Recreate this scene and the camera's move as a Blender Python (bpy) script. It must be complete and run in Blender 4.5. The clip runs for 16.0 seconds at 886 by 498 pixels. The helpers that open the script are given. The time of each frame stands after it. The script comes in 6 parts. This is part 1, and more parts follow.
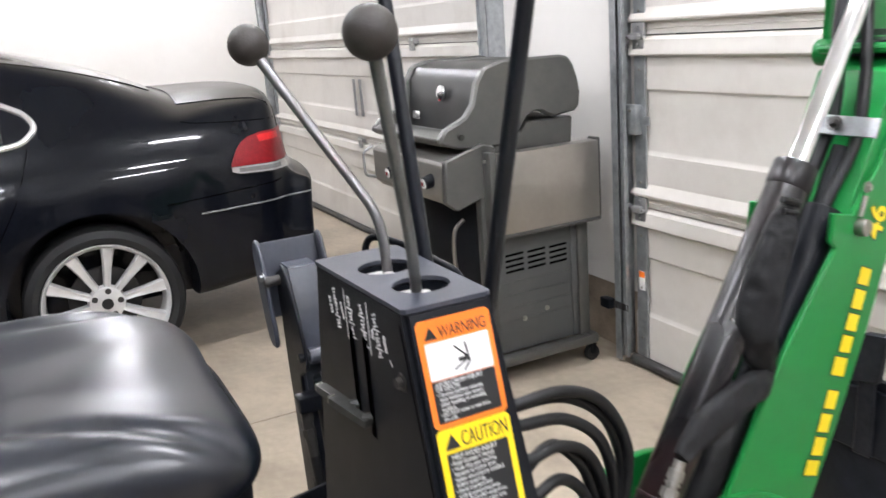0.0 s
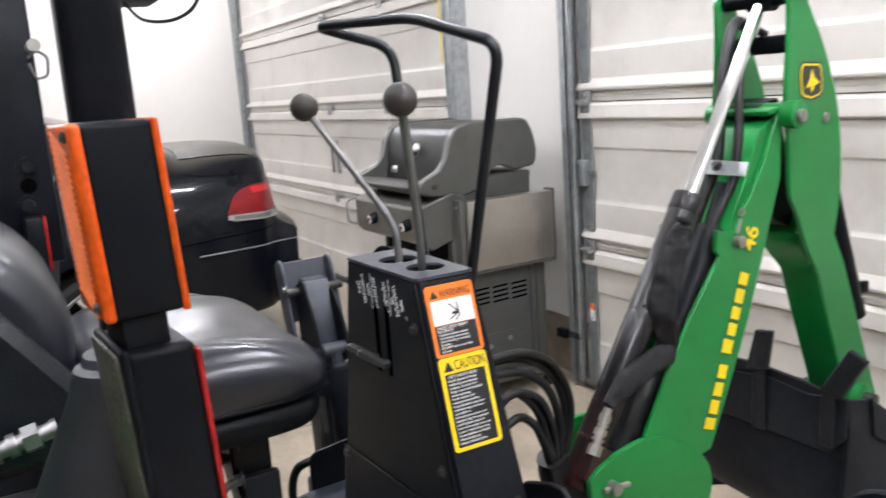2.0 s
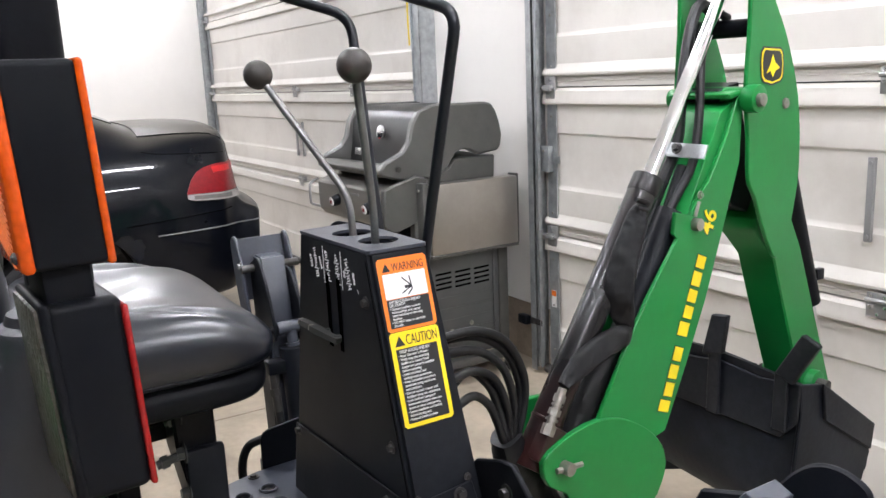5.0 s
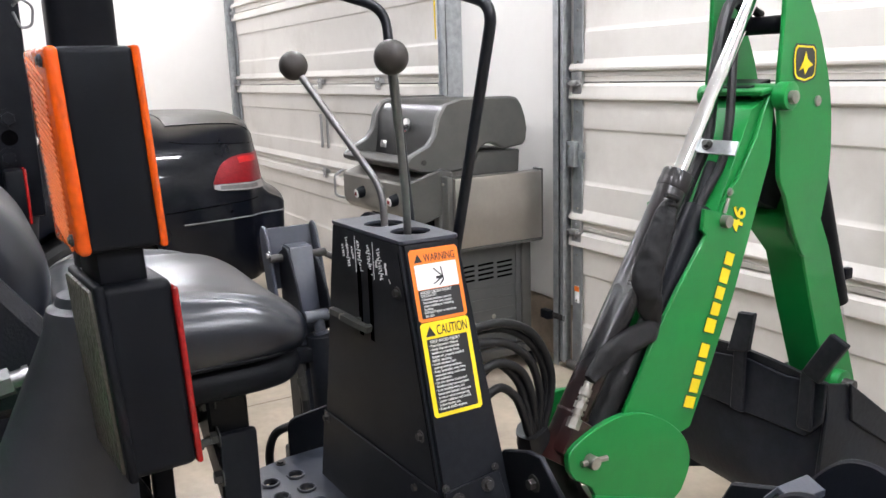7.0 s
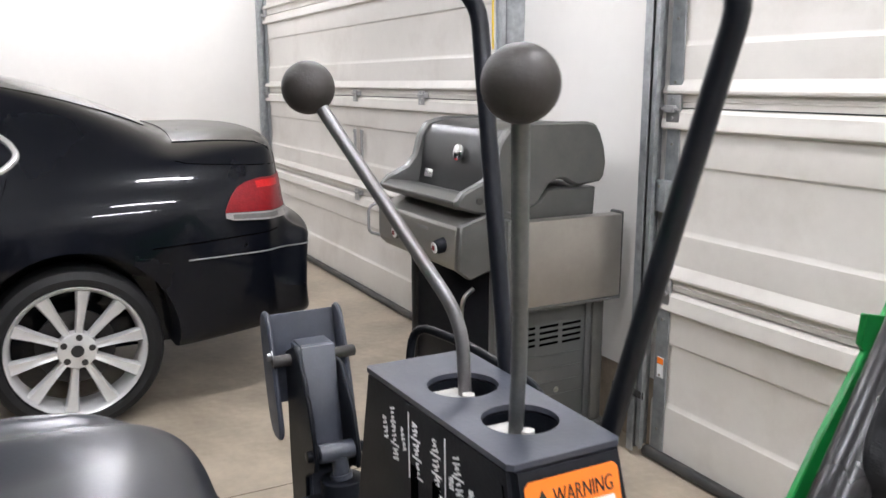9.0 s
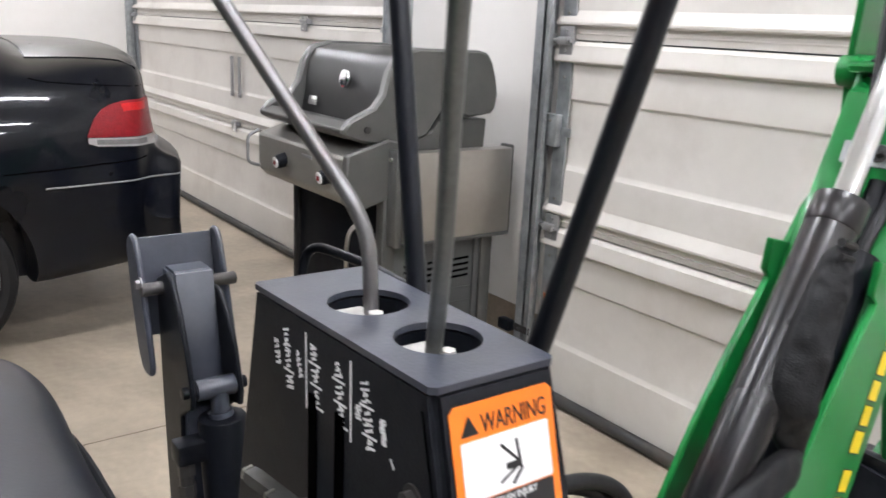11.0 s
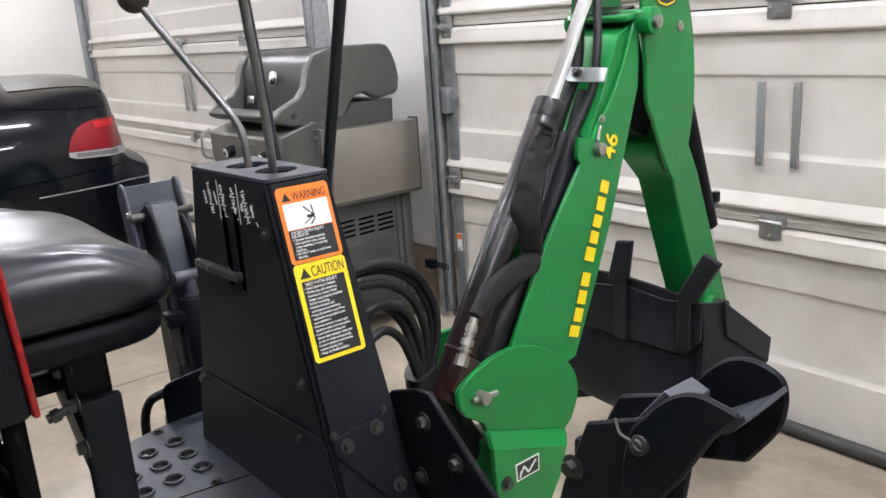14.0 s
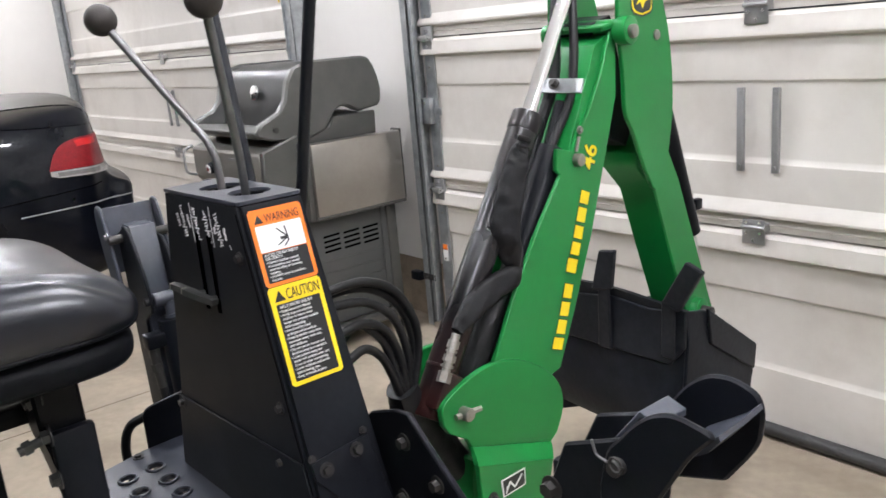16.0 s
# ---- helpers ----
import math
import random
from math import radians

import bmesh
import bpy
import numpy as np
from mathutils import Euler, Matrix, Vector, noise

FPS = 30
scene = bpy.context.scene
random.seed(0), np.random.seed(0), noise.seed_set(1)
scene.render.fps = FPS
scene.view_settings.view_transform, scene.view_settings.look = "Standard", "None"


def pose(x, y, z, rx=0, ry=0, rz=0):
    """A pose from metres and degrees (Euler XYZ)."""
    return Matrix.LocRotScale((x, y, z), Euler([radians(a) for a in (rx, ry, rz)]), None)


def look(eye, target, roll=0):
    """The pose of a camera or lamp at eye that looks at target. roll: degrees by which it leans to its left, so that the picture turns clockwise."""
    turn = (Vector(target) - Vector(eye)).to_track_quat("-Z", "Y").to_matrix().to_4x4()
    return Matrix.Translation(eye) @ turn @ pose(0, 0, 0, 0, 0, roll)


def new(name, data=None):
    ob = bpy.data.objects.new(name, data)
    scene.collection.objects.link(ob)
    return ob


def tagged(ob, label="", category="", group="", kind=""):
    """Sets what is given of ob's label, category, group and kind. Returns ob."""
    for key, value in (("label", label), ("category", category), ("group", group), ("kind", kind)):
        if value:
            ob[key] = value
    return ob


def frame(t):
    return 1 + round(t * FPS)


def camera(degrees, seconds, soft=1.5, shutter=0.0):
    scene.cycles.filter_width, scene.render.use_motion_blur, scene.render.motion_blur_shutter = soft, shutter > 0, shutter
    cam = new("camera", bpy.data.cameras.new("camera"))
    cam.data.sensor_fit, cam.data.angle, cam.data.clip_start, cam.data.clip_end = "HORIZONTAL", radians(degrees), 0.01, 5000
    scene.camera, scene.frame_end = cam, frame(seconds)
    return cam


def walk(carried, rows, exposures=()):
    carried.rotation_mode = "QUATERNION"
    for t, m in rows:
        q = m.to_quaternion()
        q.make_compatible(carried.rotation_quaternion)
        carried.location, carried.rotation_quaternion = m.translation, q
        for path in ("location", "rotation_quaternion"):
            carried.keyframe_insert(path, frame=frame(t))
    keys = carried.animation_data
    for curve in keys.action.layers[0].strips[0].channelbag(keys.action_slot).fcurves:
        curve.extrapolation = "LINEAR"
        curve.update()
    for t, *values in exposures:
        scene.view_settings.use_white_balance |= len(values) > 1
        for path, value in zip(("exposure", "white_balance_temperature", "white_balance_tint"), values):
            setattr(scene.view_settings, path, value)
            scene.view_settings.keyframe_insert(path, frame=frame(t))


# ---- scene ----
cam = camera(56.5, 16.0, shutter=0.5)
PATH = [
    (0, (1.153, 1.45, 1.319), (-0.584, 2.294, 0.799), -4.5),
    (0.5, (1.304, 1.442, 1.314), (-0.421, 2.303, 0.783), -4.1),
    (1, (1.385, 1.417, 1.283), (-0.374, 2.17, 0.702), -3.5),
    (1.5, (1.454, 1.288, 1.317), (-0.314, 2.097, 0.847), -4.1),
    (2, (1.52, 1.202, 1.33), (-0.199, 2.15, 0.949), -4.0),
    (2.5, (1.555, 1.199, 1.319), (-0.089, 2.28, 0.96), -3.4),
    (3, (1.528, 1.198, 1.321), (-0.115, 2.282, 0.967), -1.6),
    (3.5, (1.514, 1.197, 1.325), (-0.199, 2.168, 0.976), -1.9),
    (4, (1.524, 1.226, 1.312), (-0.161, 2.235, 0.935), -2.4),
    (4.2, (1.522, 1.228, 1.301), (-0.147, 2.258, 0.907), -2.4),
    (6.3, (1.512, 1.215, 1.299), (-0.182, 2.186, 0.864), -2.1),
    (6.5, (1.518, 1.204, 1.305), (-0.176, 2.176, 0.875), -1.8),
    (7, (1.514, 1.205, 1.298), (-0.183, 2.176, 0.877), -1.8),
    (7.5, (1.381, 1.285, 1.277), (-0.322, 2.245, 0.854), -0.9),
    (8, (1.188, 1.421, 1.314), (-0.563, 2.293, 0.897), -0.7),
    (8.2, (1.121, 1.437, 1.322), (-0.64, 2.292, 0.913), -0.7),
    (10.3, (0.747, 1.46, 1.28), (-0.86, 2.567, 0.841), 3.3),
    (10.5, (0.757, 1.465, 1.255), (-0.836, 2.571, 0.766), 4.0),
    (11, (0.812, 1.476, 1.264), (-0.741, 2.623, 0.741), 2.7),
    (11.5, (0.927, 1.445, 1.269), (-0.609, 2.618, 0.755), 1.3),
    (12, (1.121, 1.495, 1.281), (-0.51, 2.538, 0.779), -0.7),
    (12.5, (1.246, 1.508, 1.295), (-0.483, 2.386, 0.802), -3.3),
    (13, (1.381, 1.38, 1.294), (-0.264, 2.426, 0.847), -5.1),
    (13.5, (1.473, 1.262, 1.254), (-0.063, 2.448, 0.771), -4.3),
    (14, (1.483, 1.24, 1.244), (-0.041, 2.425, 0.721), -3.8),
    (14.5, (1.483, 1.236, 1.25), (-0.053, 2.407, 0.733), -3.3),
    (15, (1.474, 1.233, 1.244), (-0.071, 2.392, 0.723), -3.3),
    (15.5, (1.474, 1.25, 1.252), (-0.063, 2.42, 0.733), -4.3),
    (16, (1.486, 1.267, 1.255), (-0.027, 2.472, 0.747), -5.0),
]
walk(cam, [(t, look(eye, target, roll)) for t, eye, target, roll in PATH], exposures=[(0.0, 0.28), (1.0, 0.21), (1.5, 0.24), (2.0, 0.09), (2.5, -0.16), (3.5, -0.06), (4.0, 0.07), (6.5, 0.21), (7.5, 0.19), (8.0, 0.11), (11.0, 0.16), (11.5, 0.09), (12.0, -0.01), (12.5, 0.01), (13.0, 0.04), (13.5, -0.10), (14.0, 0.09), (16.0, 0.13)])

# ---- world and lights ----
world = bpy.data.worlds.new("world")
scene.world = world
world.use_nodes = True
wb = world.node_tree.nodes["Background"]
wb.inputs[0].default_value = (0.9, 0.95, 1.0, 1)
wb.inputs[1].default_value = 0.05

LIGHT_POWER = 190.0


# ---- materials ----
def mat(name, color, rough=0.5, metal=0.0, vary=0.12, scale=8.0, bump=0.0, bscale=120.0, spec=0.5, coat=0.0, dirt=None, dirt_scale=3.0, dirt_amt=0.4, wear_glint=None):
    """A principled material with colour changes at two scales, uneven gloss and fine relief."""
    m = bpy.data.materials.new(name)
    m.use_nodes = True
    nt = m.node_tree
    nodes, links = nt.nodes, nt.links
    b = nodes["Principled BSDF"]
    tc = nodes.new("ShaderNodeTexCoord")
    geo = nodes.new("ShaderNodeNewGeometry")
    n1 = nodes.new("ShaderNodeTexNoise")
    n1.inputs["Scale"].default_value = scale
    n1.inputs["Detail"].default_value = 6
    n2 = nodes.new("ShaderNodeTexNoise")
    n2.inputs["Scale"].default_value = scale * 9
    n2.inputs["Detail"].default_value = 3
    links.new(geo.outputs["Position"], n1.inputs["Vector"])
    links.new(geo.outputs["Position"], n2.inputs["Vector"])
    add = nodes.new("ShaderNodeMath")
    add.operation = "MULTIPLY_ADD"
    add.inputs[1].default_value = 0.35
    links.new(n2.outputs["Fac"], add.inputs[0])
    links.new(n1.outputs["Fac"], add.inputs[2])
    ramp = nodes.new("ShaderNodeMapRange")
    ramp.inputs["From Min"].default_value = 0.4
    ramp.inputs["From Max"].default_value = 0.95
    ramp.inputs["To Min"].default_value = 1 - vary
    ramp.inputs["To Max"].default_value = 1 + vary
    links.new(add.outputs[0], ramp.inputs["Value"])
    mul = nodes.new("ShaderNodeVectorMath")
    mul.operation = "MULTIPLY"
    mul.inputs[0].default_value = color[:3]
    links.new(ramp.outputs[0], mul.inputs[1])
    out = mul.outputs[0]
    if dirt:
        n3 = nodes.new("ShaderNodeTexNoise")
        n3.inputs["Scale"].default_value = dirt_scale
        n3.inputs["Detail"].default_value = 8
        n3.inputs["Roughness"].default_value = 0.65
        links.new(geo.outputs["Position"], n3.inputs["Vector"])
        r3 = nodes.new("ShaderNodeMapRange")
        r3.inputs["From Min"].default_value = 0.48
        r3.inputs["From Max"].default_value = 0.72
        r3.inputs["To Max"].default_value = dirt_amt
        links.new(n3.outputs["Fac"], r3.inputs["Value"])
        mix = nodes.new("ShaderNodeMix")
        mix.data_type = "RGBA"
        links.new(r3.outputs[0], mix.inputs[0])
        links.new(out, mix.inputs[6])
        mix.inputs[7].default_value = (*dirt, 1)
        out = mix.outputs[2]
    if wear_glint:
        # paint rubbed thin along sharp edges, with the light they catch painted in
        rw = nodes.new("ShaderNodeMapRange")
        rw.inputs["From Min"].default_value = 0.55
        rw.inputs["From Max"].default_value = 0.66
        rw.inputs["To Max"].default_value = 0.4
        links.new(geo.outputs["Pointiness"], rw.inputs["Value"])
        mw = nodes.new("ShaderNodeMath")
        mw.operation = "MULTIPLY"
        links.new(rw.outputs[0], mw.inputs[0])
        links.new(n2.outputs["Fac"], mw.inputs[1])
        mx = nodes.new("ShaderNodeMix")
        mx.data_type = "RGBA"
        links.new(mw.outputs[0], mx.inputs[0])
        links.new(out, mx.inputs[6])
        mx.inputs[7].default_value = (*wear_glint, 1)
        out = mx.outputs[2]
    links.new(out, b.inputs["Base Color"])
    rr = nodes.new("ShaderNodeMapRange")
    rr.inputs["To Min"].default_value = max(0.02, rough - 0.1 * min(1, rough * 3))
    rr.inputs["To Max"].default_value = min(1, rough + 0.1 * min(1, rough * 3))
    links.new(n1.outputs["Fac"], rr.inputs["Value"])
    links.new(rr.outputs[0], b.inputs["Roughness"])
    b.inputs["Metallic"].default_value = metal
    b.inputs["Specular IOR Level"].default_value = spec
    b.inputs["Coat Weight"].default_value = coat
    b.inputs["Coat Roughness"].default_value = 0.04
    if bump:
        n4 = nodes.new("ShaderNodeTexNoise")
        n4.inputs["Scale"].default_value = bscale
        n4.inputs["Detail"].default_value = 4
        links.new(geo.outputs["Position"], n4.inputs["Vector"])
        bp_ = nodes.new("ShaderNodeBump")
        bp_.inputs["Strength"].default_value = bump
        bp_.inputs["Distance"].default_value = 0.002
        links.new(n4.outputs["Fac"], bp_.inputs["Height"])
        links.new(bp_.outputs[0], b.inputs["Normal"])
    return m


def glow(name, color, strength):
    m = bpy.data.materials.new(name)
    m.use_nodes = True
    b = m.node_tree.nodes["Principled BSDF"]
    b.inputs["Base Color"].default_value = (*color, 1)
    b.inputs["Emission Color"].default_value = (*color, 1)
    b.inputs["Emission Strength"].default_value = strength
    return m


def lens(name, color, scale, coat=0.2, rough=0.24, relief=0.3):
    """Moulded translucent plastic with a fine prism relief."""
    m = bpy.data.materials.new(name)
    m.use_nodes = True
    nodes, links = m.node_tree.nodes, m.node_tree.links
    b = nodes["Principled BSDF"]
    b.inputs["Base Color"].default_value = (*color, 1)
    b.inputs["Roughness"].default_value = rough
    b.inputs["Specular IOR Level"].default_value = 0.3
    b.inputs["Subsurface Weight"].default_value = 0.12
    b.inputs["Subsurface Radius"].default_value = (0.01, 0.005, 0.003)
    b.inputs["Coat Weight"].default_value = coat
    geo = nodes.new("ShaderNodeNewGeometry")
    v = nodes.new("ShaderNodeTexVoronoi")
    v.inputs["Scale"].default_value = scale
    links.new(geo.outputs["Position"], v.inputs["Vector"])
    bp_ = nodes.new("ShaderNodeBump")
    bp_.inputs["Strength"].default_value = relief
    bp_.inputs["Distance"].default_value = 0.002
    links.new(v.outputs["Distance"], bp_.inputs["Height"])
    links.new(bp_.outputs[0], b.inputs["Normal"])
    r = nodes.new("ShaderNodeMapRange")
    r.inputs["From Max"].default_value = 0.75
    r.inputs["To Min"].default_value = 1.08
    r.inputs["To Max"].default_value = 0.84
    links.new(v.outputs["Distance"], r.inputs["Value"])
    n = nodes.new("ShaderNodeTexNoise")
    n.inputs["Scale"].default_value = 45
    links.new(geo.outputs["Position"], n.inputs["Vector"])
    r2 = nodes.new("ShaderNodeMapRange")
    r2.inputs["From Min"].default_value = 0.3
    r2.inputs["From Max"].default_value = 0.7
    r2.inputs["To Min"].default_value = 0.90
    r2.inputs["To Max"].default_value = 1.10
    links.new(n.outputs["Fac"], r2.inputs["Value"])
    f = nodes.new("ShaderNodeMath")
    f.operation = "MULTIPLY"
    links.new(r.outputs[0], f.inputs[0])
    links.new(r2.outputs[0], f.inputs[1])
    mul = nodes.new("ShaderNodeVectorMath")
    mul.operation = "MULTIPLY"
    mul.inputs[0].default_value = color
    links.new(f.outputs[0], mul.inputs[1])
    links.new(mul.outputs[0], b.inputs["Base Color"])
    return m


M_FLOOR = mat("concrete_floor", (0.420, 0.358, 0.278), 0.42, vary=0.30, scale=3.0, bump=0.2, bscale=60, dirt=(0.185, 0.143, 0.103), dirt_scale=1.7, dirt_amt=0.65)
M_JOINT = mat("floor_joint", (0.16, 0.13, 0.10), 0.8, vary=0.2)
M_WALL = mat("painted_wall", (0.78, 0.758, 0.722), 0.7, vary=0.03, scale=2.0, bump=0.12, bscale=90, dirt=(0.66, 0.63, 0.59), dirt_scale=1.2, dirt_amt=0.25)
M_BASE = mat("bare_block", (0.30, 0.24, 0.18), 0.85, vary=0.3, scale=12, bump=0.4, bscale=80)
M_DIMWALL = mat("dim_unseen_wall", (0.28, 0.272, 0.265), 0.85, vary=0.12, scale=2.0, bump=0.2, bscale=60)
M_CEIL = mat("ceiling_paint", (0.8, 0.8, 0.78), 0.8, vary=0.03)
M_DOOR = mat("door_paint", (0.645, 0.618, 0.575), 0.5, vary=0.05, scale=3.0, bump=0.05, bscale=200, dirt=(0.44, 0.40, 0.355), dirt_scale=2.6, dirt_amt=0.46)
M_GALV = mat("galvanised", (0.38, 0.40, 0.41), 0.40, metal=0.75, vary=0.28, scale=30, dirt=(0.30, 0.30, 0.29), dirt_scale=6)
M_HINGE = mat("hinge_steel", (0.36, 0.36, 0.36), 0.4, metal=0.7, vary=0.15, scale=30)
M_STRAP = mat("strap_steel", (0.26, 0.26, 0.26), 0.5, metal=0.4, vary=0.12)
M_SEAL = mat("door_seal", (0.035, 0.034, 0.033), 0.6, vary=0.25, scale=14, bump=0.2, bscale=160, dirt=(0.12, 0.095, 0.07), dirt_scale=5, dirt_amt=0.5)
M_GUARD = mat("guard_bar_paint", (0.0060, 0.0074, 0.0112), 0.38, spec=0.30, vary=0.2, scale=20, bump=0.08, bscale=200)
M_RUBBER = mat("rubber", (0.0072, 0.0075, 0.0085), 0.46, spec=0.28, vary=0.25, scale=20, bump=0.2, bscale=160)
M_BLACK = mat("black_powder_coat", (0.0046, 0.0056, 0.0084), 0.42, vary=0.15, scale=10, bump=0.15, bscale=420, spec=0.14, dirt=(0.014, 0.0145, 0.017), dirt_scale=5, dirt_amt=0.25, wear_glint=(0.05, 0.052, 0.058))
M_BUCKET = mat("scuffed_bucket", (0.0045, 0.0060, 0.0100), 0.42, spec=0.16, vary=0.35, scale=9, bump=0.3, bscale=70, dirt=(0.021, 0.025, 0.033), dirt_scale=7, dirt_amt=0.55, wear_glint=(0.07, 0.07, 0.072))
# Black paint with the light on lid, step and foot put into its colour.
M_LITBLACK = mat("worn_lit_black", (0.034, 0.039, 0.054), 0.38, spec=0.5, vary=0.2, scale=12, bump=0.12, bscale=300, dirt=(0.095, 0.095, 0.10), dirt_scale=9, dirt_amt=0.35)
M_FRAME = mat("black_frame_paint", (0.0042, 0.0049, 0.0071), 0.36, spec=0.12, vary=0.25, scale=14, bump=0.1, bscale=200, dirt=(0.019, 0.0195, 0.021), dirt_scale=6, dirt_amt=0.35)
# Paler copy of the frame black: light on the post base, as colour.
M_POSTBASE = mat("post_base_lit_black", (0.0135, 0.0155, 0.020), 0.5, spec=0.45, vary=0.2, scale=8, bump=0.12, bscale=260, dirt=(0.03, 0.032, 0.036), dirt_scale=6, dirt_amt=0.4)
M_PLASTIC = mat("black_plastic", (0.0046, 0.0053, 0.0073), 0.44, spec=0.10, vary=0.12, scale=9, bump=0.08, bscale=900)
M_SLEEVE = mat("sleeve_cloth", (0.0085, 0.0088, 0.0100), 0.66, spec=0.25, vary=0.3, scale=25, bump=0.5, bscale=420, dirt=(0.019, 0.019, 0.0195), dirt_scale=12, dirt_amt=0.4)
M_VINYL = mat("seat_vinyl", (0.0038, 0.0056, 0.0106), 0.31, spec=0.60, vary=0.06, scale=2.5, bump=0.04, bscale=300)
M_GRAIN = mat("grained_vinyl", (0.0042, 0.0052, 0.0080), 0.36, spec=0.32, vary=0.15, scale=12, bump=0.5, bscale=260)
M_GREEN = mat("green_paint", (0.006, 0.185, 0.037), 0.34, spec=0.32, vary=0.10, scale=5, bump=0.05, bscale=90, coat=0.14, dirt=(0.010, 0.15, 0.035), dirt_scale=5, dirt_amt=0.4)
M_CYL = mat("worn_black_cylinder", (0.0065, 0.0064, 0.0075), 0.28, spec=0.4, vary=0.1, scale=5, bump=0.02, bscale=150, dirt=(0.030, 0.013, 0.011), dirt_scale=11, dirt_amt=0.2)


def primer_low(m, color, top, low):
    """Lets dark primer show through the paint low down, with a ragged edge."""
    nodes, links = m.node_tree.nodes, m.node_tree.links
    b = nodes["Principled BSDF"]
    old = b.inputs["Base Color"].links[0].from_socket
    geo = nodes.new("ShaderNodeNewGeometry")
    sep = nodes.new("ShaderNodeSeparateXYZ")
    links.new(geo.outputs["Position"], sep.inputs[0])
    n = nodes.new("ShaderNodeTexNoise")
    n.inputs["Scale"].default_value = 14
    n.inputs["Detail"].default_value = 8
    links.new(geo.outputs["Position"], n.inputs["Vector"])
    add = nodes.new("ShaderNodeMath")
    add.operation = "MULTIPLY_ADD"
    add.inputs[1].default_value = 0.5
    links.new(n.outputs["Fac"], add.inputs[0])
    links.new(sep.outputs["Z"], add.inputs[2])
    r = nodes.new("ShaderNodeMapRange")
    r.inputs["From Min"].default_value = low + 0.25
    r.inputs["From Max"].default_value = top + 0.25
    r.inputs["To Min"].default_value = 0.9
    r.inputs["To Max"].default_value = 0.0
    links.new(add.outputs[0], r.inputs["Value"])
    mix = nodes.new("ShaderNodeMix")
    mix.data_type = "RGBA"
    links.new(r.outputs[0], mix.inputs[0])
    links.new(old, mix.inputs[6])
    mix.inputs[7].default_value = (*color, 1)
    links.new(mix.outputs[2], b.inputs["Base Color"])


primer_low(M_CYL, (0.030, 0.0095, 0.0085), 0.745, 0.58)
M_CHROME = mat("chrome_rod", (0.85, 0.86, 0.88), 0.10, metal=1.0, vary=0.03)
M_STEEL = mat("bare_steel", (0.220, 0.221, 0.225), 0.38, metal=0.8, vary=0.2, scale=40, dirt=(0.13, 0.075, 0.055), dirt_scale=9, dirt_amt=0.45)
M_DARKSTEEL = mat("dull_dark_steel", (0.150, 0.157, 0.156), 0.42, metal=0.6, vary=0.25, scale=30, dirt=(0.035, 0.036, 0.034), dirt_scale=8, dirt_amt=0.5)
M_ZINC = mat("zinc_bolt", (0.34, 0.33, 0.30), 0.42, metal=0.8, vary=0.25, scale=60, dirt=(0.10, 0.08, 0.06), dirt_scale=30, dirt_amt=0.6)
M_DARKBOLT = mat("dark_bolt", (0.035, 0.033, 0.032), 0.45, metal=0.3, vary=0.3, scale=60)
M_KNOB = mat("lever_knob", (0.034, 0.030, 0.027), 0.5, spec=0.35, vary=0.12, scale=30, bump=0.15, bscale=300)
M_ALU = mat("cast_block", (0.50, 0.49, 0.465), 0.5, metal=0.4, vary=0.3, scale=60)
M_ORANGE = mat("decal_orange", (0.85, 0.19, 0.015), 0.4, vary=0.05, scale=20)
M_YELLOW = mat("decal_yellow", (0.86, 0.62, 0.01), 0.4, vary=0.05, scale=20)
M_WHITE = mat("decal_white", (0.80, 0.80, 0.80), 0.4, vary=0.03, scale=20)
M_INK = mat("decal_black", (0.011, 0.011, 0.012), 0.4, vary=0.1, scale=20)
M_VOID = mat("dark_opening", (0.0012, 0.0012, 0.0013), 0.9, spec=0.0, vary=0.05)
M_CHALK = mat("paint_pen", (0.80, 0.80, 0.80), 0.6, vary=0.1, scale=60)
M_LETTERING = mat("lettering_yellow", (0.88, 0.68, 0.01), 0.4, vary=0.05, scale=20)
M_RIBS = lens("amber_ribs", (0.62, 0.13, 0.02), 300, 0.0, 0.5)
M_AMBER = lens("amber_lens", (0.64, 0.085, 0.004), 160)
M_RED = lens("red_lens", (0.27, 0.009, 0.009), 160)
M_CLEAR = lens("grey_clear_lens", (0.062, 0.060, 0.048), 170, 0.1, 0.36, 0.9)
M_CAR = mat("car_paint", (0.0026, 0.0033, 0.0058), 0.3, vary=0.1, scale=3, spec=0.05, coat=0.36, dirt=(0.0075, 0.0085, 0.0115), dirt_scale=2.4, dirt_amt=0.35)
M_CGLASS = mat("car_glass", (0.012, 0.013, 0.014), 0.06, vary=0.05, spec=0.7)


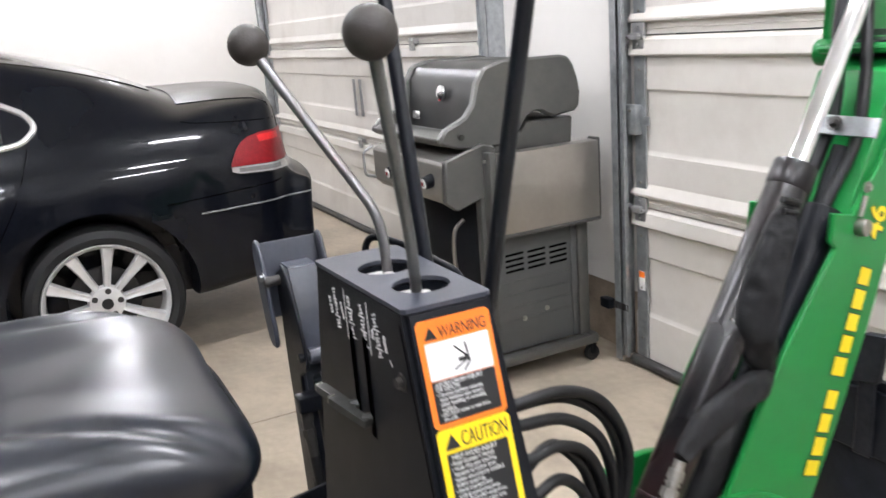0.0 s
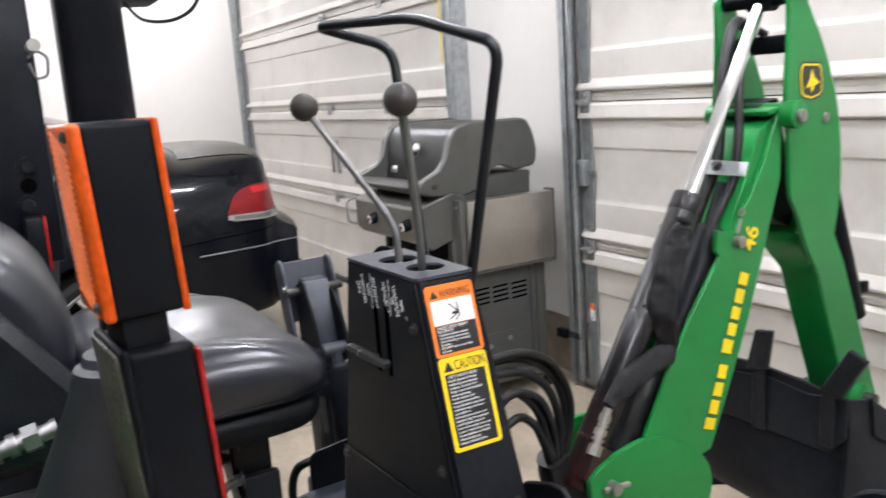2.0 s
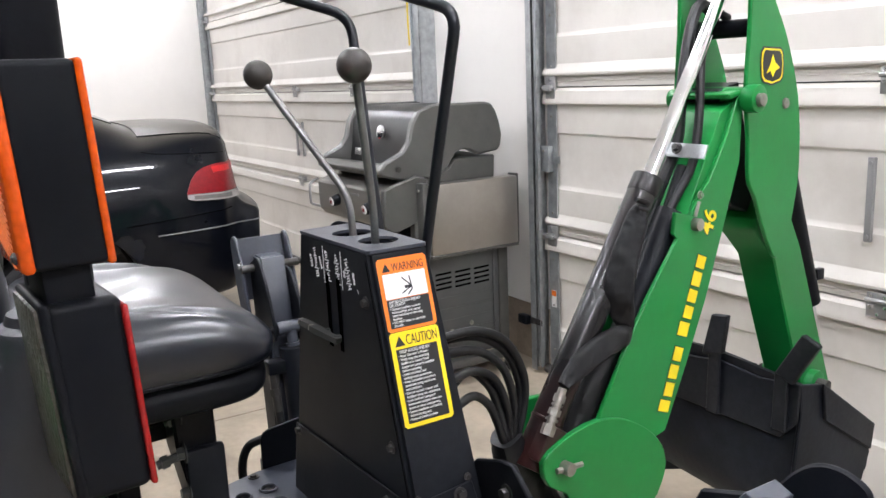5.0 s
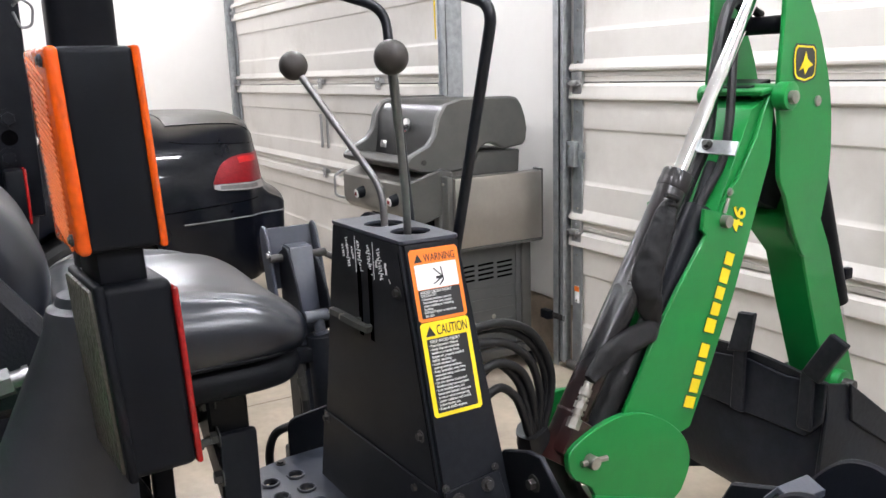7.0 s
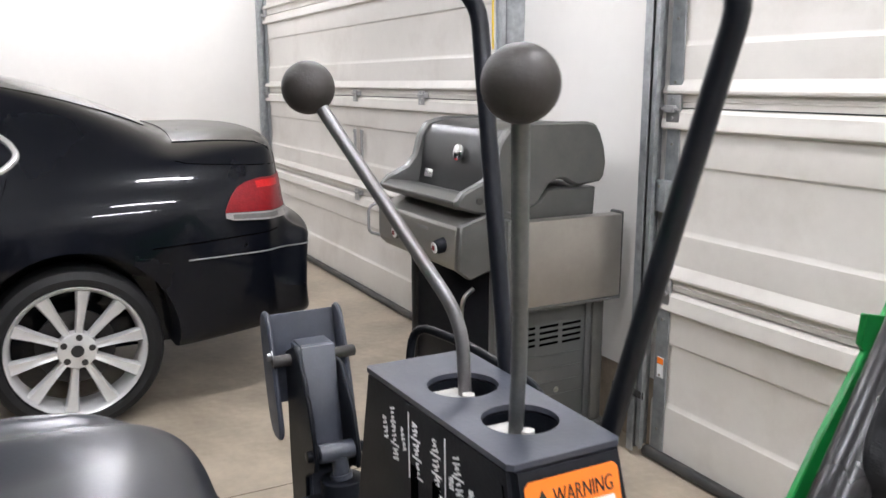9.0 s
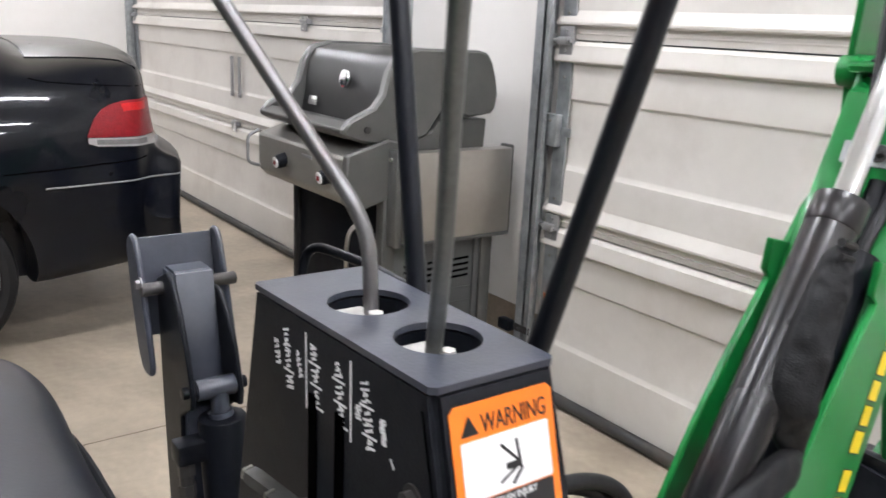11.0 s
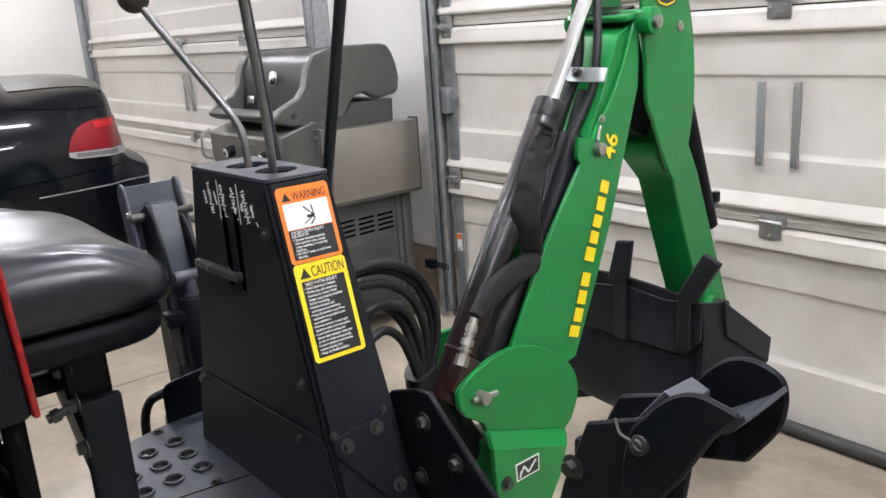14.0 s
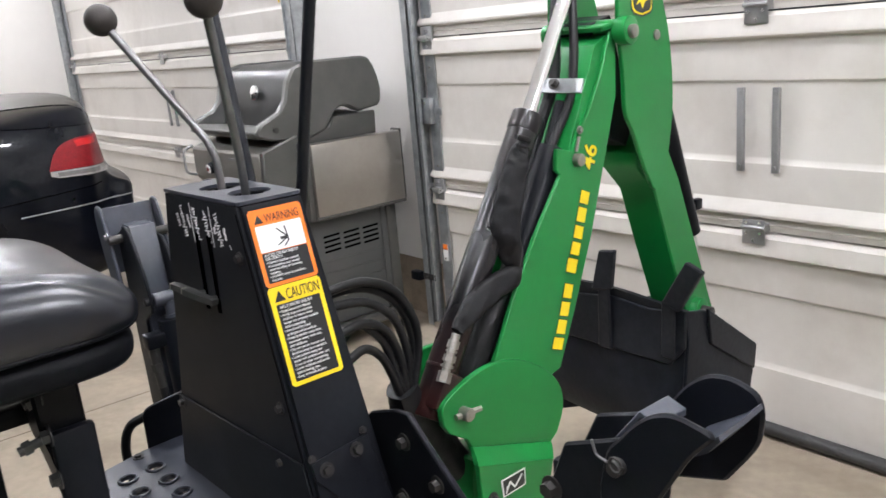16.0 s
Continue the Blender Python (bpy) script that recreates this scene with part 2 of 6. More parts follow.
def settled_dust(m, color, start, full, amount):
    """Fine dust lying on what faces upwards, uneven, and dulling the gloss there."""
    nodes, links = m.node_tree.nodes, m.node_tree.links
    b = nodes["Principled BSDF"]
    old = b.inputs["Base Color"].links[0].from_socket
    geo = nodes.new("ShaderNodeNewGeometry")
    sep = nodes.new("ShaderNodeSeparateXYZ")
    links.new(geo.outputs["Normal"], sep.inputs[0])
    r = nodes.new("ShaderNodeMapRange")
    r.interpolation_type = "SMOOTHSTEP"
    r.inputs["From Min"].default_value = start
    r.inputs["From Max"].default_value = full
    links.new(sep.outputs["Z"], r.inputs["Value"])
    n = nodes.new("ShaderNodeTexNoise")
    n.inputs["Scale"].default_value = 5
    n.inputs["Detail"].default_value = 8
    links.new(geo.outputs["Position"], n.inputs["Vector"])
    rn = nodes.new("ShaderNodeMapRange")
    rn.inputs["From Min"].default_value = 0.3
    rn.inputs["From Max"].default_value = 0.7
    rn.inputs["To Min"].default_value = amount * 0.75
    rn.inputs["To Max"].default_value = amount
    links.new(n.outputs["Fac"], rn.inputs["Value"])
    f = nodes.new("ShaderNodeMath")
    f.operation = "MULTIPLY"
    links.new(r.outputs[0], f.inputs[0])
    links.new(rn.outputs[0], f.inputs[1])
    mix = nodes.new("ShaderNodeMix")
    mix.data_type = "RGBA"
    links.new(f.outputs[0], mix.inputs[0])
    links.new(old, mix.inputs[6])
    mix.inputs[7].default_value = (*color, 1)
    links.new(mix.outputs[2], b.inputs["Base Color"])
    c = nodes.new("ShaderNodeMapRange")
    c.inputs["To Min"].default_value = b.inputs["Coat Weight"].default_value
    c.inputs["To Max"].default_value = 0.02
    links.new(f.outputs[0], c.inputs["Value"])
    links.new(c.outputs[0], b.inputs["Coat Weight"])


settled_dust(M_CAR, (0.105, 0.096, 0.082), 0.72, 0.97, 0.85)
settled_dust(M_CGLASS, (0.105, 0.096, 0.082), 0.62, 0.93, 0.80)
M_RIM = mat("wheel_alloy", (0.66, 0.66, 0.66), 0.36, metal=0.5, vary=0.08, scale=20)
M_TYRE = mat("tyre", (0.011, 0.011, 0.0115), 0.65, spec=0.25, vary=0.2, scale=30, bump=0.2, bscale=150)
M_CTRIM = mat("chrome_trim", (0.90, 0.90, 0.90), 0.24, metal=0.9, vary=0.05)
M_TAILRED = lens("tail_red", (0.21, 0.003, 0.008), 130, 0.04, 0.36)
M_TAILDEEP = lens("tail_deep_red", (0.13, 0.002, 0.006), 130, 0.04, 0.36)
M_TAILHOT = lens("tail_bright_red", (0.55, 0.014, 0.016), 130, 0.04, 0.36)
M_TAILSMOKE = lens("tail_smoke", (0.17, 0.165, 0.16), 200, 0.3)
M_TAILCLR = lens("tail_clear", (0.34, 0.33, 0.32), 220)
M_GRILL = mat("grill_grey", (0.080, 0.080, 0.076), 0.42, metal=0.25, vary=0.1, scale=8, bump=0.1, bscale=250, dirt=(0.14, 0.13, 0.118), dirt_scale=4, dirt_amt=0.3)
M_CPANEL = mat("grill_panel_metal", (0.235, 0.227, 0.207), 0.42, metal=0.35, vary=0.12, scale=8, bump=0.06, bscale=250)
M_LEVERGREY = mat("worn_dark_lever", (0.050, 0.052, 0.050), 0.40, metal=0.3, spec=0.4, vary=0.3, scale=40, dirt=(0.17, 0.16, 0.15), dirt_scale=18, dirt_amt=0.4)
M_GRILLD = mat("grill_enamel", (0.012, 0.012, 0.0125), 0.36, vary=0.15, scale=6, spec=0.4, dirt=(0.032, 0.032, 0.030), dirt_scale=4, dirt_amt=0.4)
M_GPANEL = mat("grill_side_grey", (0.070, 0.073, 0.074), 0.5, vary=0.08, scale=8, bump=0.05, bscale=200, dirt=(0.13, 0.125, 0.12), dirt_scale=5, dirt_amt=0.25)
M_STAIN = mat("stainless", (0.40, 0.375, 0.345), 0.34, metal=0.9, vary=0.08, scale=6, dirt=(0.30, 0.27, 0.24), dirt_scale=4, dirt_amt=0.35)
M_TUBE = mat("lamp_housing", (0.8, 0.8, 0.8), 0.5, vary=0.03)
M_LAMP = glow("lamp_tube", (0.955, 0.96, 1.03), LIGHT_POWER)

# ---- builders ----
WORLD_AT = {}


def smooth(bm, angle=35):
    bm.normal_update()
    lim = radians(angle)
    for f in bm.faces:
        f.smooth = True
    for e in bm.edges:
        if len(e.link_faces) == 2:
            e.smooth = e.calc_face_angle(0.0) < lim
    return bm


def part(name, bm, material, parent=None, label="", angle=35):
    """Links a bmesh in world coordinates as one mesh object under a thing or a part."""
    smooth(bm, angle)
    cs = [v.co for v in bm.verts]
    lo = Vector([min(c[i] for c in cs) for i in range(3)])
    hi = Vector([max(c[i] for c in cs) for i in range(3)])
    c = (lo + hi) / 2
    if parent is None:
        c.z = lo.z
    bmesh.ops.translate(bm, verts=bm.verts, vec=-c)
    me = bpy.data.meshes.new(name)
    bm.to_mesh(me)
    bm.free()
    me.materials.append(material)
    ob = new(name, me)
    ob.location = c
    WORLD_AT[ob] = c.copy()
    if parent is not None:
        ob.parent = parent
        ob.matrix_parent_inverse = Matrix.Translation(-WORLD_AT[parent])
    if label:
        ob["label"] = label
    return ob


def thing(name, at, label, category, group="", kind=""):
    ob = new(name)
    ob.empty_display_size = 0.1
    ob.location = at
    WORLD_AT[ob] = Vector(at)
    return tagged(ob, label, category, group, kind)


def box(c, size, bevel=0.004, rot=None, bm=None, seg=2):
    bm = bm or bmesh.new()
    m = Matrix.Translation(c) @ (rot.to_4x4() if rot is not None else Matrix()) @ Matrix.Diagonal((*size, 1))
    made = bmesh.ops.create_cube(bm, size=1, matrix=m)["verts"]
    if bevel:
        es = list({e for v in made for e in v.link_edges})
        bmesh.ops.bevel(bm, geom=es, offset=min(bevel, min(size) * 0.45), segments=seg, affect="EDGES", profile=0.5)
    return bm


def span(a, b, bevel=0.004, bm=None, seg=2):
    """A box from corner a to corner b."""
    a, b = Vector(a), Vector(b)
    return box((a + b) / 2, [abs(x) for x in b - a], bevel, None, bm, seg)


def cyl(p0, p1, r0, r1=None, seg=24, bm=None, bevel=0.0):
    bm = bm or bmesh.new()
    p0, p1 = Vector(p0), Vector(p1)
    d = p1 - p0
    m = Matrix.Translation((p0 + p1) / 2) @ d.to_track_quat("Z", "Y").to_matrix().to_4x4()
    made = bmesh.ops.create_cone(bm, cap_ends=True, segments=seg, radius1=r0, radius2=r0 if r1 is None else r1, depth=d.length, matrix=m)["verts"]
    if bevel:
        ends = {e for v in made for e in v.link_edges if any(len(f.verts) > 4 for f in e.link_faces)}
        bmesh.ops.bevel(bm, geom=list(ends), offset=bevel, segments=2, affect="EDGES", profile=0.5)
    return bm


def ball(c, r, bm=None, u=24, v=16):
    bm = bm or bmesh.new()
    bmesh.ops.create_uvsphere(bm, u_segments=u, v_segments=v, radius=r, matrix=Matrix.Translation(c))
    return bm


def prism(points, depth, bevel=0.002, bm=None):
    """A plate from a loop of corners, thickened along the vector depth."""
    own = bmesh.new()
    vs = [own.verts.new(p) for p in points]
    f = own.faces.new(vs)
    r = bmesh.ops.extrude_face_region(own, geom=[f])
    bmesh.ops.translate(own, verts=[g for g in r["geom"] if isinstance(g, bmesh.types.BMVert)], vec=depth)
    bmesh.ops.recalc_face_normals(own, faces=own.faces)
    if bevel:
        es = [e for e in own.edges if len(e.link_faces) == 2 and e.calc_face_angle(0) > 0.6]
        bmesh.ops.bevel(own, geom=es, offset=bevel, segments=1, affect="EDGES", clamp_overlap=True)
    if bm is None:
        return own
    me = bpy.data.meshes.new("tmp")
    own.to_mesh(me)
    own.free()
    bm.from_mesh(me)
    bpy.data.meshes.remove(me)
    return bm


def spline(points, n=8):
    """Points of a smooth line through the given ones."""
    p = [Vector(q) for q in points]
    p = [2 * p[0] - p[1]] + p + [2 * p[-1] - p[-2]]
    out = []
    for i in range(1, len(p) - 2):
        for k in range(n):
            t = k / n
            out.append(0.5 * ((2 * p[i]) + (p[i + 1] - p[i - 1]) * t + (2 * p[i - 1] - 5 * p[i] + 4 * p[i + 1] - p[i + 2]) * t * t + (3 * p[i] - p[i - 1] - 3 * p[i + 1] + p[i + 2]) * t**3))
    return out + [p[-2]]


def rounded(points, r, n=6):
    """A path with its corners rounded by the radius r."""
    p = [Vector(q) for q in points]
    out = [p[0]]
    for a, b, c in zip(p, p[1:], p[2:]):
        u, w = (a - b), (c - b)
        d = min(r, u.length * 0.45, w.length * 0.45)
        s, e = b + u.normalized() * d, b + w.normalized() * d
        for k in range(n + 1):
            t = k / n
            out.append((1 - t) ** 2 * s + 2 * t * (1 - t) * b + t * t * e)
    return out + [p[-1]]


def tube(path, r, seg=12, bm=None, flat=1.0, wob=0.0):
    """A round bar or hose along a path; r may be one radius or a list."""
    bm = bm or bmesh.new()
    p = [Vector(q) for q in path]
    rs = r if isinstance(r, (list, tuple)) else [r] * len(p)
    if len(rs) != len(p):
        rs = [float(np.interp(i / (len(p) - 1), np.linspace(0, 1, len(rs)), rs)) for i in range(len(p))]
    t0 = (p[1] - p[0]).normalized()
    up = t0.orthogonal().normalized()
    rings = []
    for i, q in enumerate(p):
        t = (p[min(i + 1, len(p) - 1)] - p[max(i - 1, 0)]).normalized()
        up = (up - t * up.dot(t)).normalized()
        side = t.cross(up)
        ring = []
        for k in range(seg):
            a = 2 * math.pi * k / seg
            rr = rs[i] * (1 + wob * noise.noise(q * 30 + Vector((math.cos(a), math.sin(a), 0)) * 1.3))
            ring.append(bm.verts.new(q + up * (rr * math.cos(a)) + side * (rr * flat * math.sin(a))))
        rings.append(ring)
    for a, b in zip(rings, rings[1:]):
        for k in range(seg):
            bm.faces.new((a[k], a[(k + 1) % seg], b[(k + 1) % seg], b[k]))
    bm.faces.new(rings[0][::-1])
    bm.faces.new(rings[-1])
    bmesh.ops.recalc_face_normals(bm, faces=bm.faces)
    return bm


def carved(bm, holes):
    """The mesh with round holes cut into it; holes: start, end, radius."""
    obs = []
    cut = bmesh.new()
    for a, b, r in holes:
        cyl(a, b, r, seg=36, bm=cut)
    for b in (bm, cut):
        me = bpy.data.meshes.new("tmp")
        b.to_mesh(me)
        b.free()
        obs.append(new("tmp", me))
    md = obs[0].modifiers.new("b", "BOOLEAN")
    md.object, md.operation, md.solver = obs[1], "DIFFERENCE", "EXACT"
    got = bpy.data.meshes.new_from_object(obs[0].evaluated_get(bpy.context.evaluated_depsgraph_get()))
    out = bmesh.new()
    out.from_mesh(got)
    bpy.data.meshes.remove(got)
    for o in obs:
        me = o.data
        bpy.data.objects.remove(o)
        bpy.data.meshes.remove(me)
    return out


def bolt(p, axis, r=0.008, h=0.007, bm=None):
    """A hexagon head on a washer."""
    p, axis = Vector(p), Vector(axis).normalized()
    bm = cyl(p, p + axis * 0.002, r * 1.5, seg=16, bm=bm)
    return cyl(p + axis * 0.0015, p + axis * (0.002 + h), r, r * 0.94, seg=6, bm=bm)


def sheet(loops, m, thick):
    """A flat plate with holes: the first loop is the outline, the rest are holes; m lays it into the world."""
    cu = bpy.data.curves.new("tmp", "CURVE")
    cu.dimensions, cu.fill_mode, cu.extrude = "2D", "BOTH", thick / 2
    for loop in loops:
        s = cu.splines.new("POLY")
        s.points.add(len(loop) - 1)
        for q, xy in zip(s.points, loop):
            q.co = (*xy, 0, 1)
        s.use_cyclic_u = True
    ob = bpy.data.objects.new("tmp", cu)
    me = bpy.data.meshes.new_from_object(ob)
    bm = bmesh.new()
    bm.from_mesh(me)
    bmesh.ops.remove_doubles(bm, verts=bm.verts, dist=1e-5)
    bmesh.ops.transform(bm, matrix=m, verts=bm.verts)
    bpy.data.objects.remove(ob)
    bpy.data.curves.remove(cu)
    bpy.data.meshes.remove(me)
    return bm


def circle(cx, cy, r, n=28):
    return [(cx + r * math.cos(2 * math.pi * k / n), cy + r * math.sin(2 * math.pi * k / n)) for k in range(n)]


def lettering(text, size, m, squeeze=1.0, thick=0.0003, align="LEFT", bold=0.0):
    """Writing as a mesh, laid into the world by m (x along the line, y up the letters)."""
    cu = bpy.data.curves.new("tmp", "FONT")
    cu.body, cu.size, cu.extrude, cu.align_x, cu.offset = text, size, thick, align, bold
    ob = bpy.data.objects.new("tmp", cu)
    me = bpy.data.meshes.new_from_object(ob)
    bm = bmesh.new()
    bm.from_mesh(me)
    bmesh.ops.transform(bm, matrix=m @ Matrix.Diagonal((squeeze, 1, 1, 1)), verts=bm.verts)
    bpy.data.objects.remove(ob)
    bpy.data.curves.remove(cu)
    bpy.data.meshes.remove(me)
    return bm


def axes(origin, x, y):
    """A matrix with the given origin, x and y directions."""
    x, y = Vector(x).normalized(), Vector(y).normalized()
    z = x.cross(y).normalized()
    y = z.cross(x)
    return Matrix.Translation(origin) @ Matrix((x, y, z)).transposed().to_4x4()


def loft(rings, close_ends=True, bm=None):
    bm = bm or bmesh.new()
    rs = [[bm.verts.new(p) for p in ring] for ring in rings]
    n = len(rs[0])
    for a, b in zip(rs, rs[1:]):
        for k in range(n):
            bm.faces.new((a[k], a[(k + 1) % n], b[(k + 1) % n], b[k]))
    if close_ends:
        bm.faces.new(rs[0][::-1])
        bm.faces.new(rs[-1])
    bmesh.ops.recalc_face_normals(bm, faces=bm.faces)
    return bm


# ---- the garage ----
X0, X1, Y0, WALL, TOP = -6.15, 3.4, -6.4, 3.44, 2.9


def structure(name, bm, material, label):
    return tagged(part(name, bm, material), label, "structure", kind="structure")


structure("floor", span((X0 - 0.2, Y0 - 0.2, -0.12), (X1 + 0.2, WALL + 0.4, 0), 0), M_FLOOR, "smooth tan stained concrete garage floor")
structure("ceiling", span((X0 - 0.2, Y0 - 0.2, TOP), (X1 + 0.2, WALL + 0.4, TOP + 0.1), 0), M_CEIL, "plain white painted garage ceiling")
structure("wall_west", span((X0 - 0.15, Y0, 0), (X0, WALL + 0.2, TOP), 0), M_WALL, "white painted side wall of the garage")
# East and south walls are unseen, their grey chosen to cut bounced light.
structure("wall_east", span((X1, Y0, 0), (X1 + 0.15, WALL + 0.2, TOP), 0), M_DIMWALL, "plain grey unseen side wall, dimmed to cut bounced light")
structure("wall_south", span((X0, Y0 - 0.15, 0), (X1, Y0, TOP), 0), M_DIMWALL, "plain grey unseen rear wall, dimmed to cut bounced light")
DOORS = [(-5.95, -2.16), (-1.24, 1.85)]
DOOR_TOP = 2.44
pw = bmesh.new()
for a, b in ((X0, DOORS[0][0] + 0.03), (DOORS[0][1] - 0.03, DOORS[1][0] + 0.03), (DOORS[1][1] - 0.03, X1)):
    span((a, WALL, 0.27), (b, WALL + 0.16, TOP), 0.0, pw)
span((DOORS[0][0], WALL, DOOR_TOP), (DOORS[0][1], WALL + 0.16, TOP), 0, pw)
span((DOORS[1][0], WALL, DOOR_TOP), (DOORS[1][1], WALL + 0.16, TOP), 0, pw)
structure("wall_north", pw, M_WALL, "white painted door wall with scuffed lower edge")
pb = bmesh.new()
for a, b in ((X0, DOORS[0][0] + 0.03), (DOORS[0][1] - 0.03, DOORS[1][0] + 0.03), (DOORS[1][1] - 0.03, X1)):
    span((a, WALL + 0.012, 0.0), (b, WALL + 0.16, 0.268), 0.0, pb)
structure("baseboard", pb, M_BASE, "bare brown concrete block footing under the wall")
# saw-cut joints of the slab
for i, (a, b) in enumerate((((-1.60, -6, 0), (-1.596, 3.4, 0)), ((2.2, -6, 0), (2.204, 3.4, 0)))):
    structure("floor_joint", span((a[0], a[1], 0.0002), (b[0], b[1], 0.0012), 0), M_JOINT, "dark saw-cut joint in the concrete slab")

PANEL = 0.6125


def door_panel(x0, x1, z0, lowest=False):
    """One pressed-steel section: a folded lip at the foot, a sunk middle field, a lip sloping back to the top joint."""
    foot = [(-0.009, 0.004), (-0.010, 0.100)] if lowest else [(-0.006, 0.003), (-0.008, 0.018), (-0.011, 0.022), (-0.008, 0.026), (-0.007, 0.043), (-0.026, 0.046), (-0.030, 0.049), (-0.031, 0.056), (-0.028, 0.062), (-0.015, 0.082), (-0.010, 0.092)]
    prof = [(0.0, 0.002)] + foot + [(-0.011, 0.190), (-0.0105, 0.197), (-0.003, 0.210), (-0.002, 0.216), (-0.002, 0.418), (-0.003, 0.422), (-0.009, 0.429), (-0.010, 0.434), (-0.010, 0.540), (-0.014, 0.543),
            (-0.027, 0.545), (-0.031, 0.549), (-0.0315, 0.556), (-0.0305, 0.563), (-0.0275, 0.584), (-0.0270, 0.588), (-0.0265, 0.598), (-0.014, 0.607), (0.0, 0.610), (0.028, 0.610), (0.028, 0.002)]
    return loft([[(x, 3.412 + dy, z0 + dz) for dy, dz in prof] for x in (x0, x1)])


def hinge(x, z, door):
    bm = span((x - 0.035, 3.3765, z - 0.030), (x + 0.035, 3.380, z + 0.042), 0.0015)
    span((x - 0.035, 3.380, z + 0.005), (x + 0.035, 3.410, z + 0.030), 0.0015, bm)
    cyl((x - 0.036, 3.374, z + 0.020), (x + 0.036, 3.374, z + 0.020), 0.0060, seg=10, bm=bm)
    screws = bmesh.new()
    for dx, dz in ((-0.022, 0.002), (0.022, 0.004), (0.001, -0.018), (-0.02, 0.034), (0.02, 0.034)):
        cyl((x + dx, 3.371, z + dz), (x + dx, 3.378, z + dz), 0.0048, seg=6, bm=screws)
    h = part("hinge", bm, M_HINGE, door, "grey steel door hinge")
    part("screw_set", screws, M_CTRIM, h, "bright hinge screws")


def garage_door(n, x0, x1, mids, straps):
    d = thing("door_%d" % n, ((x0 + x1) / 2, 3.41, 0), "closed off-white steel sectional garage door, dusty inside face", "garage door", kind="structure")
    for k in range(4):
        part("panel", door_panel(x0 + 0.03, x1 - 0.03, 0.012 + PANEL * k, k == 0), M_DOOR, d, angle=25)
    bm = span((x0 + 0.03, 3.395, 0.001), (x1 - 0.03, 3.44, 0.022), 0.004)
    cyl((x0 + 0.03, 3.388, 0.023), (x1 - 0.03, 3.388, 0.023), 0.021, seg=18, bm=bm)
    part("bottom_seal", bm, M_SEAL, d, "dark grey rubber bottom seal")
    for k in (1, 2, 3):
        for x in mids:
            hinge(x, 0.010 + PANEL * k, d)
    for x in straps:
        bm = span((x - 0.010, 3.384, 0.80), (x + 0.010, 3.398, 1.035), 0.002)
        for z in (0.815, 1.02):
            cyl((x, 3.380, z), (x, 3.386, z), 0.006, seg=6, bm=bm)
        part("strap", bm, M_STRAP, d, "dark grey vertical steel strap")
    for s, x in ((1, x0), (-1, x1)):
        # vertical track: an angle on the wall, a channel before it, and roller brackets
        bm = span((x - s * 0.028, 3.345, 0.015), (x - s * 0.024, 3.438, DOOR_TOP), 0.0)
        span((x - s * 0.028, 3.345, 0.015), (x + s * 0.006, 3.349, DOOR_TOP), 0.0, bm)
        part("track_angle", bm, M_GALV, d, "galvanised steel track angle")
        bm = span((x + s * 0.010, 3.352, 0.04), (x + s * 0.013, 3.395, DOOR_TOP + 0.1), 0)
        span((x + s * 0.010, 3.352, 0.04), (x + s * 0.045, 3.355, DOOR_TOP + 0.1), 0, bm)
        span((x + s * 0.043, 3.340, 0.04), (x + s * 0.046, 3.355, DOOR_TOP + 0.1), 0, bm)
        part("track", bm, M_GALV, d, "galvanised roller track")
        bm = span((x + s * 0.048, 3.392, 0.03), (x + s * 0.105, 3.398, DOOR_TOP - 0.02), 0)
        part("end_stile", bm, M_GALV, d, "grey steel end stile")
        for k in (1, 2, 3):
            z = 0.010 + PANEL * k
            bm = span((x + s * 0.05, 3.382, z - 0.045), (x + s * 0.11, 3.392, z + 0.045), 0.002)
            cyl((x + s * 0.01, 3.374, z), (x + s * 0.11, 3.374, z), 0.006, seg=10, bm=bm)
            cyl((x + s * 0.02, 3.374, z), (x + s * 0.034, 3.374, z), 0.020, seg=18, bm=bm)
            span((x + s * 0.055, 3.362, z - 0.012), (x + s * 0.10, 3.384, z + 0.012), 0.003, bm)
            for q in (-0.03, 0.03):
                cyl((x + s * 0.08, 3.376, z + q), (x + s * 0.08, 3.384, z + q), 0.006, seg=6, bm=bm)
            part("roller_hinge", bm, M_HINGE, d, "grey roller hinge on the door edge")
        bm = bmesh.new()
        for z in np.arange(0.12, 2.3, 0.2):
            cyl((x + s * 0.076, 3.388, z), (x + s * 0.076, 3.394, z), 0.005, seg=6, bm=bm)
        part("screw_row", bm, M_ZINC, d)
    return d


door_a = garage_door(1, *DOORS[0], (-3.92, -3.0), (-3.97, -3.86))
garage_door(2, *DOORS[1], (0.262,), (0.212, 0.318))
part("pull_cord", tube([(-2.245, 3.352, 1.46), (-2.247, 3.350, 1.60), (-2.244, 3.352, 1.95)], 0.004, seg=8), M_YELLOW, door_a, "thin yellow cord")


def wall_box(at, label):
    b = thing("junction_box", at, label, "electrical box")
    x, y, z = at
    part("cover", span((x - 0.03, y - 0.028, z), (x + 0.03, y, z + 0.105), 0.003), M_GALV, b)
    part("bracket", span((x + 0.03, y - 0.006, z + 0.035), (x + 0.075, y - 0.003, z + 0.065), 0.001), M_GALV, b)
    part("screw", bolt((x, y - 0.028, z + 0.085), (0, -1, 0), 0.004, 0.003), M_ZINC, b)
    return b


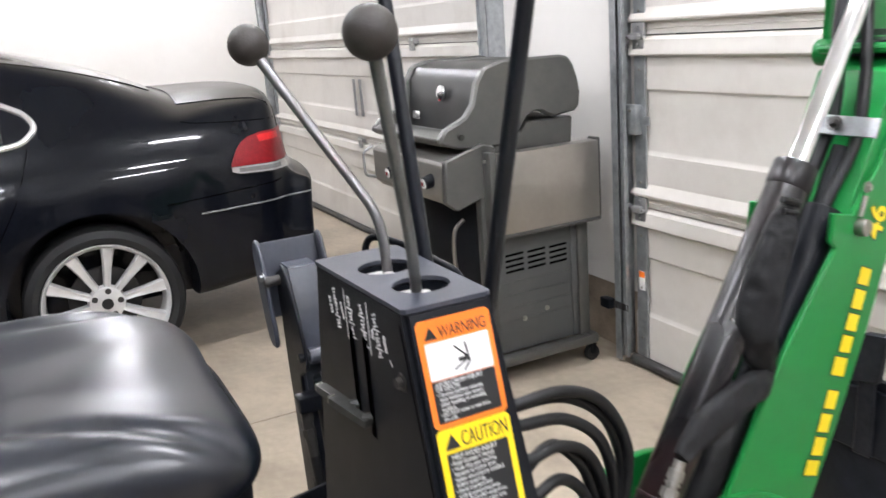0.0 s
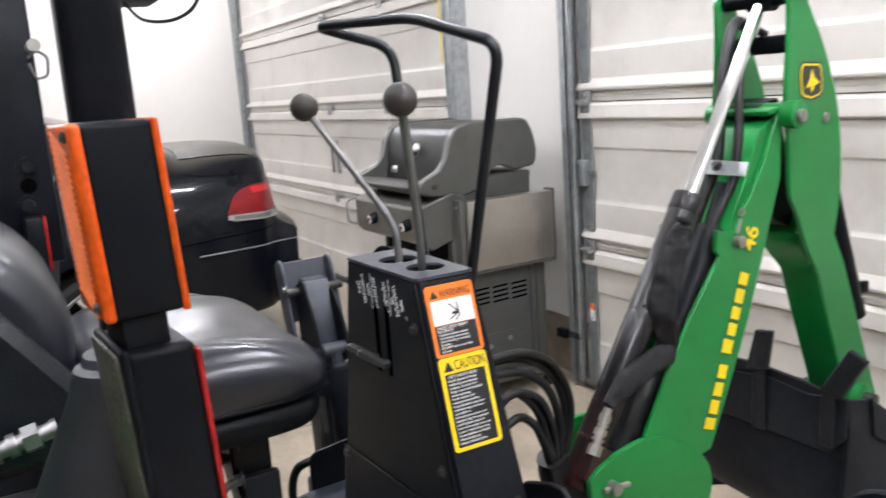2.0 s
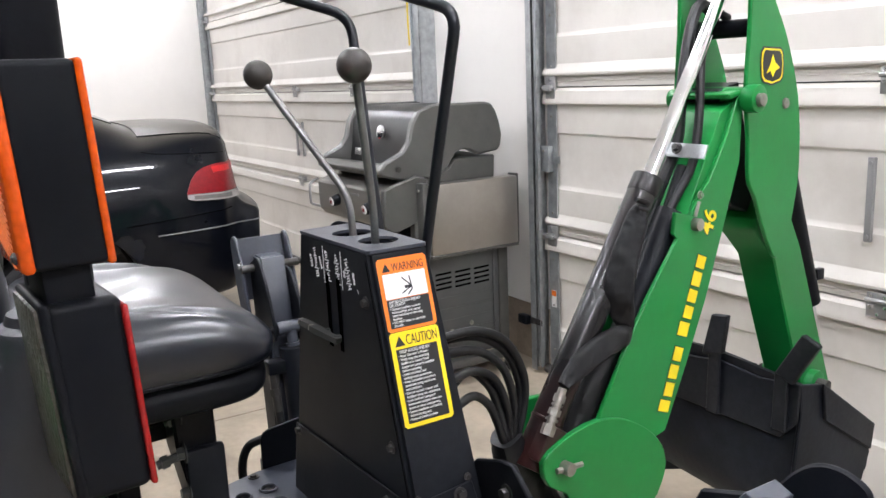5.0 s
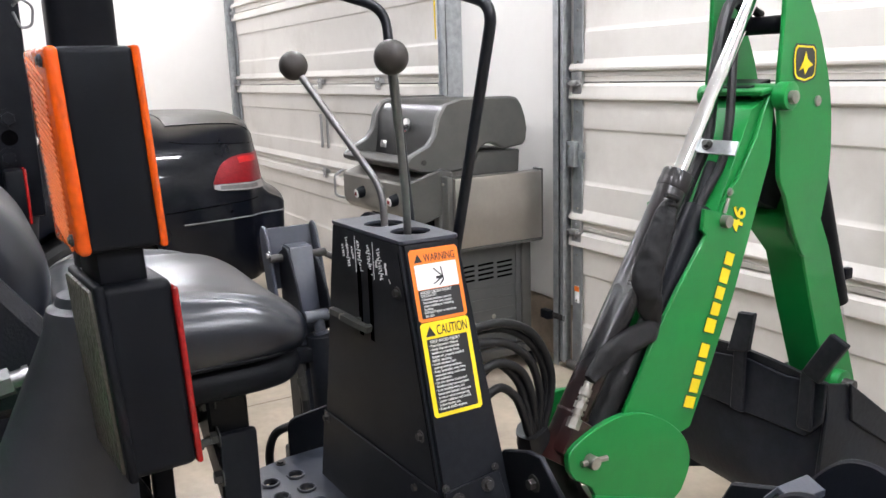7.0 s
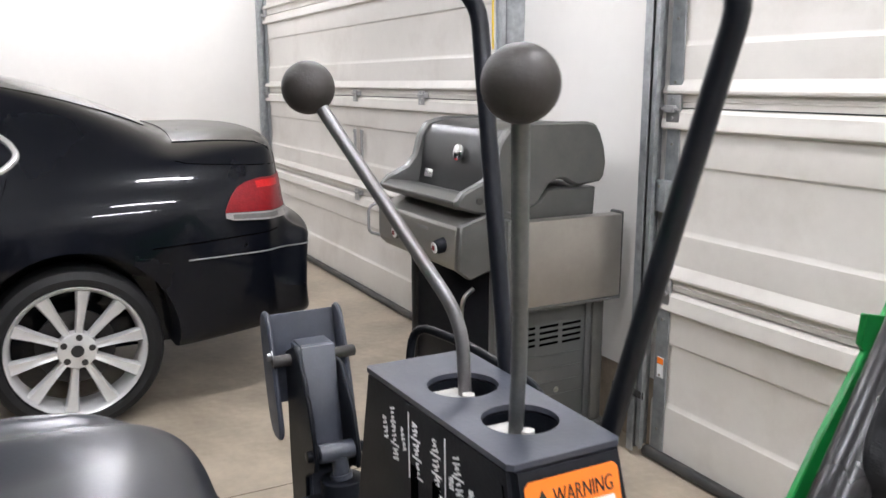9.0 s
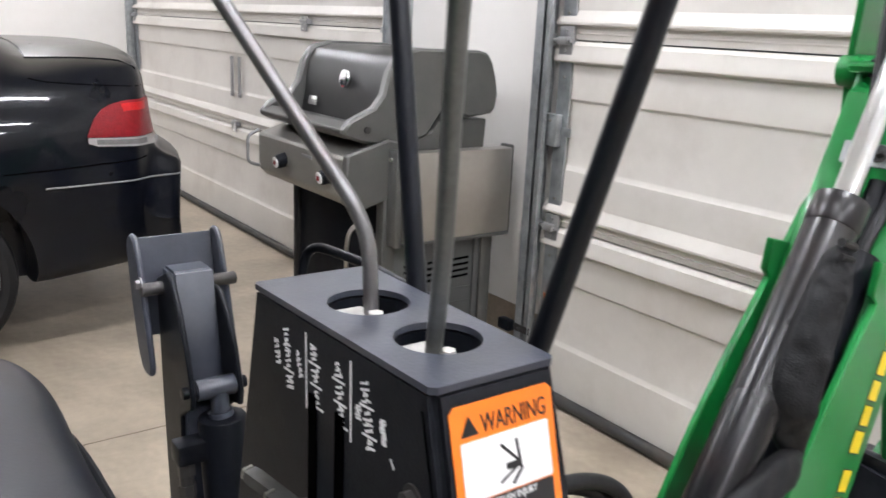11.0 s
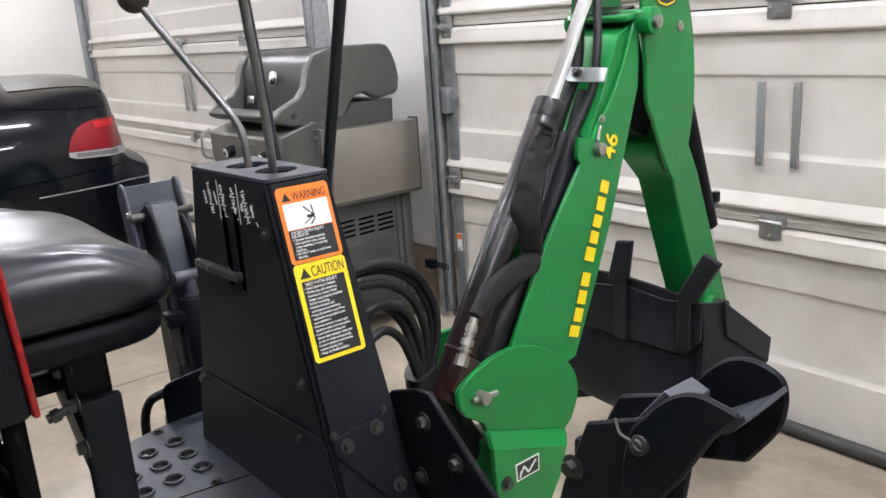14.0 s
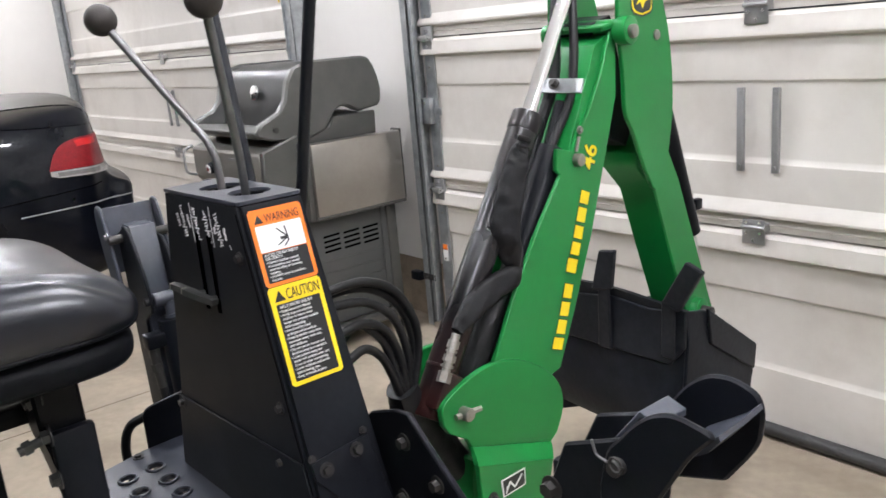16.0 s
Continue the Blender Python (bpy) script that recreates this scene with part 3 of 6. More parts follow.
wall_box((-1.185, 3.392, 0.895), "small grey metal box on the garage door edge")
tag = thing("track_sticker", (-1.16, 3.3915, 0.31), "small white and red warning sticker on the door edge", "sticker")
part("backing", span((-1.178, 3.3902, 0.31), (-1.148, 3.3915, 0.385), 0), M_WHITE, tag)
part("stripe", span((-1.178, 3.3892, 0.36), (-1.148, 3.3901, 0.383), 0), M_ORANGE, tag, "red heading stripe")


def photo_eye(x, z):
    e = thing("photo_eye", (x, 3.35, z), "small black door sensor on a bracket beside the track", "sensor")
    part("bracket", span((x - 0.01, 3.342, z - 0.004), (x + 0.075, 3.346, z + 0.022), 0.001), M_DARKBOLT, e)
    part("body", span((x - 0.065, 3.318, z - 0.012), (x - 0.006, 3.35, z + 0.028), 0.005), M_PLASTIC, e)
    part("eye", cyl((x - 0.066, 3.334, z + 0.008), (x - 0.070, 3.334, z + 0.008), 0.010), M_CLEAR, e)
    part("wing_nut", bolt((x + 0.03, 3.342, z + 0.008), (0, -1, 0), 0.008, 0.014), M_DARKBOLT, e)
    return e


photo_eye(-1.265, 0.23)
photo_eye(-2.06, 0.23)


# ceiling lamps: pairs of long tubes
def ceiling_lamp(x, y, along="y", length=0.62):
    l = thing("ceiling_light", (x, y, TOP - 0.09), "white ceiling strip light with short bright tubes", "light", "strip lights on the ceiling")
    dx, dy = (0.08, length / 2) if along == "y" else (length / 2, 0.08)
    part("housing", span((x - dx, y - dy, TOP - 0.055), (x + dx, y + dy, TOP - 0.002), 0.01), M_TUBE, l)
    for o in (-0.04, 0.04):
        a = (x + o, y - dy * 0.98, TOP - 0.075) if along == "y" else (x - dx * 0.98, y + o, TOP - 0.075)
        b = (x + o, y + dy * 0.98, TOP - 0.075) if along == "y" else (x + dx * 0.98, y + o, TOP - 0.075)
        part("tube", cyl(a, b, 0.016, seg=10), M_LAMP, l, "glowing lamp tube")
    return l


for x, y in ((-5.0, 0.3), (-5.0, 2.4), (-1.2, 0.8), (-1.2, 2.45), (0.9, 0.8), (0.9, 2.45), (2.8, 0.8), (2.8, 2.45)):
    ceiling_lamp(x, y)

# ---- the backhoe ----
BO, BF, BN = Vector((0.3872, 2.1253, 0)), Vector((-0.114, 0.9935, 0)), Vector((0.9935, 0.114, 0))


def bp(s, off, z):
    """A place by the boom's own plane: ahead along the boom, out from its near face, up."""
    return BO + BF * s + BN * off + Vector((0, 0, z))


def plate(points, off, thick, bevel=0.002):
    return prism([bp(s, off, z) for s, z in points], -BN * thick, bevel)


hoe = thing("backhoe", (0.3, 2.0, 0), "green and black tractor backhoe, folded for parking, with control levers", "backhoe")

# control tower: slanted steel box with a flat lid
ZT = 1.048


def xl(z):
    return 0.200 - (ZT - z) * 0.21


def xr(z):
    return 0.444 + (ZT - z) * 0.275


def yb(z):
    return 1.846 + (ZT - z) * 0.05


YF = 1.745
ZB = 0.40
rings = []
for z in (ZB, 0.60, 0.80, ZT - 0.008, ZT - 0.002):
    rings.append([(xl(z), YF, z), (xr(z), YF, z), (xr(z), yb(z), z), (xl(z), yb(z), z)])
bm = loft(rings)
es = [e for e in bm.edges if len(e.link_faces) == 2 and e.calc_face_angle(0) > 0.9 and abs((e.verts[0].co - e.verts[1].co).z) > 0.005]
bmesh.ops.bevel(bm, geom=es, offset=0.006, segments=3, affect="EDGES")
bm = carved(bm, [((*h, ZT - 0.045), (*h, ZT + 0.02), 0.0312) for h in ((0.287, 1.797), (0.376, 1.799))])
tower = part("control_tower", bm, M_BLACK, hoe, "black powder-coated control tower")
# lid with two lever holes
H1, H2, HR = (0.287, 1.797), (0.376, 1.799), 0.031
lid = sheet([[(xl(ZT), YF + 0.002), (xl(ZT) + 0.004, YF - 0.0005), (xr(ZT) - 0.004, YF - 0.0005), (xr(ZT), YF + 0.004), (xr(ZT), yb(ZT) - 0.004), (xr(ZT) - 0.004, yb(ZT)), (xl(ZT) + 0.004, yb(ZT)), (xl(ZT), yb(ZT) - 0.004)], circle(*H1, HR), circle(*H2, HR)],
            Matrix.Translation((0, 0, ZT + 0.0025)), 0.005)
part("lid", lid, M_LITBLACK, tower, "scuffed black lid, painted paler as if lit, with two round holes")
for hx, hy in (H1, H2):
    bm = span((hx - 0.022, hy - 0.024, ZT - 0.046), (hx + 0.024, hy + 0.006, ZT - 0.005), 0.003)
    cyl((hx + 0.014, hy - 0.002, ZT - 0.007), (hx + 0.014, hy - 0.002, ZT + 0.001), 0.006, seg=6, bm=bm)
    part("valve_block", bm, M_ALU, tower, "pale cast valve block")
# lower cover plate with a slanting top edge
cov = [(xl(0.678) + 0.002, YF - 0.0005, 0.678), (xr(0.688) - 0.010, YF - 0.0005, 0.688), (xr(0.41) - 0.010, YF - 0.0005, 0.41), (xl(0.41) + 0.002, YF - 0.0005, 0.41)]
part("lower_cover", prism(cov, Vector((0, -0.003, 0)), 0.001), M_BLACK, tower)
part("cover_seam", prism([(xr(1.035) - 0.0125, YF - 0.0004, 1.035), (xr(1.035) - 0.011, YF - 0.0004, 1.035), (xr(0.690) - 0.011, YF - 0.0004, 0.690), (xr(0.690) - 0.0125, YF - 0.0004, 0.690)], Vector((0, -0.0005, 0)), 0), M_VOID, tower)
# slots and the two stabiliser levers
for x in (0.300, 0.339):
    part("slot", span((x - 0.006, YF - 0.0012, 0.872), (x + 0.006, YF + 0.001, 0.992), 0), M_VOID, tower)
for i, (x, z) in enumerate(((0.300, 0.900), (0.339, 0.898))):
    a, b = Vector((x + 0.004, YF - 0.008, z - 0.006)), Vector((x - 0.059, YF - 0.025, z + 0.006))
    u = (b - a).normalized()
    side = u.cross(Vector((0, 0, 1))).normalized() * 0.006
    up = u.cross(side).normalized() * 0.0050
    bm = loft([[p + side * f - up * f, p - side * f - up * f, p - side * f + up * f, p + side * f + up * f] for p, f in ((a, 0.9), (b - u * 0.008, 1.0), (b - u * 0.002, 0.9), (b, 0.6))])
    cyl((x, YF + 0.012, z - 0.004), a + u * 0.012, 0.006, seg=10, bm=bm)
    lv = part("stabilizer_lever", bm, M_LEVERGREY, hoe, "worn dark flat-bar lever")
    part("bare_tip", box(b + u * 0.0005, (0.003, 0.010, 0.010), 0.0012, u.to_track_quat("X", "Z").to_matrix()), M_ZINC, lv, "paint worn off to bright metal")
# decals on the slanted outer face
SL = Vector((0.275, 0, -1)).normalized()
FN = Vector((1, 0, 0.275)).normalized()


def face(y, d, lift=0.0):
    """A place on the slanted face: y across, d down the slope from the lid."""
    return Vector((xr(ZT), y, ZT)) + SL * d + FN * lift


def on_face(y0, d0, y1, d1, lift, thick=0.0006, bevel=0.0, cut=0.004):
    ps = [(y0 + cut, d0), (y1 - cut, d0), (y1, d0 + cut), (y1, d1 - cut), (y1 - cut, d1), (y0 + cut, d1), (y0, d1 - cut), (y0, d0 + cut)]
    return prism([face(y, d, lift) for y, d in ps], FN * thick, bevel)


def line(text, y, d, size, lift, squeeze=1.0):
    return lettering(text, size, axes(face(y, d, lift), (0, 1, 0), -SL), squeeze)


DY0, DY1 = 1.7545, 1.8385
D0, D1, D2 = 0.010, 0.1195, 0.262
part("warning_decal", on_face(DY0, D0, DY1, D1, 0.0004), M_ORANGE, tower, "orange warning decal with black lettering")
part("caution_decal", on_face(DY0, D1 + 0.001, DY1, D2, 0.0004), M_YELLOW, tower, "yellow caution decal with black lettering")
part("picture_field", on_face(DY0 + 0.006, D0 + 0.0235, DY1 - 0.006, D0 + 0.061, 0.0011, 0.0004, cut=0.001), M_WHITE, tower)
part("text_field", on_face(DY0 + 0.006, D0 + 0.062, DY1 - 0.006, D1 - 0.005, 0.0011, 0.0004, cut=0.001), M_INK, tower)
part("text_field", on_face(DY0 + 0.007, D1 + 0.026, DY1 - 0.007, D2 - 0.006, 0.0011, 0.0004, cut=0.001), M_INK, tower)


def triangle(y, d, s, lift):
    return prism([face(y, d, lift), face(y + s, d, lift), face(y + s / 2, d - s * 0.9, lift)], FN * 0.0004, 0)


part("warning_sign", triangle(DY0 + 0.007, D0 + 0.020, 0.014, 0.0012), M_INK, tower)
part("warning_sign", triangle(DY0 + 0.007, D1 + 0.022, 0.017, 0.0012), M_INK, tower)
part("heading", line("WARNING", DY0 + 0.0235, D0 + 0.0200, 0.0170, 0.0013, 0.66), M_INK, tower)
part("heading", line("CAUTION", DY0 + 0.026, D1 + 0.0215, 0.0215, 0.0013, 0.555), M_INK, tower)
# pictogram: a jointed figure of plain strokes caught between two arms
bm = bmesh.new()
for (a, b, c, d, w) in ((0.050, 0.030, 0.052, 0.050, 0.0020), (0.037, 0.031, 0.050, 0.044, 0.0020), (0.040, 0.046, 0.052, 0.046, 0.0045), (0.034, 0.055, 0.052, 0.046, 0.0018), (0.044, 0.058, 0.053, 0.049, 0.0022)):
    p, q = face(DY0 + a, D0 + b, 0.0016), face(DY0 + c, D0 + d, 0.0016)
    u = (q - p).normalized().cross(FN) * w / 2
    prism([p - u, q - u, q + u, p + u], FN * 0.0003, 0, bm)
part("pictogram", bm, M_INK, tower, "black line pictogram")
WARN = ["AVOID CRUSH INJURY", "OR DEATH", "\u2022 Operate backhoe controls", "  from backhoe seat, except", "  when installing or removing", "  backhoe.", "\u2022 DO NOT enter or exit from", "  this side."]
for i, s in enumerate(WARN):
    part("text_line", line(s, DY0 + 0.009, D0 + 0.0675 + i * 0.0050, 0.0064 if i < 2 else 0.0054, 0.0017, 0.84), M_WHITE, tower)
CAUT = ["HELP AVOID INJURY", "\u2022 Read Operator's Manual.", "\u2022 Verify stop pins attaching", "  backhoe to tractor front", "  hanger are properly installed", "  before operating.", "\u2022 Avoid overhead and",
        "  underground powerlines.", "\u2022 Keep bystanders away from", "  maximum swing reach area", "  and stabilizers.", "\u2022 Do not operate tractor and", "  backhoe using two operators.", "\u2022 Lock backhoe swing and",
        "  boom with lockpins when not", "  in use or when transporting.", "\u2022 Lower stabilizers and bucket", "  before leaving seat.", "\u2022 Keep all shields in place."]
for i, s in enumerate(CAUT):
    part("text_line", line(s, DY0 + (0.012 if i == 0 else 0.009), D1 + 0.0325 + i * 0.00555, 0.0068 if i == 0 else 0.0056, 0.0017, 0.84), M_WHITE, tower)
# hand-written marks: columns of small uneven pen strokes, and two ruled lines
rnd = random.Random(5)


def pen_stroke(bm, a, b, w):
    """One flat dash of paint on the front cover, from a to b in x and z."""
    p, q = Vector((a[0], YF - 0.0006, a[1])), Vector((b[0], YF - 0.0006, b[1]))
    if (q - p).length < 0.0004:
        return
    u = (q - p).normalized().cross(Vector((0, 1, 0))) * w
    e = (q - p).normalized() * w * 0.6
    prism([p - u - e, q - u + e, q + u + e, p + u - e], Vector((0, -0.0003, 0)), 0, bm)


for (x0, z0), (x1, z1), tall, gap in (((0.2570, 1.033), (0.2650, 0.983), 0.0095, 9), ((0.2410, 1.018), (0.2460, 0.995), 0.0075, 9), ((0.2760, 1.019), (0.2830, 0.998), 0.0070, 9), ((0.3005, 1.032), (0.3080, 0.981), 0.0098, 4), ((0.3350, 1.032), (0.3430, 0.980), 0.0098, 4), ((0.3700, 1.031), (0.3810, 0.979), 0.0105, 5)):
    bm = bmesh.new()
    a0, b0 = Vector((x0, z0)), Vector((x1, z1))
    along = (b0 - a0).normalized()
    up = Vector((-along.y, along.x))
    n = int((b0 - a0).length / 0.0042)
    for i in range(n):
        c = a0 + along * (i + 0.5) * 0.0042
        if i % gap == gap - 1:
            pen_stroke(bm, c - up * tall * 0.8 - along * 0.001, c + up * tall * 0.8 + along * 0.001, 0.0009)
            continue
        h = tall * rnd.choice((0.5, 0.5, 0.8, 1.0))
        pts = [c + up * rnd.uniform(-0.5, 0.5) * h + along * (k - 1.5) * 0.0011 + along * rnd.uniform(-0.0007, 0.0007) for k in range(4)]
        pts[rnd.choice((0, 1))] = c + up * h * 0.5
        pts[3] = c - up * h * 0.5 + along * 0.001
        for p, q in zip(pts, pts[1:]):
            pen_stroke(bm, p, q, rnd.uniform(0.0008, 0.0012))
    part("pen_mark", bm, M_CHALK, tower, "white hand-drawn strokes, unreadable")
for p, q in (((0.2895, 1.038), (0.2910, 0.978)), ((0.3530, 1.038), (0.3545, 0.978))):
    bm = bmesh.new()
    pen_stroke(bm, p, q, 0.0009)
    part("pen_line", bm, M_CHALK, tower)
for x, z, r in ((0.364, 1.004, 0.0045), (0.394, 1.006, 0.0042), (0.396, 0.997, 0.0032)):
    bm = bmesh.new()
    for k in range(5):
        pen_stroke(bm, (x - r * (0.6 + 0.2 * (k % 2)), z + r * (0.5 * k - 1)), (x + r * (0.7 - 0.2 * (k % 3)), z + r * (0.5 * k - 0.8)), 0.0009)
    part("pen_blot", bm, M_CHALK, tower, "scribbled-out white blot")
bm = bmesh.new()
pen_stroke(bm, (0.404, 0.987), (0.408, 0.982), 0.0009)
part("pen_mark", bm, M_CHALK, tower)
for p, ax in (((xl(0.95) + 0.0, 1.78, 0.955), (-1, 0, 0.2)), ((xl(0.77), 1.78, 0.775), (-1, 0, 0.2)), ((0.430, YF, 0.972), (0, -1, 0)), ((0.487, YF, 0.760), (0, -1, 0)), ((0.470, YF - 0.003, 0.670), (0, -1, 0)), ((0.140, YF - 0.003, 0.668), (0, -1, 0)),
              ((0.115, YF - 0.003, 0.505), (0, -1, 0))):
    part("bolt", bolt(p, ax, 0.0065, 0.006), M_DARKBOLT, tower)
# foot bracket on the outer face
bm = prism([face(1.748, 0.371, 0.0005), face(1.846, 0.362, 0.0005), face(1.866, 0.52, 0.0005), face(1.858, 0.545, 0.0005), face(1.822, 0.490, 0.0005), face(1.750, 0.396, 0.0005)], FN * 0.005, 0.001)
part("side_bracket", bm, M_BLACK, tower, "black bolted side bracket")
for y, d in ((1.769, 0.387), (1.822, 0.377), (1.838, 0.470)):
    part("bolt", bolt(face(y, d, 0.005), FN, 0.0075, 0.007), M_DARKBOLT, tower)
part("bolt", bolt(face(1.753, 0.366, 0.001), FN, 0.004, 0.003), M_DARKBOLT, tower)
part("bolt", bolt(face(1.842, 0.356, 0.001), FN, 0.004, 0.003), M_DARKBOLT, tower)



def splay(ob):
    """Turns the tower's front cover a little outwards at its far end."""
    at = WORLD_AT[ob]
    for v in ob.data.vertices:
        w = at + v.co
        v.co.y += 0.036 * min(0.0, w.x - 0.45) * max(0.0, min(1.3, (1.85 - w.y) / 0.105))


for ob in [tower] + [c for c in bpy.data.objects if c.parent is tower or (c.parent is hoe and c.name.startswith("stabilizer_lever")) or (c.parent is not None and c.parent.name.startswith("stabilizer_lever"))]:
    splay(ob)
# levers with ball knobs
for nm, base, bend, top in (("left", (H1[0] + 0.002, H1[1], ZT - 0.035), (0.283, 1.795, 1.112), (0.171, 1.697, 1.315)), ("right", (0.370, 1.796, ZT - 0.040), (0.405, 1.777, 1.115), (0.481, 1.724, 1.319))):
    lev = part("control_lever", tube(rounded([base, bend, top], 0.03), 0.0062, seg=14), M_STEEL if nm == "left" else M_DARKSTEEL, hoe, "bent bare steel control lever")
    part("knob", ball(top, 0.0242), M_KNOB, lev, "dark grey ball knob")
# bent bar guard round the levers
gp = rounded([(0.366, 1.8695, 0.93), (0.516, 1.8695, 1.388), (0.320, 1.836, 1.444), (0.133, 1.742, 1.450), (0.190, 1.862, 1.407), (0.274, 1.862, 0.93)], 0.035)
part("lever_guard", tube(gp, 0.0088, seg=14), M_GUARD, hoe, "black bent round-bar guard")

part("hose_guard", tube(rounded([(0.05, 1.845, 0.90), (0.018, 1.874, 1.028), (0.09, 1.907, 1.018), (0.22, 1.93, 1.0), (0.23, 1.93, 0.90)], 0.03), 0.0055, seg=12), M_FRAME, hoe, "black bent bar behind the tower")

# platform with raised drain holes
holes = [(0.074 + 0.0615 * i + 0.006 * j, 1.681 - 0.0525 * j) for j in range(3) for i in range(3)]
bm = sheet([[(0.03, 1.545), (0.46, 1.545), (0.46, 1.76), (-0.018, 1.80), (-0.012, 1.69)]] + [circle(x, y, 0.0140, 20) for x, y in holes], Matrix.Translation((0, 0, 0.531)), 0.006)
plat = part("step_plate", bm, M_LITBLACK, hoe, "black steel step plate with raised holes")
for x, y in holes:
    b2 = tube([(x + 0.0155 * math.cos(a), y + 0.0155 * math.sin(a), 0.536) for a in np.linspace(0, 2 * math.pi, 25)], 0.0028, seg=6)
    part("hole_rim", b2, M_LITBLACK, plat)
for p in ((0.009, 1.673, 0.534), (0.262, 1.680, 0.534)):
    part("bolt", bolt(p, (0, 0, 1), 0.007, 0.004), M_DARKBOLT, plat)
# Dark block added beneath so the holes hide the bright floor.
part("under_beam", span((-0.03, 1.56, 0.43), (0.115, 1.72, 0.47), 0.004), M_FRAME, plat, "added dark block behind the holes")
part("plate_joint", prism([(0.262, 1.600, 0.5341), (0.264, 1.600, 0.5341), (0.285, 1.745, 0.5341), (0.283, 1.745, 0.5341)], Vector((0, 0, 0.0006)), 0), M_VOID, plat)
toe = rounded([(-0.016, 1.702, 0.500), (-0.016, 1.702, 0.612), (-0.016, 1.860, 0.632), (-0.016, 1.860, 0.500)], 0.022)
part("toe_board", prism(toe, Vector((-0.006, 0, 0)), 0.0015), M_FRAME, hoe, "black upright toe board")
part("return_hose", tube(spline([(-0.05, 1.672, 0.46), (-0.052, 1.670, 0.530), (-0.047, 1.682, 0.572), (-0.035, 1.705, 0.588), (-0.030, 1.75, 0.592)]), 0.009, seg=10), M_RUBBER, hoe, "black rubber hose")
# frame side plate beyond the tower
bm = prism([(0.50, 1.872, 0.40), (0.50, 1.872, 0.700), (0.518, 1.872, 0.716), (0.580, 1.872, 0.738), (0.612, 1.872, 0.742), (0.645, 1.872, 0.712), (0.745, 1.872, 0.632), (0.86, 1.872, 0.52), (0.86, 1.872, 0.40)], Vector((0, 0.010, 0)), 0.002)
fr = part("frame_plate", bm, M_FRAME, hoe, "black steel frame plate")
for p in ((0.600, 1.872, 0.695), (0.585, 1.872, 0.60), (0.67, 1.872, 0.655)):
    part("bolt", bolt(p, (0, -1, 0), 0.009, 0.009), M_DARKBOLT, fr)
part("main_frame", span((-0.02, 1.90, 0.22), (0.50, 2.06, 0.42), 0.01), M_FRAME, hoe, "black main frame box")
part("cross_tube", span((-0.36, 1.80, 0.26), (0.98, 1.95, 0.40), 0.01), M_FRAME, hoe, "black stabilizer cross tube")

# swing casting and boom
cast = [(-0.024, 0.560), (-0.026, 0.590), (-0.010, 0.606), (0.03, 0.620), (0.085, 0.630), (0.14, 0.629), (0.20, 0.612), (0.265, 0.575), (0.315, 0.530), (0.338, 0.487), (0.335, 0.445), (0.312, 0.405), (0.288, 0.392), (0.046, 0.486), (0.034, 0.508), (-0.010, 0.538)]
cast = [(q.x, q.z) for q in spline([(a, 0, b) for a, b in cast[:12]], 3)] + cast[12:]
castp = part("swing_bracket", plate(cast, 0.006, 0.014), M_GREEN, hoe, "green painted swing bracket plate")
part("swing_bracket", plate([(max(a, 0.045), b) for a, b in cast], -0.166, 0.014), M_GREEN, hoe)
low = [(0.075, 0.20), (0.070, 0.345), (0.075, 0.440), (0.285, 0.36), (0.225, 0.262), (0.19, 0.20)]
part("swing_post", plate(low, -0.020, 0.13, 0.006), M_GREEN, castp)
bm = prism([bp(0.046, 0.006, 0.487), bp(0.288, 0.006, 0.393), bp(0.272, 0.022, 0.388), bp(0.257, 0.034, 0.376), bp(0.029, 0.034, 0.464), bp(0.037, 0.022, 0.478)], -BN * 0.012, 0.0)
part("bent_flange", bm, M_GREEN, castp)
part("lower_cheek", plate([(0.029, 0.465), (0.257, 0.377), (0.248, 0.345), (0.229, 0.311), (0.204, 0.280), (0.165, 0.20), (0.045, 0.20), (0.034, 0.364)], 0.034, 0.013), M_GREEN, castp)
bm = cyl(bp(0.026, 0.004, 0.568), bp(0.026, 0.028, 0.568), 0.013, seg=24, bevel=0.002)
cyl(bp(0.002, 0.012, 0.569), bp(0.062, 0.020, 0.566), 0.006, seg=6, bm=bm)
part("pivot_pin", bm, M_ZINC, castp, "bright pivot pin with a cross bolt")
part("picture_decal", plate([(0.088, 0.405), (0.162, 0.400), (0.161, 0.362), (0.091, 0.366)], 0.0350, 0.0008, 0), M_WHITE, castp, "black and white picture decal")
part("picture_field", plate([(0.092, 0.4015), (0.158, 0.397), (0.157, 0.366), (0.0945, 0.3695)], 0.0357, 0.0008, 0), M_INK, castp)
for a, b, c, d in ((0.100, 0.375, 0.112, 0.392), (0.112, 0.392, 0.126, 0.374), (0.126, 0.374, 0.150, 0.392), (0.099, 0.372, 0.104, 0.386)):
    u = Vector((b - d, 0, c - a)).normalized() * 0.0022
    part("pictogram", plate([(a - u.x, b - u.z), (c - u.x, d - u.z), (c + u.x, d + u.z), (a + u.x, b + u.z)], 0.0364, 0.0006, 0), M_WHITE, castp)
part("bolt", bolt(bp(0.060, 0.034, 0.378), BN, 0.010, 0.010), M_DARKBOLT, castp)

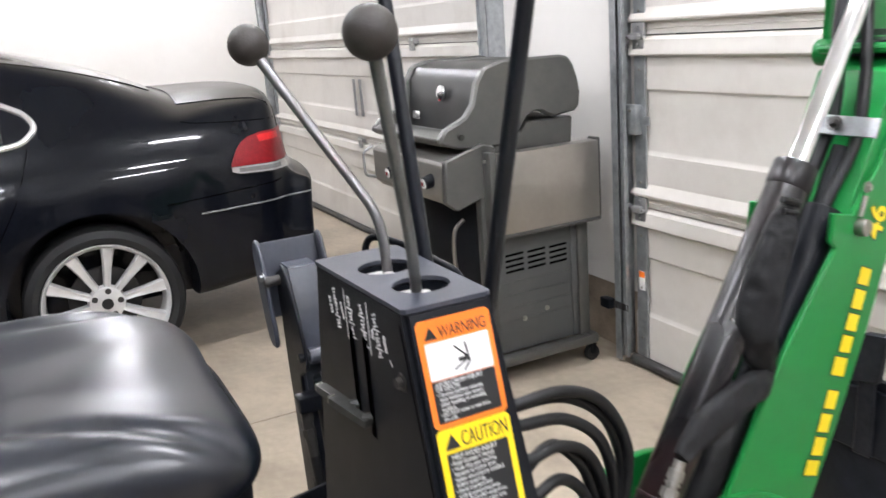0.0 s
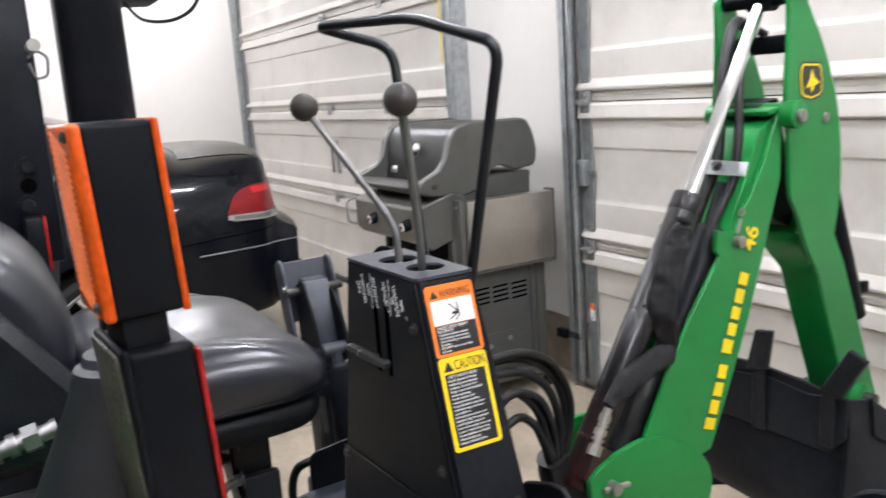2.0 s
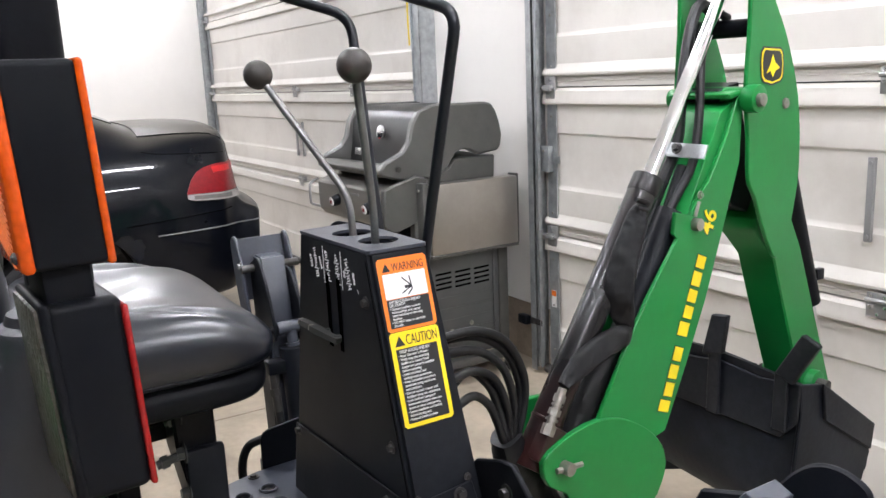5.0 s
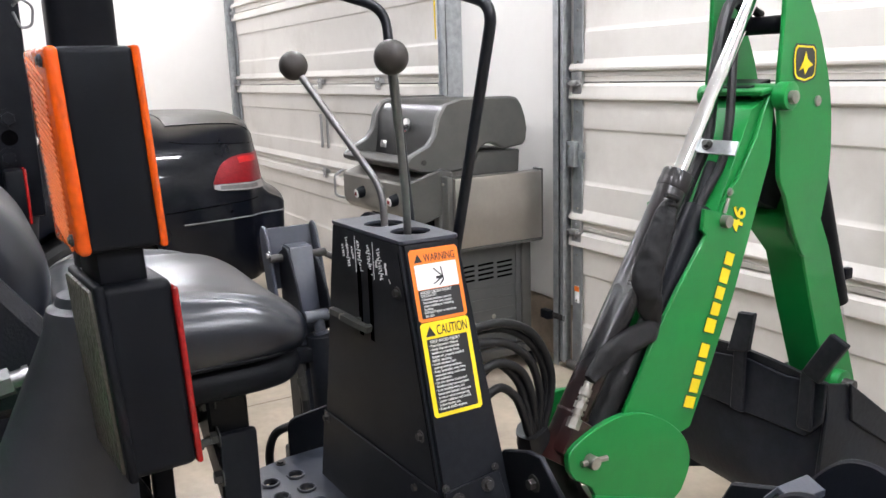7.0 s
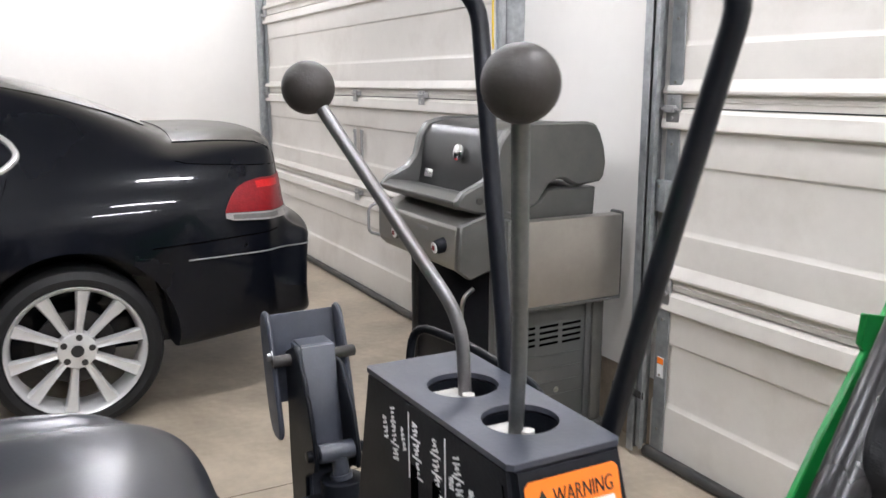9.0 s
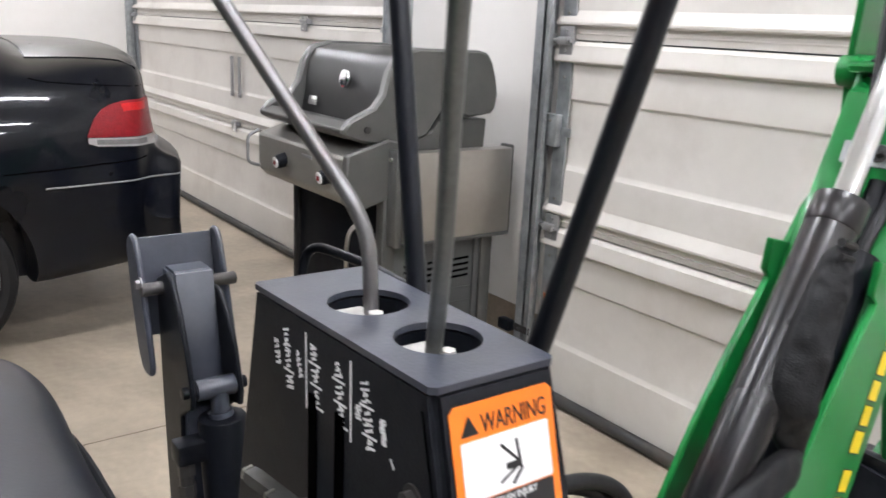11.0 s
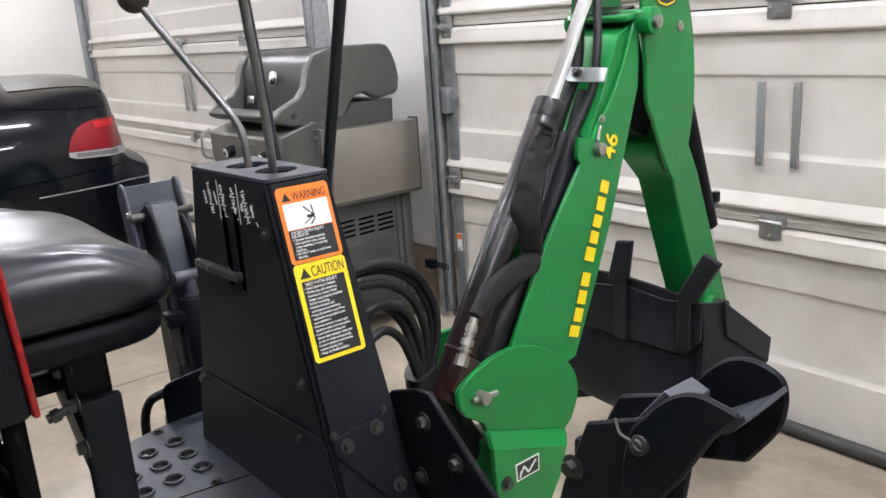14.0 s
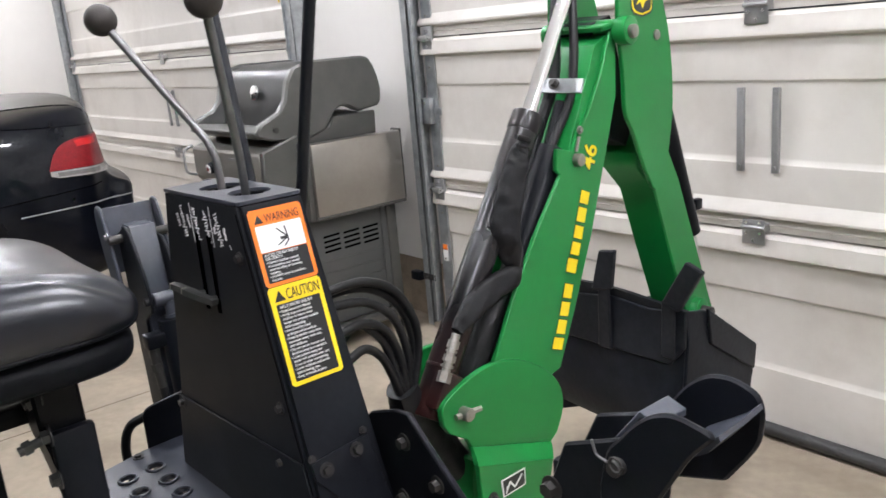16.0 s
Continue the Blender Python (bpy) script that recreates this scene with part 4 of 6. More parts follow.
boom_pts = [(0.112, 0.560), (0.118, 0.608), (0.223, 0.769), (0.282, 0.846), (0.351, 0.924), (0.376, 0.952), (0.362, 0.964), (0.368, 1.008), (0.418, 0.996), (0.456, 1.042), (0.480, 1.060), (0.534, 1.137), (0.580, 1.236), (0.598, 1.238), (0.592, 1.090), (0.505, 0.870), (0.477, 0.800), (0.405, 0.655), (0.343, 0.540), (0.20, 0.52)]
boom = part("boom", plate(boom_pts, 0.0, 0.010), M_GREEN, hoe, "green painted backhoe boom plate")
part("boom_plate", plate(boom_pts, -0.140, 0.010), M_GREEN, boom)
part("boom_web", plate([(0.315, 0.80), (0.530, 1.20), (0.588, 1.225), (0.580, 1.10), (0.49, 0.88), (0.38, 0.66)], -0.010, 0.130, 0.001), M_GREEN, boom)
part("boom_cap", plate([(0.545, 1.226), (0.595, 1.232), (0.595, 1.244), (0.541, 1.238)], 0.002, 0.154, 0.003), M_GREEN, boom)
bm = cyl(bp(0.432, -0.002, 0.975), bp(0.432, 0.016, 0.975), 0.0135, seg=20, bevel=0.002)
part("boom_pin", bm, M_ZINC, boom, "zinc pin head")
part("pin_keeper", tube([bp(0.430, 0.003, 0.992), bp(0.437, 0.004, 1.012), bp(0.441, 0.004, 1.022)], 0.004), M_ZINC, boom)
part("pin_keeper", bolt(bp(0.447, 0.001, 1.035), BN, 0.006, 0.005), M_ZINC, boom)
# plain yellow shapes where the boom's maker lettering stands, then the size number
TD = Vector((0.486 - 0.331, 0, 0.975 - 0.587)).normalized()
tdir = (BF * TD.x + Vector((0, 0, TD.z))).normalized()
tup = tdir.cross(BN) * -1


def boom_text_at(d, h, lift):
    return bp(0.337, lift, 0.585) + tdir * d + tup * (h - 0.011)


widths = (0.029, 0.034, 0.034, 0.034, 0.0, 0.034, 0.031, 0.031, 0.035, 0.031)
d = 0.0
for i, w in enumerate(widths):
    if w:
        for lift, grow, mt in ((0.0004, 0.0018, M_INK), (0.0010, 0.0, M_LETTERING)):
            tall = 0.036 if i == 0 or i == 5 else 0.031
            ps = [boom_text_at(d - grow, -0.002 - grow, lift), boom_text_at(d + w - 0.004 + grow, -0.002 - grow, lift), boom_text_at(d + w - 0.004 + grow, tall - 0.002 + grow, lift), boom_text_at(d - grow, tall - 0.002 + grow, lift)]
            part("lettering_bar", prism(ps, BN * 0.0004, 0), mt, boom, "plain yellow bar" if mt is M_LETTERING else "")
        d += w + 0.0045
    else:
        d += 0.016
m = axes(boom_text_at(0.388, 0.001, 0.0011), tdir, tup)
part("size_number", lettering("46", 0.064, m, 0.84, 0.0003, bold=0.0012), M_LETTERING, boom, "yellow number")
m = axes(boom_text_at(0.387, 0.000, 0.0006), tdir, tup)
part("number_shade", lettering("46", 0.064, m, 0.84, 0.0002, bold=0.0030), M_INK, boom)

# head plates of the dipper
head = [(0.600, 1.445), (0.598, 1.475), (0.612, 1.495), (0.634, 1.497), (0.655, 1.483), (0.692, 1.430), (0.735, 1.370), (0.772, 1.300), (0.802, 1.220), (0.817, 1.130), (0.818, 1.040), (0.804, 0.965), (0.782, 0.900), (0.738, 0.851), (0.702, 0.890), (0.670, 0.945), (0.640, 1.005), (0.612, 1.050), (0.606, 1.140), (0.592, 1.245), (0.600, 1.370)]
hp = part("dipper_head", plate([(q.x, q.z) for q in spline([(a, 0, b) for a, b in head + head[:1]], 3)[:-1]], 0.012, 0.011), M_GREEN, hoe, "green painted dipper head plate")
part("dipper_head", plate(head, -0.165, 0.011), M_GREEN, hoe, "green painted dipper head plate")
for s, z, r, h in ((0.634, 1.475, 0.012, 0.006), (0.745, 1.208, 0.012, 0.005)):
    part("pin_head", cyl(bp(s, 0.010, z), bp(s, 0.012 + h, z), r, seg=20, bevel=0.002), M_ZINC, hp, "zinc pin head")
part("pivot_boss", cyl(bp(0.600, 0.008, 1.225), bp(0.600, 0.038, 1.225), 0.030, seg=28, bevel=0.003), M_GREEN, hp, "green pivot boss")
part("pin_head", cyl(bp(0.597, 0.034, 1.223), bp(0.597, 0.050, 1.223), 0.014, seg=20, bevel=0.002), M_ZINC, hp, "zinc pin head")
part("pivot_boss", cyl(bp(0.594, -0.150, 1.226), bp(0.594, -0.182, 1.226), 0.023, seg=24, bevel=0.003), M_GREEN, hp)
part("cross_pin", cyl(bp(0.632, 0.008, 1.474), bp(0.632, -0.172, 1.474), 0.018, seg=20), M_FRAME, hp, "black cross pin")
part("cross_pin", cyl(bp(0.648, 0.008, 1.375), bp(0.648, -0.172, 1.375), 0.020, seg=20), M_FRAME, hp, "black cross pin")
part("pivot_tube", cyl(bp(0.605, 0.004, 1.225), bp(0.605, -0.170, 1.225), 0.026, seg=24), M_GREEN, hp)
# Dark filler added where the gap between the plates lies in shade.
part("inner_block", plate([(0.578, 1.05), (0.640, 0.985), (0.70, 0.96), (0.74, 1.02), (0.68, 1.16), (0.65, 1.26), (0.575, 1.245)], -0.045, 0.090, 0.002), M_FRAME, hp, "dark filler standing for shade between the plates")
part("head_web", plate([(0.606, 1.055), (0.650, 1.000), (0.700, 0.960), (0.720, 1.02), (0.66, 1.12), (0.625, 1.20), (0.600, 1.20)], -0.050, 0.070, 0.001), M_GREEN, hp)
# shield emblem
sh = [(0.648, 1.334), (0.718, 1.331), (0.728, 1.322), (0.733, 1.296), (0.731, 1.265), (0.722, 1.256), (0.686, 1.249), (0.652, 1.256), (0.642, 1.266), (0.637, 1.300), (0.639, 1.324)]
for k, (f, mt) in enumerate(((1.0, M_INK), (0.90, M_LETTERING), (0.80, M_INK))):
    part("emblem", plate([(0.685 + (s - 0.685) * f, 1.292 + (z - 1.292) * f) for s, z in sh], 0.0130 + 0.0006 * k, 0.0006, 0), mt, hp, "plain black and yellow shield shape")
part("emblem", plate([(0.660, 1.276), (0.676, 1.296), (0.684, 1.316), (0.692, 1.300), (0.714, 1.287), (0.696, 1.281), (0.685, 1.267), (0.677, 1.281)], 0.0150, 0.0006, 0), M_LETTERING, hp)
# dipper arm
dip = [(0.700, 0.945), (0.710, 0.907), (0.785, 0.838), (0.833, 0.718), (0.888, 0.588), (0.948, 0.448), (0.985, 0.430), (1.070, 0.425), (1.085, 0.452), (0.905, 0.850), (0.80, 1.02)]
darm = part("dipper_arm", plate(dip, -0.022, 0.100, 0.004), M_GREEN, hoe, "green painted dipper arm")
part("end_boss", cyl(bp(0.985, 0.0, 0.470), bp(0.985, -0.145, 0.470), 0.036, seg=28, bevel=0.004), M_GREEN, darm, "green boss")
part("end_pin", cyl(bp(0.985, 0.028, 0.470), bp(0.985, -0.165, 0.470), 0.017, seg=20, bevel=0.002), M_DARKBOLT, darm, "dark greasy pin")
part("end_pin", cyl(bp(0.85, -0.10, 0.52), bp(0.85, -0.16, 0.52), 0.016, seg=18), M_DARKBOLT, darm)
bm = tube([bp(0.857, -0.040, 1.02), bp(0.997, -0.040, 0.685)], 0.027, seg=20)
bc = part("bucket_cylinder", bm, M_FRAME, hoe, "black hydraulic cylinder")
part("rod", tube([bp(0.990, -0.040, 0.70), bp(1.085, -0.040, 0.44)], 0.013, seg=14), M_CHROME, bc, "chromed rod")
part("hose_port", box(bp(1.003, -0.025, 0.76), (0.02, 0.03, 0.03), 0.004), M_FRAME, bc)
# crowd cylinder lying along the boom
CT0, CT1, CT2 = bp(-0.020, -0.046, 0.562), bp(0.341, -0.050, 1.074), bp(0.632, -0.072, 1.474)
cc = part("boom_cylinder", cyl(CT0, CT1, 0.0315, seg=32, bevel=0.003), M_CYL, hoe, "black hydraulic cylinder with chipped paint")
part("gland", cyl(CT1 - (CT1 - CT0).normalized() * 0.035, CT1 + (CT1 - CT0).normalized() * 0.006, 0.0330, seg=32, bevel=0.003), M_CYL, cc)
CD = (CT1 - CT0).normalized()
part("base_block", box(CT0 + CD * 0.055 + BN * 0.012, (0.060, 0.058, 0.075), 0.008, CD.to_track_quat("Z", "Y").to_matrix()), M_CYL, cc, "black base block with the hose port")
part("barrel_ring", cyl(CT0 + CD * 0.095, CT0 + CD * 0.102, 0.0332, seg=32, bevel=0.001), M_CYL, cc)
part("rod", cyl(CT1, CT2, 0.0155, seg=24), M_CHROME, cc, "polished chrome rod")
part("rod_eye", cyl(CT2 + BN * 0.028, CT2 - BN * 0.028, 0.028, seg=20), M_FRAME, cc)
FA, FB = bp(0.000, -0.012, 0.634), bp(0.050, -0.016, 0.712)
part("hose_fitting", cyl(FA, FB, 0.0085, seg=16), M_ZINC, cc, "zinc hose fitting")
bm = bmesh.new()
for a, b, r in ((0.0, 0.22, 0.0135), (0.30, 0.36, 0.012), (0.42, 0.56, 0.0125), (0.62, 0.66, 0.011), (0.70, 0.86, 0.0115)):
    cyl(FA.lerp(FB, a), FA.lerp(FB, b), r, seg=6 if r > 0.0122 else 14, bm=bm)
part("hose_fitting", bm, M_ZINC, cc)
c2 = part("lift_cylinder", cyl(bp(0.17, -0.052, 0.60), bp(0.415, -0.050, 1.000), 0.031, seg=28, bevel=0.003), M_FRAME, hoe, "black hydraulic cylinder inside the boom")
part("rod", cyl(bp(0.40, -0.052, 0.98), bp(0.46, -0.052, 1.09), 0.013, seg=16), M_FRAME, c2)
# hoses and cloth sleeves
part("boom_hose", tube(spline([bp(0.30, -0.03, 0.80), bp(0.388, -0.038, 0.985), bp(0.462, -0.032, 1.09), bp(0.490, -0.036, 1.17), bp(0.514, -0.05, 1.25), bp(0.555, -0.075, 1.33), bp(0.61, -0.09, 1.41), bp(0.67, -0.09, 1.40)]), 0.0095, seg=10), M_RUBBER, hoe, "black rubber hose")
part("boom_hose", tube(spline([bp(0.30, -0.08, 0.82), bp(0.40, -0.078, 1.02), bp(0.470, -0.078, 1.13), bp(0.492, -0.084, 1.21), bp(0.52, -0.095, 1.30), bp(0.565, -0.11, 1.39), bp(0.61, -0.12, 1.43), bp(0.66, -0.12, 1.41)]), 0.013, seg=10), M_RUBBER, hoe, "black rubber hose")
cb = part("hose_clamp", prism([bp(0.440, 0.016, 1.110), bp(0.452, 0.016, 1.138), bp(0.452, -0.100, 1.140), bp(0.440, -0.100, 1.112)], (BF * -0.005 + Vector((0, 0, 0.002))), 0.0008), M_GALV, hoe, "bright metal hose clamp strap")
part("bolt", bolt(bp(0.437, -0.050, 1.130), (BF * -0.8 + Vector((0, 0, 0.5))), 0.008, 0.01), M_DARKBOLT, cb)


def sleeve(path, halves, thick, face_to, folds, seed):
    """A flat cloth sleeve along a path, its broad side towards face_to, with cross folds."""
    p = spline(path, 14)
    n = len(p)
    rings = []
    for i, q in enumerate(p):
        t = (p[min(i + 1, n - 1)] - p[max(i - 1, 0)]).normalized()
        out = (face_to - t * face_to.dot(t)).normalized()
        side = t.cross(out)
        h = float(np.interp(i / (n - 1), np.linspace(0, 1, len(halves)), halves))
        ring = []
        for k in range(26):
            a = 2 * math.pi * k / 26
            u, w = math.copysign(abs(math.cos(a)) ** 0.8, math.cos(a)), math.copysign(abs(math.sin(a)) ** 0.6, math.sin(a))
            f = noise.noise(Vector((i * folds / n, u * 1.1 + seed, seed))) * 0.45 + noise.noise(Vector((i * folds * 2.3 / n, u * 2.0, seed + 5))) * 0.25
            edge = 1 + 0.07 * noise.noise(Vector((i * 9.0 / n, seed, math.copysign(3, u))))
            ring.append(q + side * (h * u * edge) + out * (min(thick, h) * (w + f * max(0.0, w))))
        rings.append(ring)
    return loft(rings)


FACE = (BN * 0.75 - BF * 0.65 + Vector((0, 0, 0.12))).normalized()
part("hose_sleeve", sleeve([bp(0.277, -0.016, 1.034), bp(0.262, -0.014, 1.014), bp(0.248, -0.012, 0.985), bp(0.218, -0.012, 0.925), bp(0.204, -0.012, 0.872), bp(0.222, -0.016, 0.823), bp(0.250, -0.024, 0.775)], [0.010, 0.020, 0.024, 0.029, 0.031, 0.025, 0.010], 0.014, FACE, 9.0, 2.0), M_SLEEVE, hoe, "black fabric hose sleeve, crumpled", 50)
part("sleeve_strap", tube(rounded([bp(0.248, -0.006, 1.050), bp(0.286, -0.004, 1.038), bp(0.296, -0.02, 1.030)], 0.008), 0.0052, seg=8), M_RUBBER, hoe, "black strap end")
part("sleeve_strap", tube(rounded([bp(0.252, -0.006, 1.032), bp(0.282, -0.003, 1.024), bp(0.295, -0.02, 1.016)], 0.008), 0.0045, seg=8), M_RUBBER, hoe, "black strap end")
part("hose_sleeve", sleeve([bp(0.262, -0.030, 0.770), bp(0.228, -0.012, 0.778), bp(0.184, -0.008, 0.778), bp(0.132, -0.008, 0.767), bp(0.088, -0.012, 0.745), bp(0.052, -0.016, 0.716)], [0.014, 0.021, 0.024, 0.024, 0.022, 0.012], 0.013, FACE, 5.0, 7.0), M_SLEEVE, hoe, "black fabric hose sleeve", 50)
part("hose_sleeve", tube(spline([bp(0.24, -0.050, 0.74), bp(0.17, -0.052, 0.68), bp(0.12, -0.054, 0.60), bp(0.09, -0.055, 0.52)]), [0.028, 0.034, 0.034, 0.03], seg=14, wob=0.15), M_RUBBER, hoe, "black fabric hose sleeve")
# six control hoses from the tower into one cloth sleeve
HX = 0.33
HOSES = (((1.85, 0.800), (1.90, 0.842), (1.944, 0.852), (2.009, 0.850), (2.068, 0.818), (2.106, 0.750), (2.108, 0.688), (2.088, 0.618)),
         ((1.85, 0.780), (1.90, 0.822), (1.950, 0.838), (2.020, 0.832), (2.078, 0.790), (2.104, 0.720), (2.096, 0.660), (2.085, 0.610)),
         ((1.85, 0.800), (1.90, 0.825), (1.947, 0.826), (2.005, 0.814), (2.058, 0.769), (2.082, 0.696), (2.079, 0.621)),
         ((1.86, 0.750), (1.90, 0.770), (1.948, 0.778), (1.990, 0.781), (2.037, 0.753), (2.065, 0.690), (2.072, 0.620)),
         ((1.86, 0.690), (1.915, 0.715), (1.946, 0.746), (1.978, 0.772), (2.002, 0.770), (2.036, 0.731), (2.051, 0.683), (2.066, 0.622)),
         ((1.87, 0.690), (1.915, 0.712), (1.952, 0.730), (1.987, 0.736), (2.021, 0.708), (2.043, 0.663), (2.059, 0.622)))
for i, hs in enumerate(HOSES):
    dx = (0.0, -0.024, 0.012, 0.016, -0.012, 0.024)[i]
    n = len(hs)
    pts = [(HX + dx * (1 - k / (n - 1)) * 1.2 + (0.03 if k == 0 else 0), y, z) for k, (y, z) in enumerate(hs)] + [(HX - 0.02 + 0.3 * dx, 2.095 + 0.1 * dx, 0.57)]
    part("control_hose", tube(spline(pts), 0.0082, seg=12), M_RUBBER, hoe, "black rubber hydraulic hose")
part("hose_sleeve", tube(spline([(0.322, 2.068, 0.628), (0.315, 2.085, 0.585), (0.305, 2.12, 0.53), (0.30, 2.17, 0.46), (0.30, 2.22, 0.38)]), [0.030, 0.034, 0.034, 0.032, 0.03], seg=16, wob=0.15), M_RUBBER, hoe, "black fabric sleeve round the hoses")

# bucket, curled with its teeth up
BX0, BX1 = 0.0, 0.435
bk_prof = [(2.796, 0.598), (2.806, 0.540), (2.800, 0.470), (2.790, 0.400), (2.788, 0.330), (2.798, 0.272), (2.828, 0.232), (2.90, 0.212), (2.98, 0.228), (3.05, 0.29), (3.085, 0.38)]
inner = [(y + (0.012 if y < 2.92 else -0.006), z + (0.010 if z < 0.35 else 0)) for y, z in bk_prof]
loop = bk_prof + inner[::-1]
bm = loft([[(x, y, z - 0.03 * (x / 0.43) * (z < 0.56) + 0.012 * math.sin(x * 9) * (z > 0.55)) for y, z in loop] for x in np.linspace(BX0, BX1, 9)])
bucket = part("bucket", bm, M_BUCKET, hoe, "black worn digging bucket, curled up")
for x in (BX0 - 0.001, BX1 - 0.009):
    pts = [(x, 2.796, 0.590), (x, 2.806, 0.535), (x, 2.796, 0.440), (x, 2.788, 0.375), (x, 2.788, 0.300), (x, 2.798, 0.242), (x, 2.83, 0.202), (x, 2.90, 0.182), (x, 2.98, 0.198), (x, 3.075, 0.31), (x, 3.092, 0.405), (x, 2.98, 0.49), (x, 2.868, 0.575)]
    part("side_plate", prism(pts, Vector((0.010, 0, 0)), 0.002), M_BUCKET, bucket, "black bucket side plate")
part("cutting_edge", prism([(BX0, 2.788, 0.452), (BX1 - 0.04, 2.788, 0.452), (BX1, 2.788, 0.50), (BX1, 2.793, 0.590), (0.33, 2.793, 0.578), (0.22, 2.793, 0.588), (BX0, 2.793, 0.560)], Vector((0, 0.009, 0)), 0.002), M_BUCKET, bucket)
for quad, x, z0 in ((((0.172, 0.600), (0.234, 0.612), (0.248, 0.712), (0.200, 0.706)), 0.205, 0.45), (((0.383, 0.610), (0.428, 0.592), (0.492, 0.698), (0.448, 0.716)), 0.395, 0.47)):
    part("tooth", prism([(a, 2.774, b) for a, b in quad], Vector((0, 0.016, 0.0)), 0.003), M_BUCKET, bucket, "black flat steel bucket tooth")
    part("tooth_shank", prism([(x - 0.020, 2.779, z0), (x + 0.018, 2.779, z0), (x + 0.018, 2.779, 0.615), (x - 0.016, 2.779, 0.612)], Vector((0, 0.012, 0)), 0.003), M_BUCKET, bucket)
part("side_cutter", prism([(BX1 + 0.001, 2.872, 0.578), (BX1 + 0.001, 3.085, 0.425), (BX1 + 0.001, 3.075, 0.36), (BX1 + 0.001, 2.885, 0.485)], Vector((0.009, 0, 0)), 0.002), M_BUCKET, bucket)


# stabilisers
def stab_far():
    s = thing("stabilizer", (-0.36, 1.88, 0.2), "black folded-up stabilizer leg with a worn pivoting foot", "stabilizer leg", "stabilizer legs")
    # foot: two narrow curved cheeks and a web between them
    cheek = [(-0.434, 0.918), (-0.430, 0.934), (-0.418, 0.944), (-0.402, 0.941), (-0.390, 0.926), (-0.372, 0.880), (-0.352, 0.815), (-0.340, 0.770), (-0.340, 0.748), (-0.352, 0.740), (-0.374, 0.742), (-0.392, 0.760), (-0.408, 0.80), (-0.424, 0.860)]
    cheek = [(q.x, q.z) for q in spline([(x, 0, z) for x, z in cheek + cheek[:1]], 3)[:-1]]
    for y in (1.802, 1.928):
        part("foot_cheek", prism([(x, y, z) for x, z in cheek], Vector((0, 0.009, 0)), 0.003), M_LITBLACK, s, "worn black foot cheek")
    part("foot_web", prism([(-0.420, 1.811, 0.936), (-0.420, 1.928, 0.936), (-0.388, 1.928, 0.79), (-0.388, 1.811, 0.79)], Vector((-0.006, 0, -0.002)), 0.001), M_LITBLACK, s, "worn web of the foot, painted pale as if lit")
    bm = loft([[(x0, 1.839, z), (x1, 1.839, z), (x1, 1.900, z), (x0, 1.900, z)] for x0, x1, z in ((-0.34, -0.285, 0.22), (-0.370, -0.300, 0.70), (-0.378, -0.312, 0.78), (-0.385, -0.334, 0.896), (-0.383, -0.338, 0.900))])
    bmesh.ops.bevel(bm, geom=[e for e in bm.edges if e.calc_face_angle(0) > 0.6], offset=0.004, segments=2, affect="EDGES", clamp_overlap=True)
    part("leg", bm, M_LITBLACK, s, "worn black box-section leg, painted paler as if lit")
    plate_l = [(-0.340, 0.902), (-0.322, 0.892), (-0.296, 0.852), (-0.270, 0.800), (-0.250, 0.738), (-0.256, 0.716), (-0.276, 0.708), (-0.300, 0.690), (-0.300, 0.25), (-0.35, 0.25), (-0.380, 0.70), (-0.388, 0.880)]
    plate_r = [(-0.345, 0.872), (-0.318, 0.868), (-0.296, 0.842), (-0.268, 0.800), (-0.246, 0.735), (-0.250, 0.712), (-0.276, 0.706), (-0.300, 0.690), (-0.300, 0.25), (-0.35, 0.25), (-0.380, 0.70)]
    for y, pts in ((1.831, plate_l), (1.901, plate_r)):
        part("leg_cheek", prism([(x, y, z) for x, z in pts], Vector((0, 0.008, 0)), 0.002), M_BLACK, s, "black leg plate")
    part("pin", cyl((-0.362, 1.800, 0.872), (-0.362, 1.944, 0.872), 0.010, seg=18, bevel=0.002), M_DARKBOLT, s, "dark pivot pin")
    part("bolt", bolt((-0.366, 1.802, 0.880), (0, -1, 0), 0.007, 0.006), M_STEEL, s, "bare steel bolt head")
    part("bolt", bolt((-0.334, 1.870, 0.792), (1, 0, 0.3), 0.005, 0.003), M_STEEL, s, "bare steel bolt head")
    part("clevis", cyl((-0.264, 1.842, 0.742), (-0.264, 1.900, 0.742), 0.0155, seg=24, bevel=0.002), M_LITBLACK, s, "grey cylinder clevis")
    part("clevis_pin", cyl((-0.264, 1.822, 0.742), (-0.264, 1.918, 0.742), 0.0095, seg=16, bevel=0.002), M_FRAME, s)
    rod = cyl((-0.262, 1.876, 0.735), (-0.258, 1.878, 0.690), 0.0135, seg=20)
    cyl((-0.2595, 1.877, 0.706), (-0.2585, 1.878, 0.698), 0.018, seg=20, bm=rod)
    part("rod", rod, M_LITBLACK, s, "dull cylinder rod")
    part("cylinder", cyl((-0.258, 1.878, 0.698), (-0.236, 1.890, 0.28), 0.035, seg=28, bevel=0.003), M_BLACK, s, "black hydraulic cylinder")
    part("port_block", span((-0.276, 1.806, 0.640), (-0.240, 1.850, 0.672), 0.004), M_FRAME, s, "black hose port")
    bm = cyl((-0.258, 1.822, 0.642), (-0.256, 1.822, 0.618), 0.013, seg=6)
    cyl((-0.256, 1.822, 0.618), (-0.255, 1.822, 0.604), 0.0105, seg=14, bm=bm)
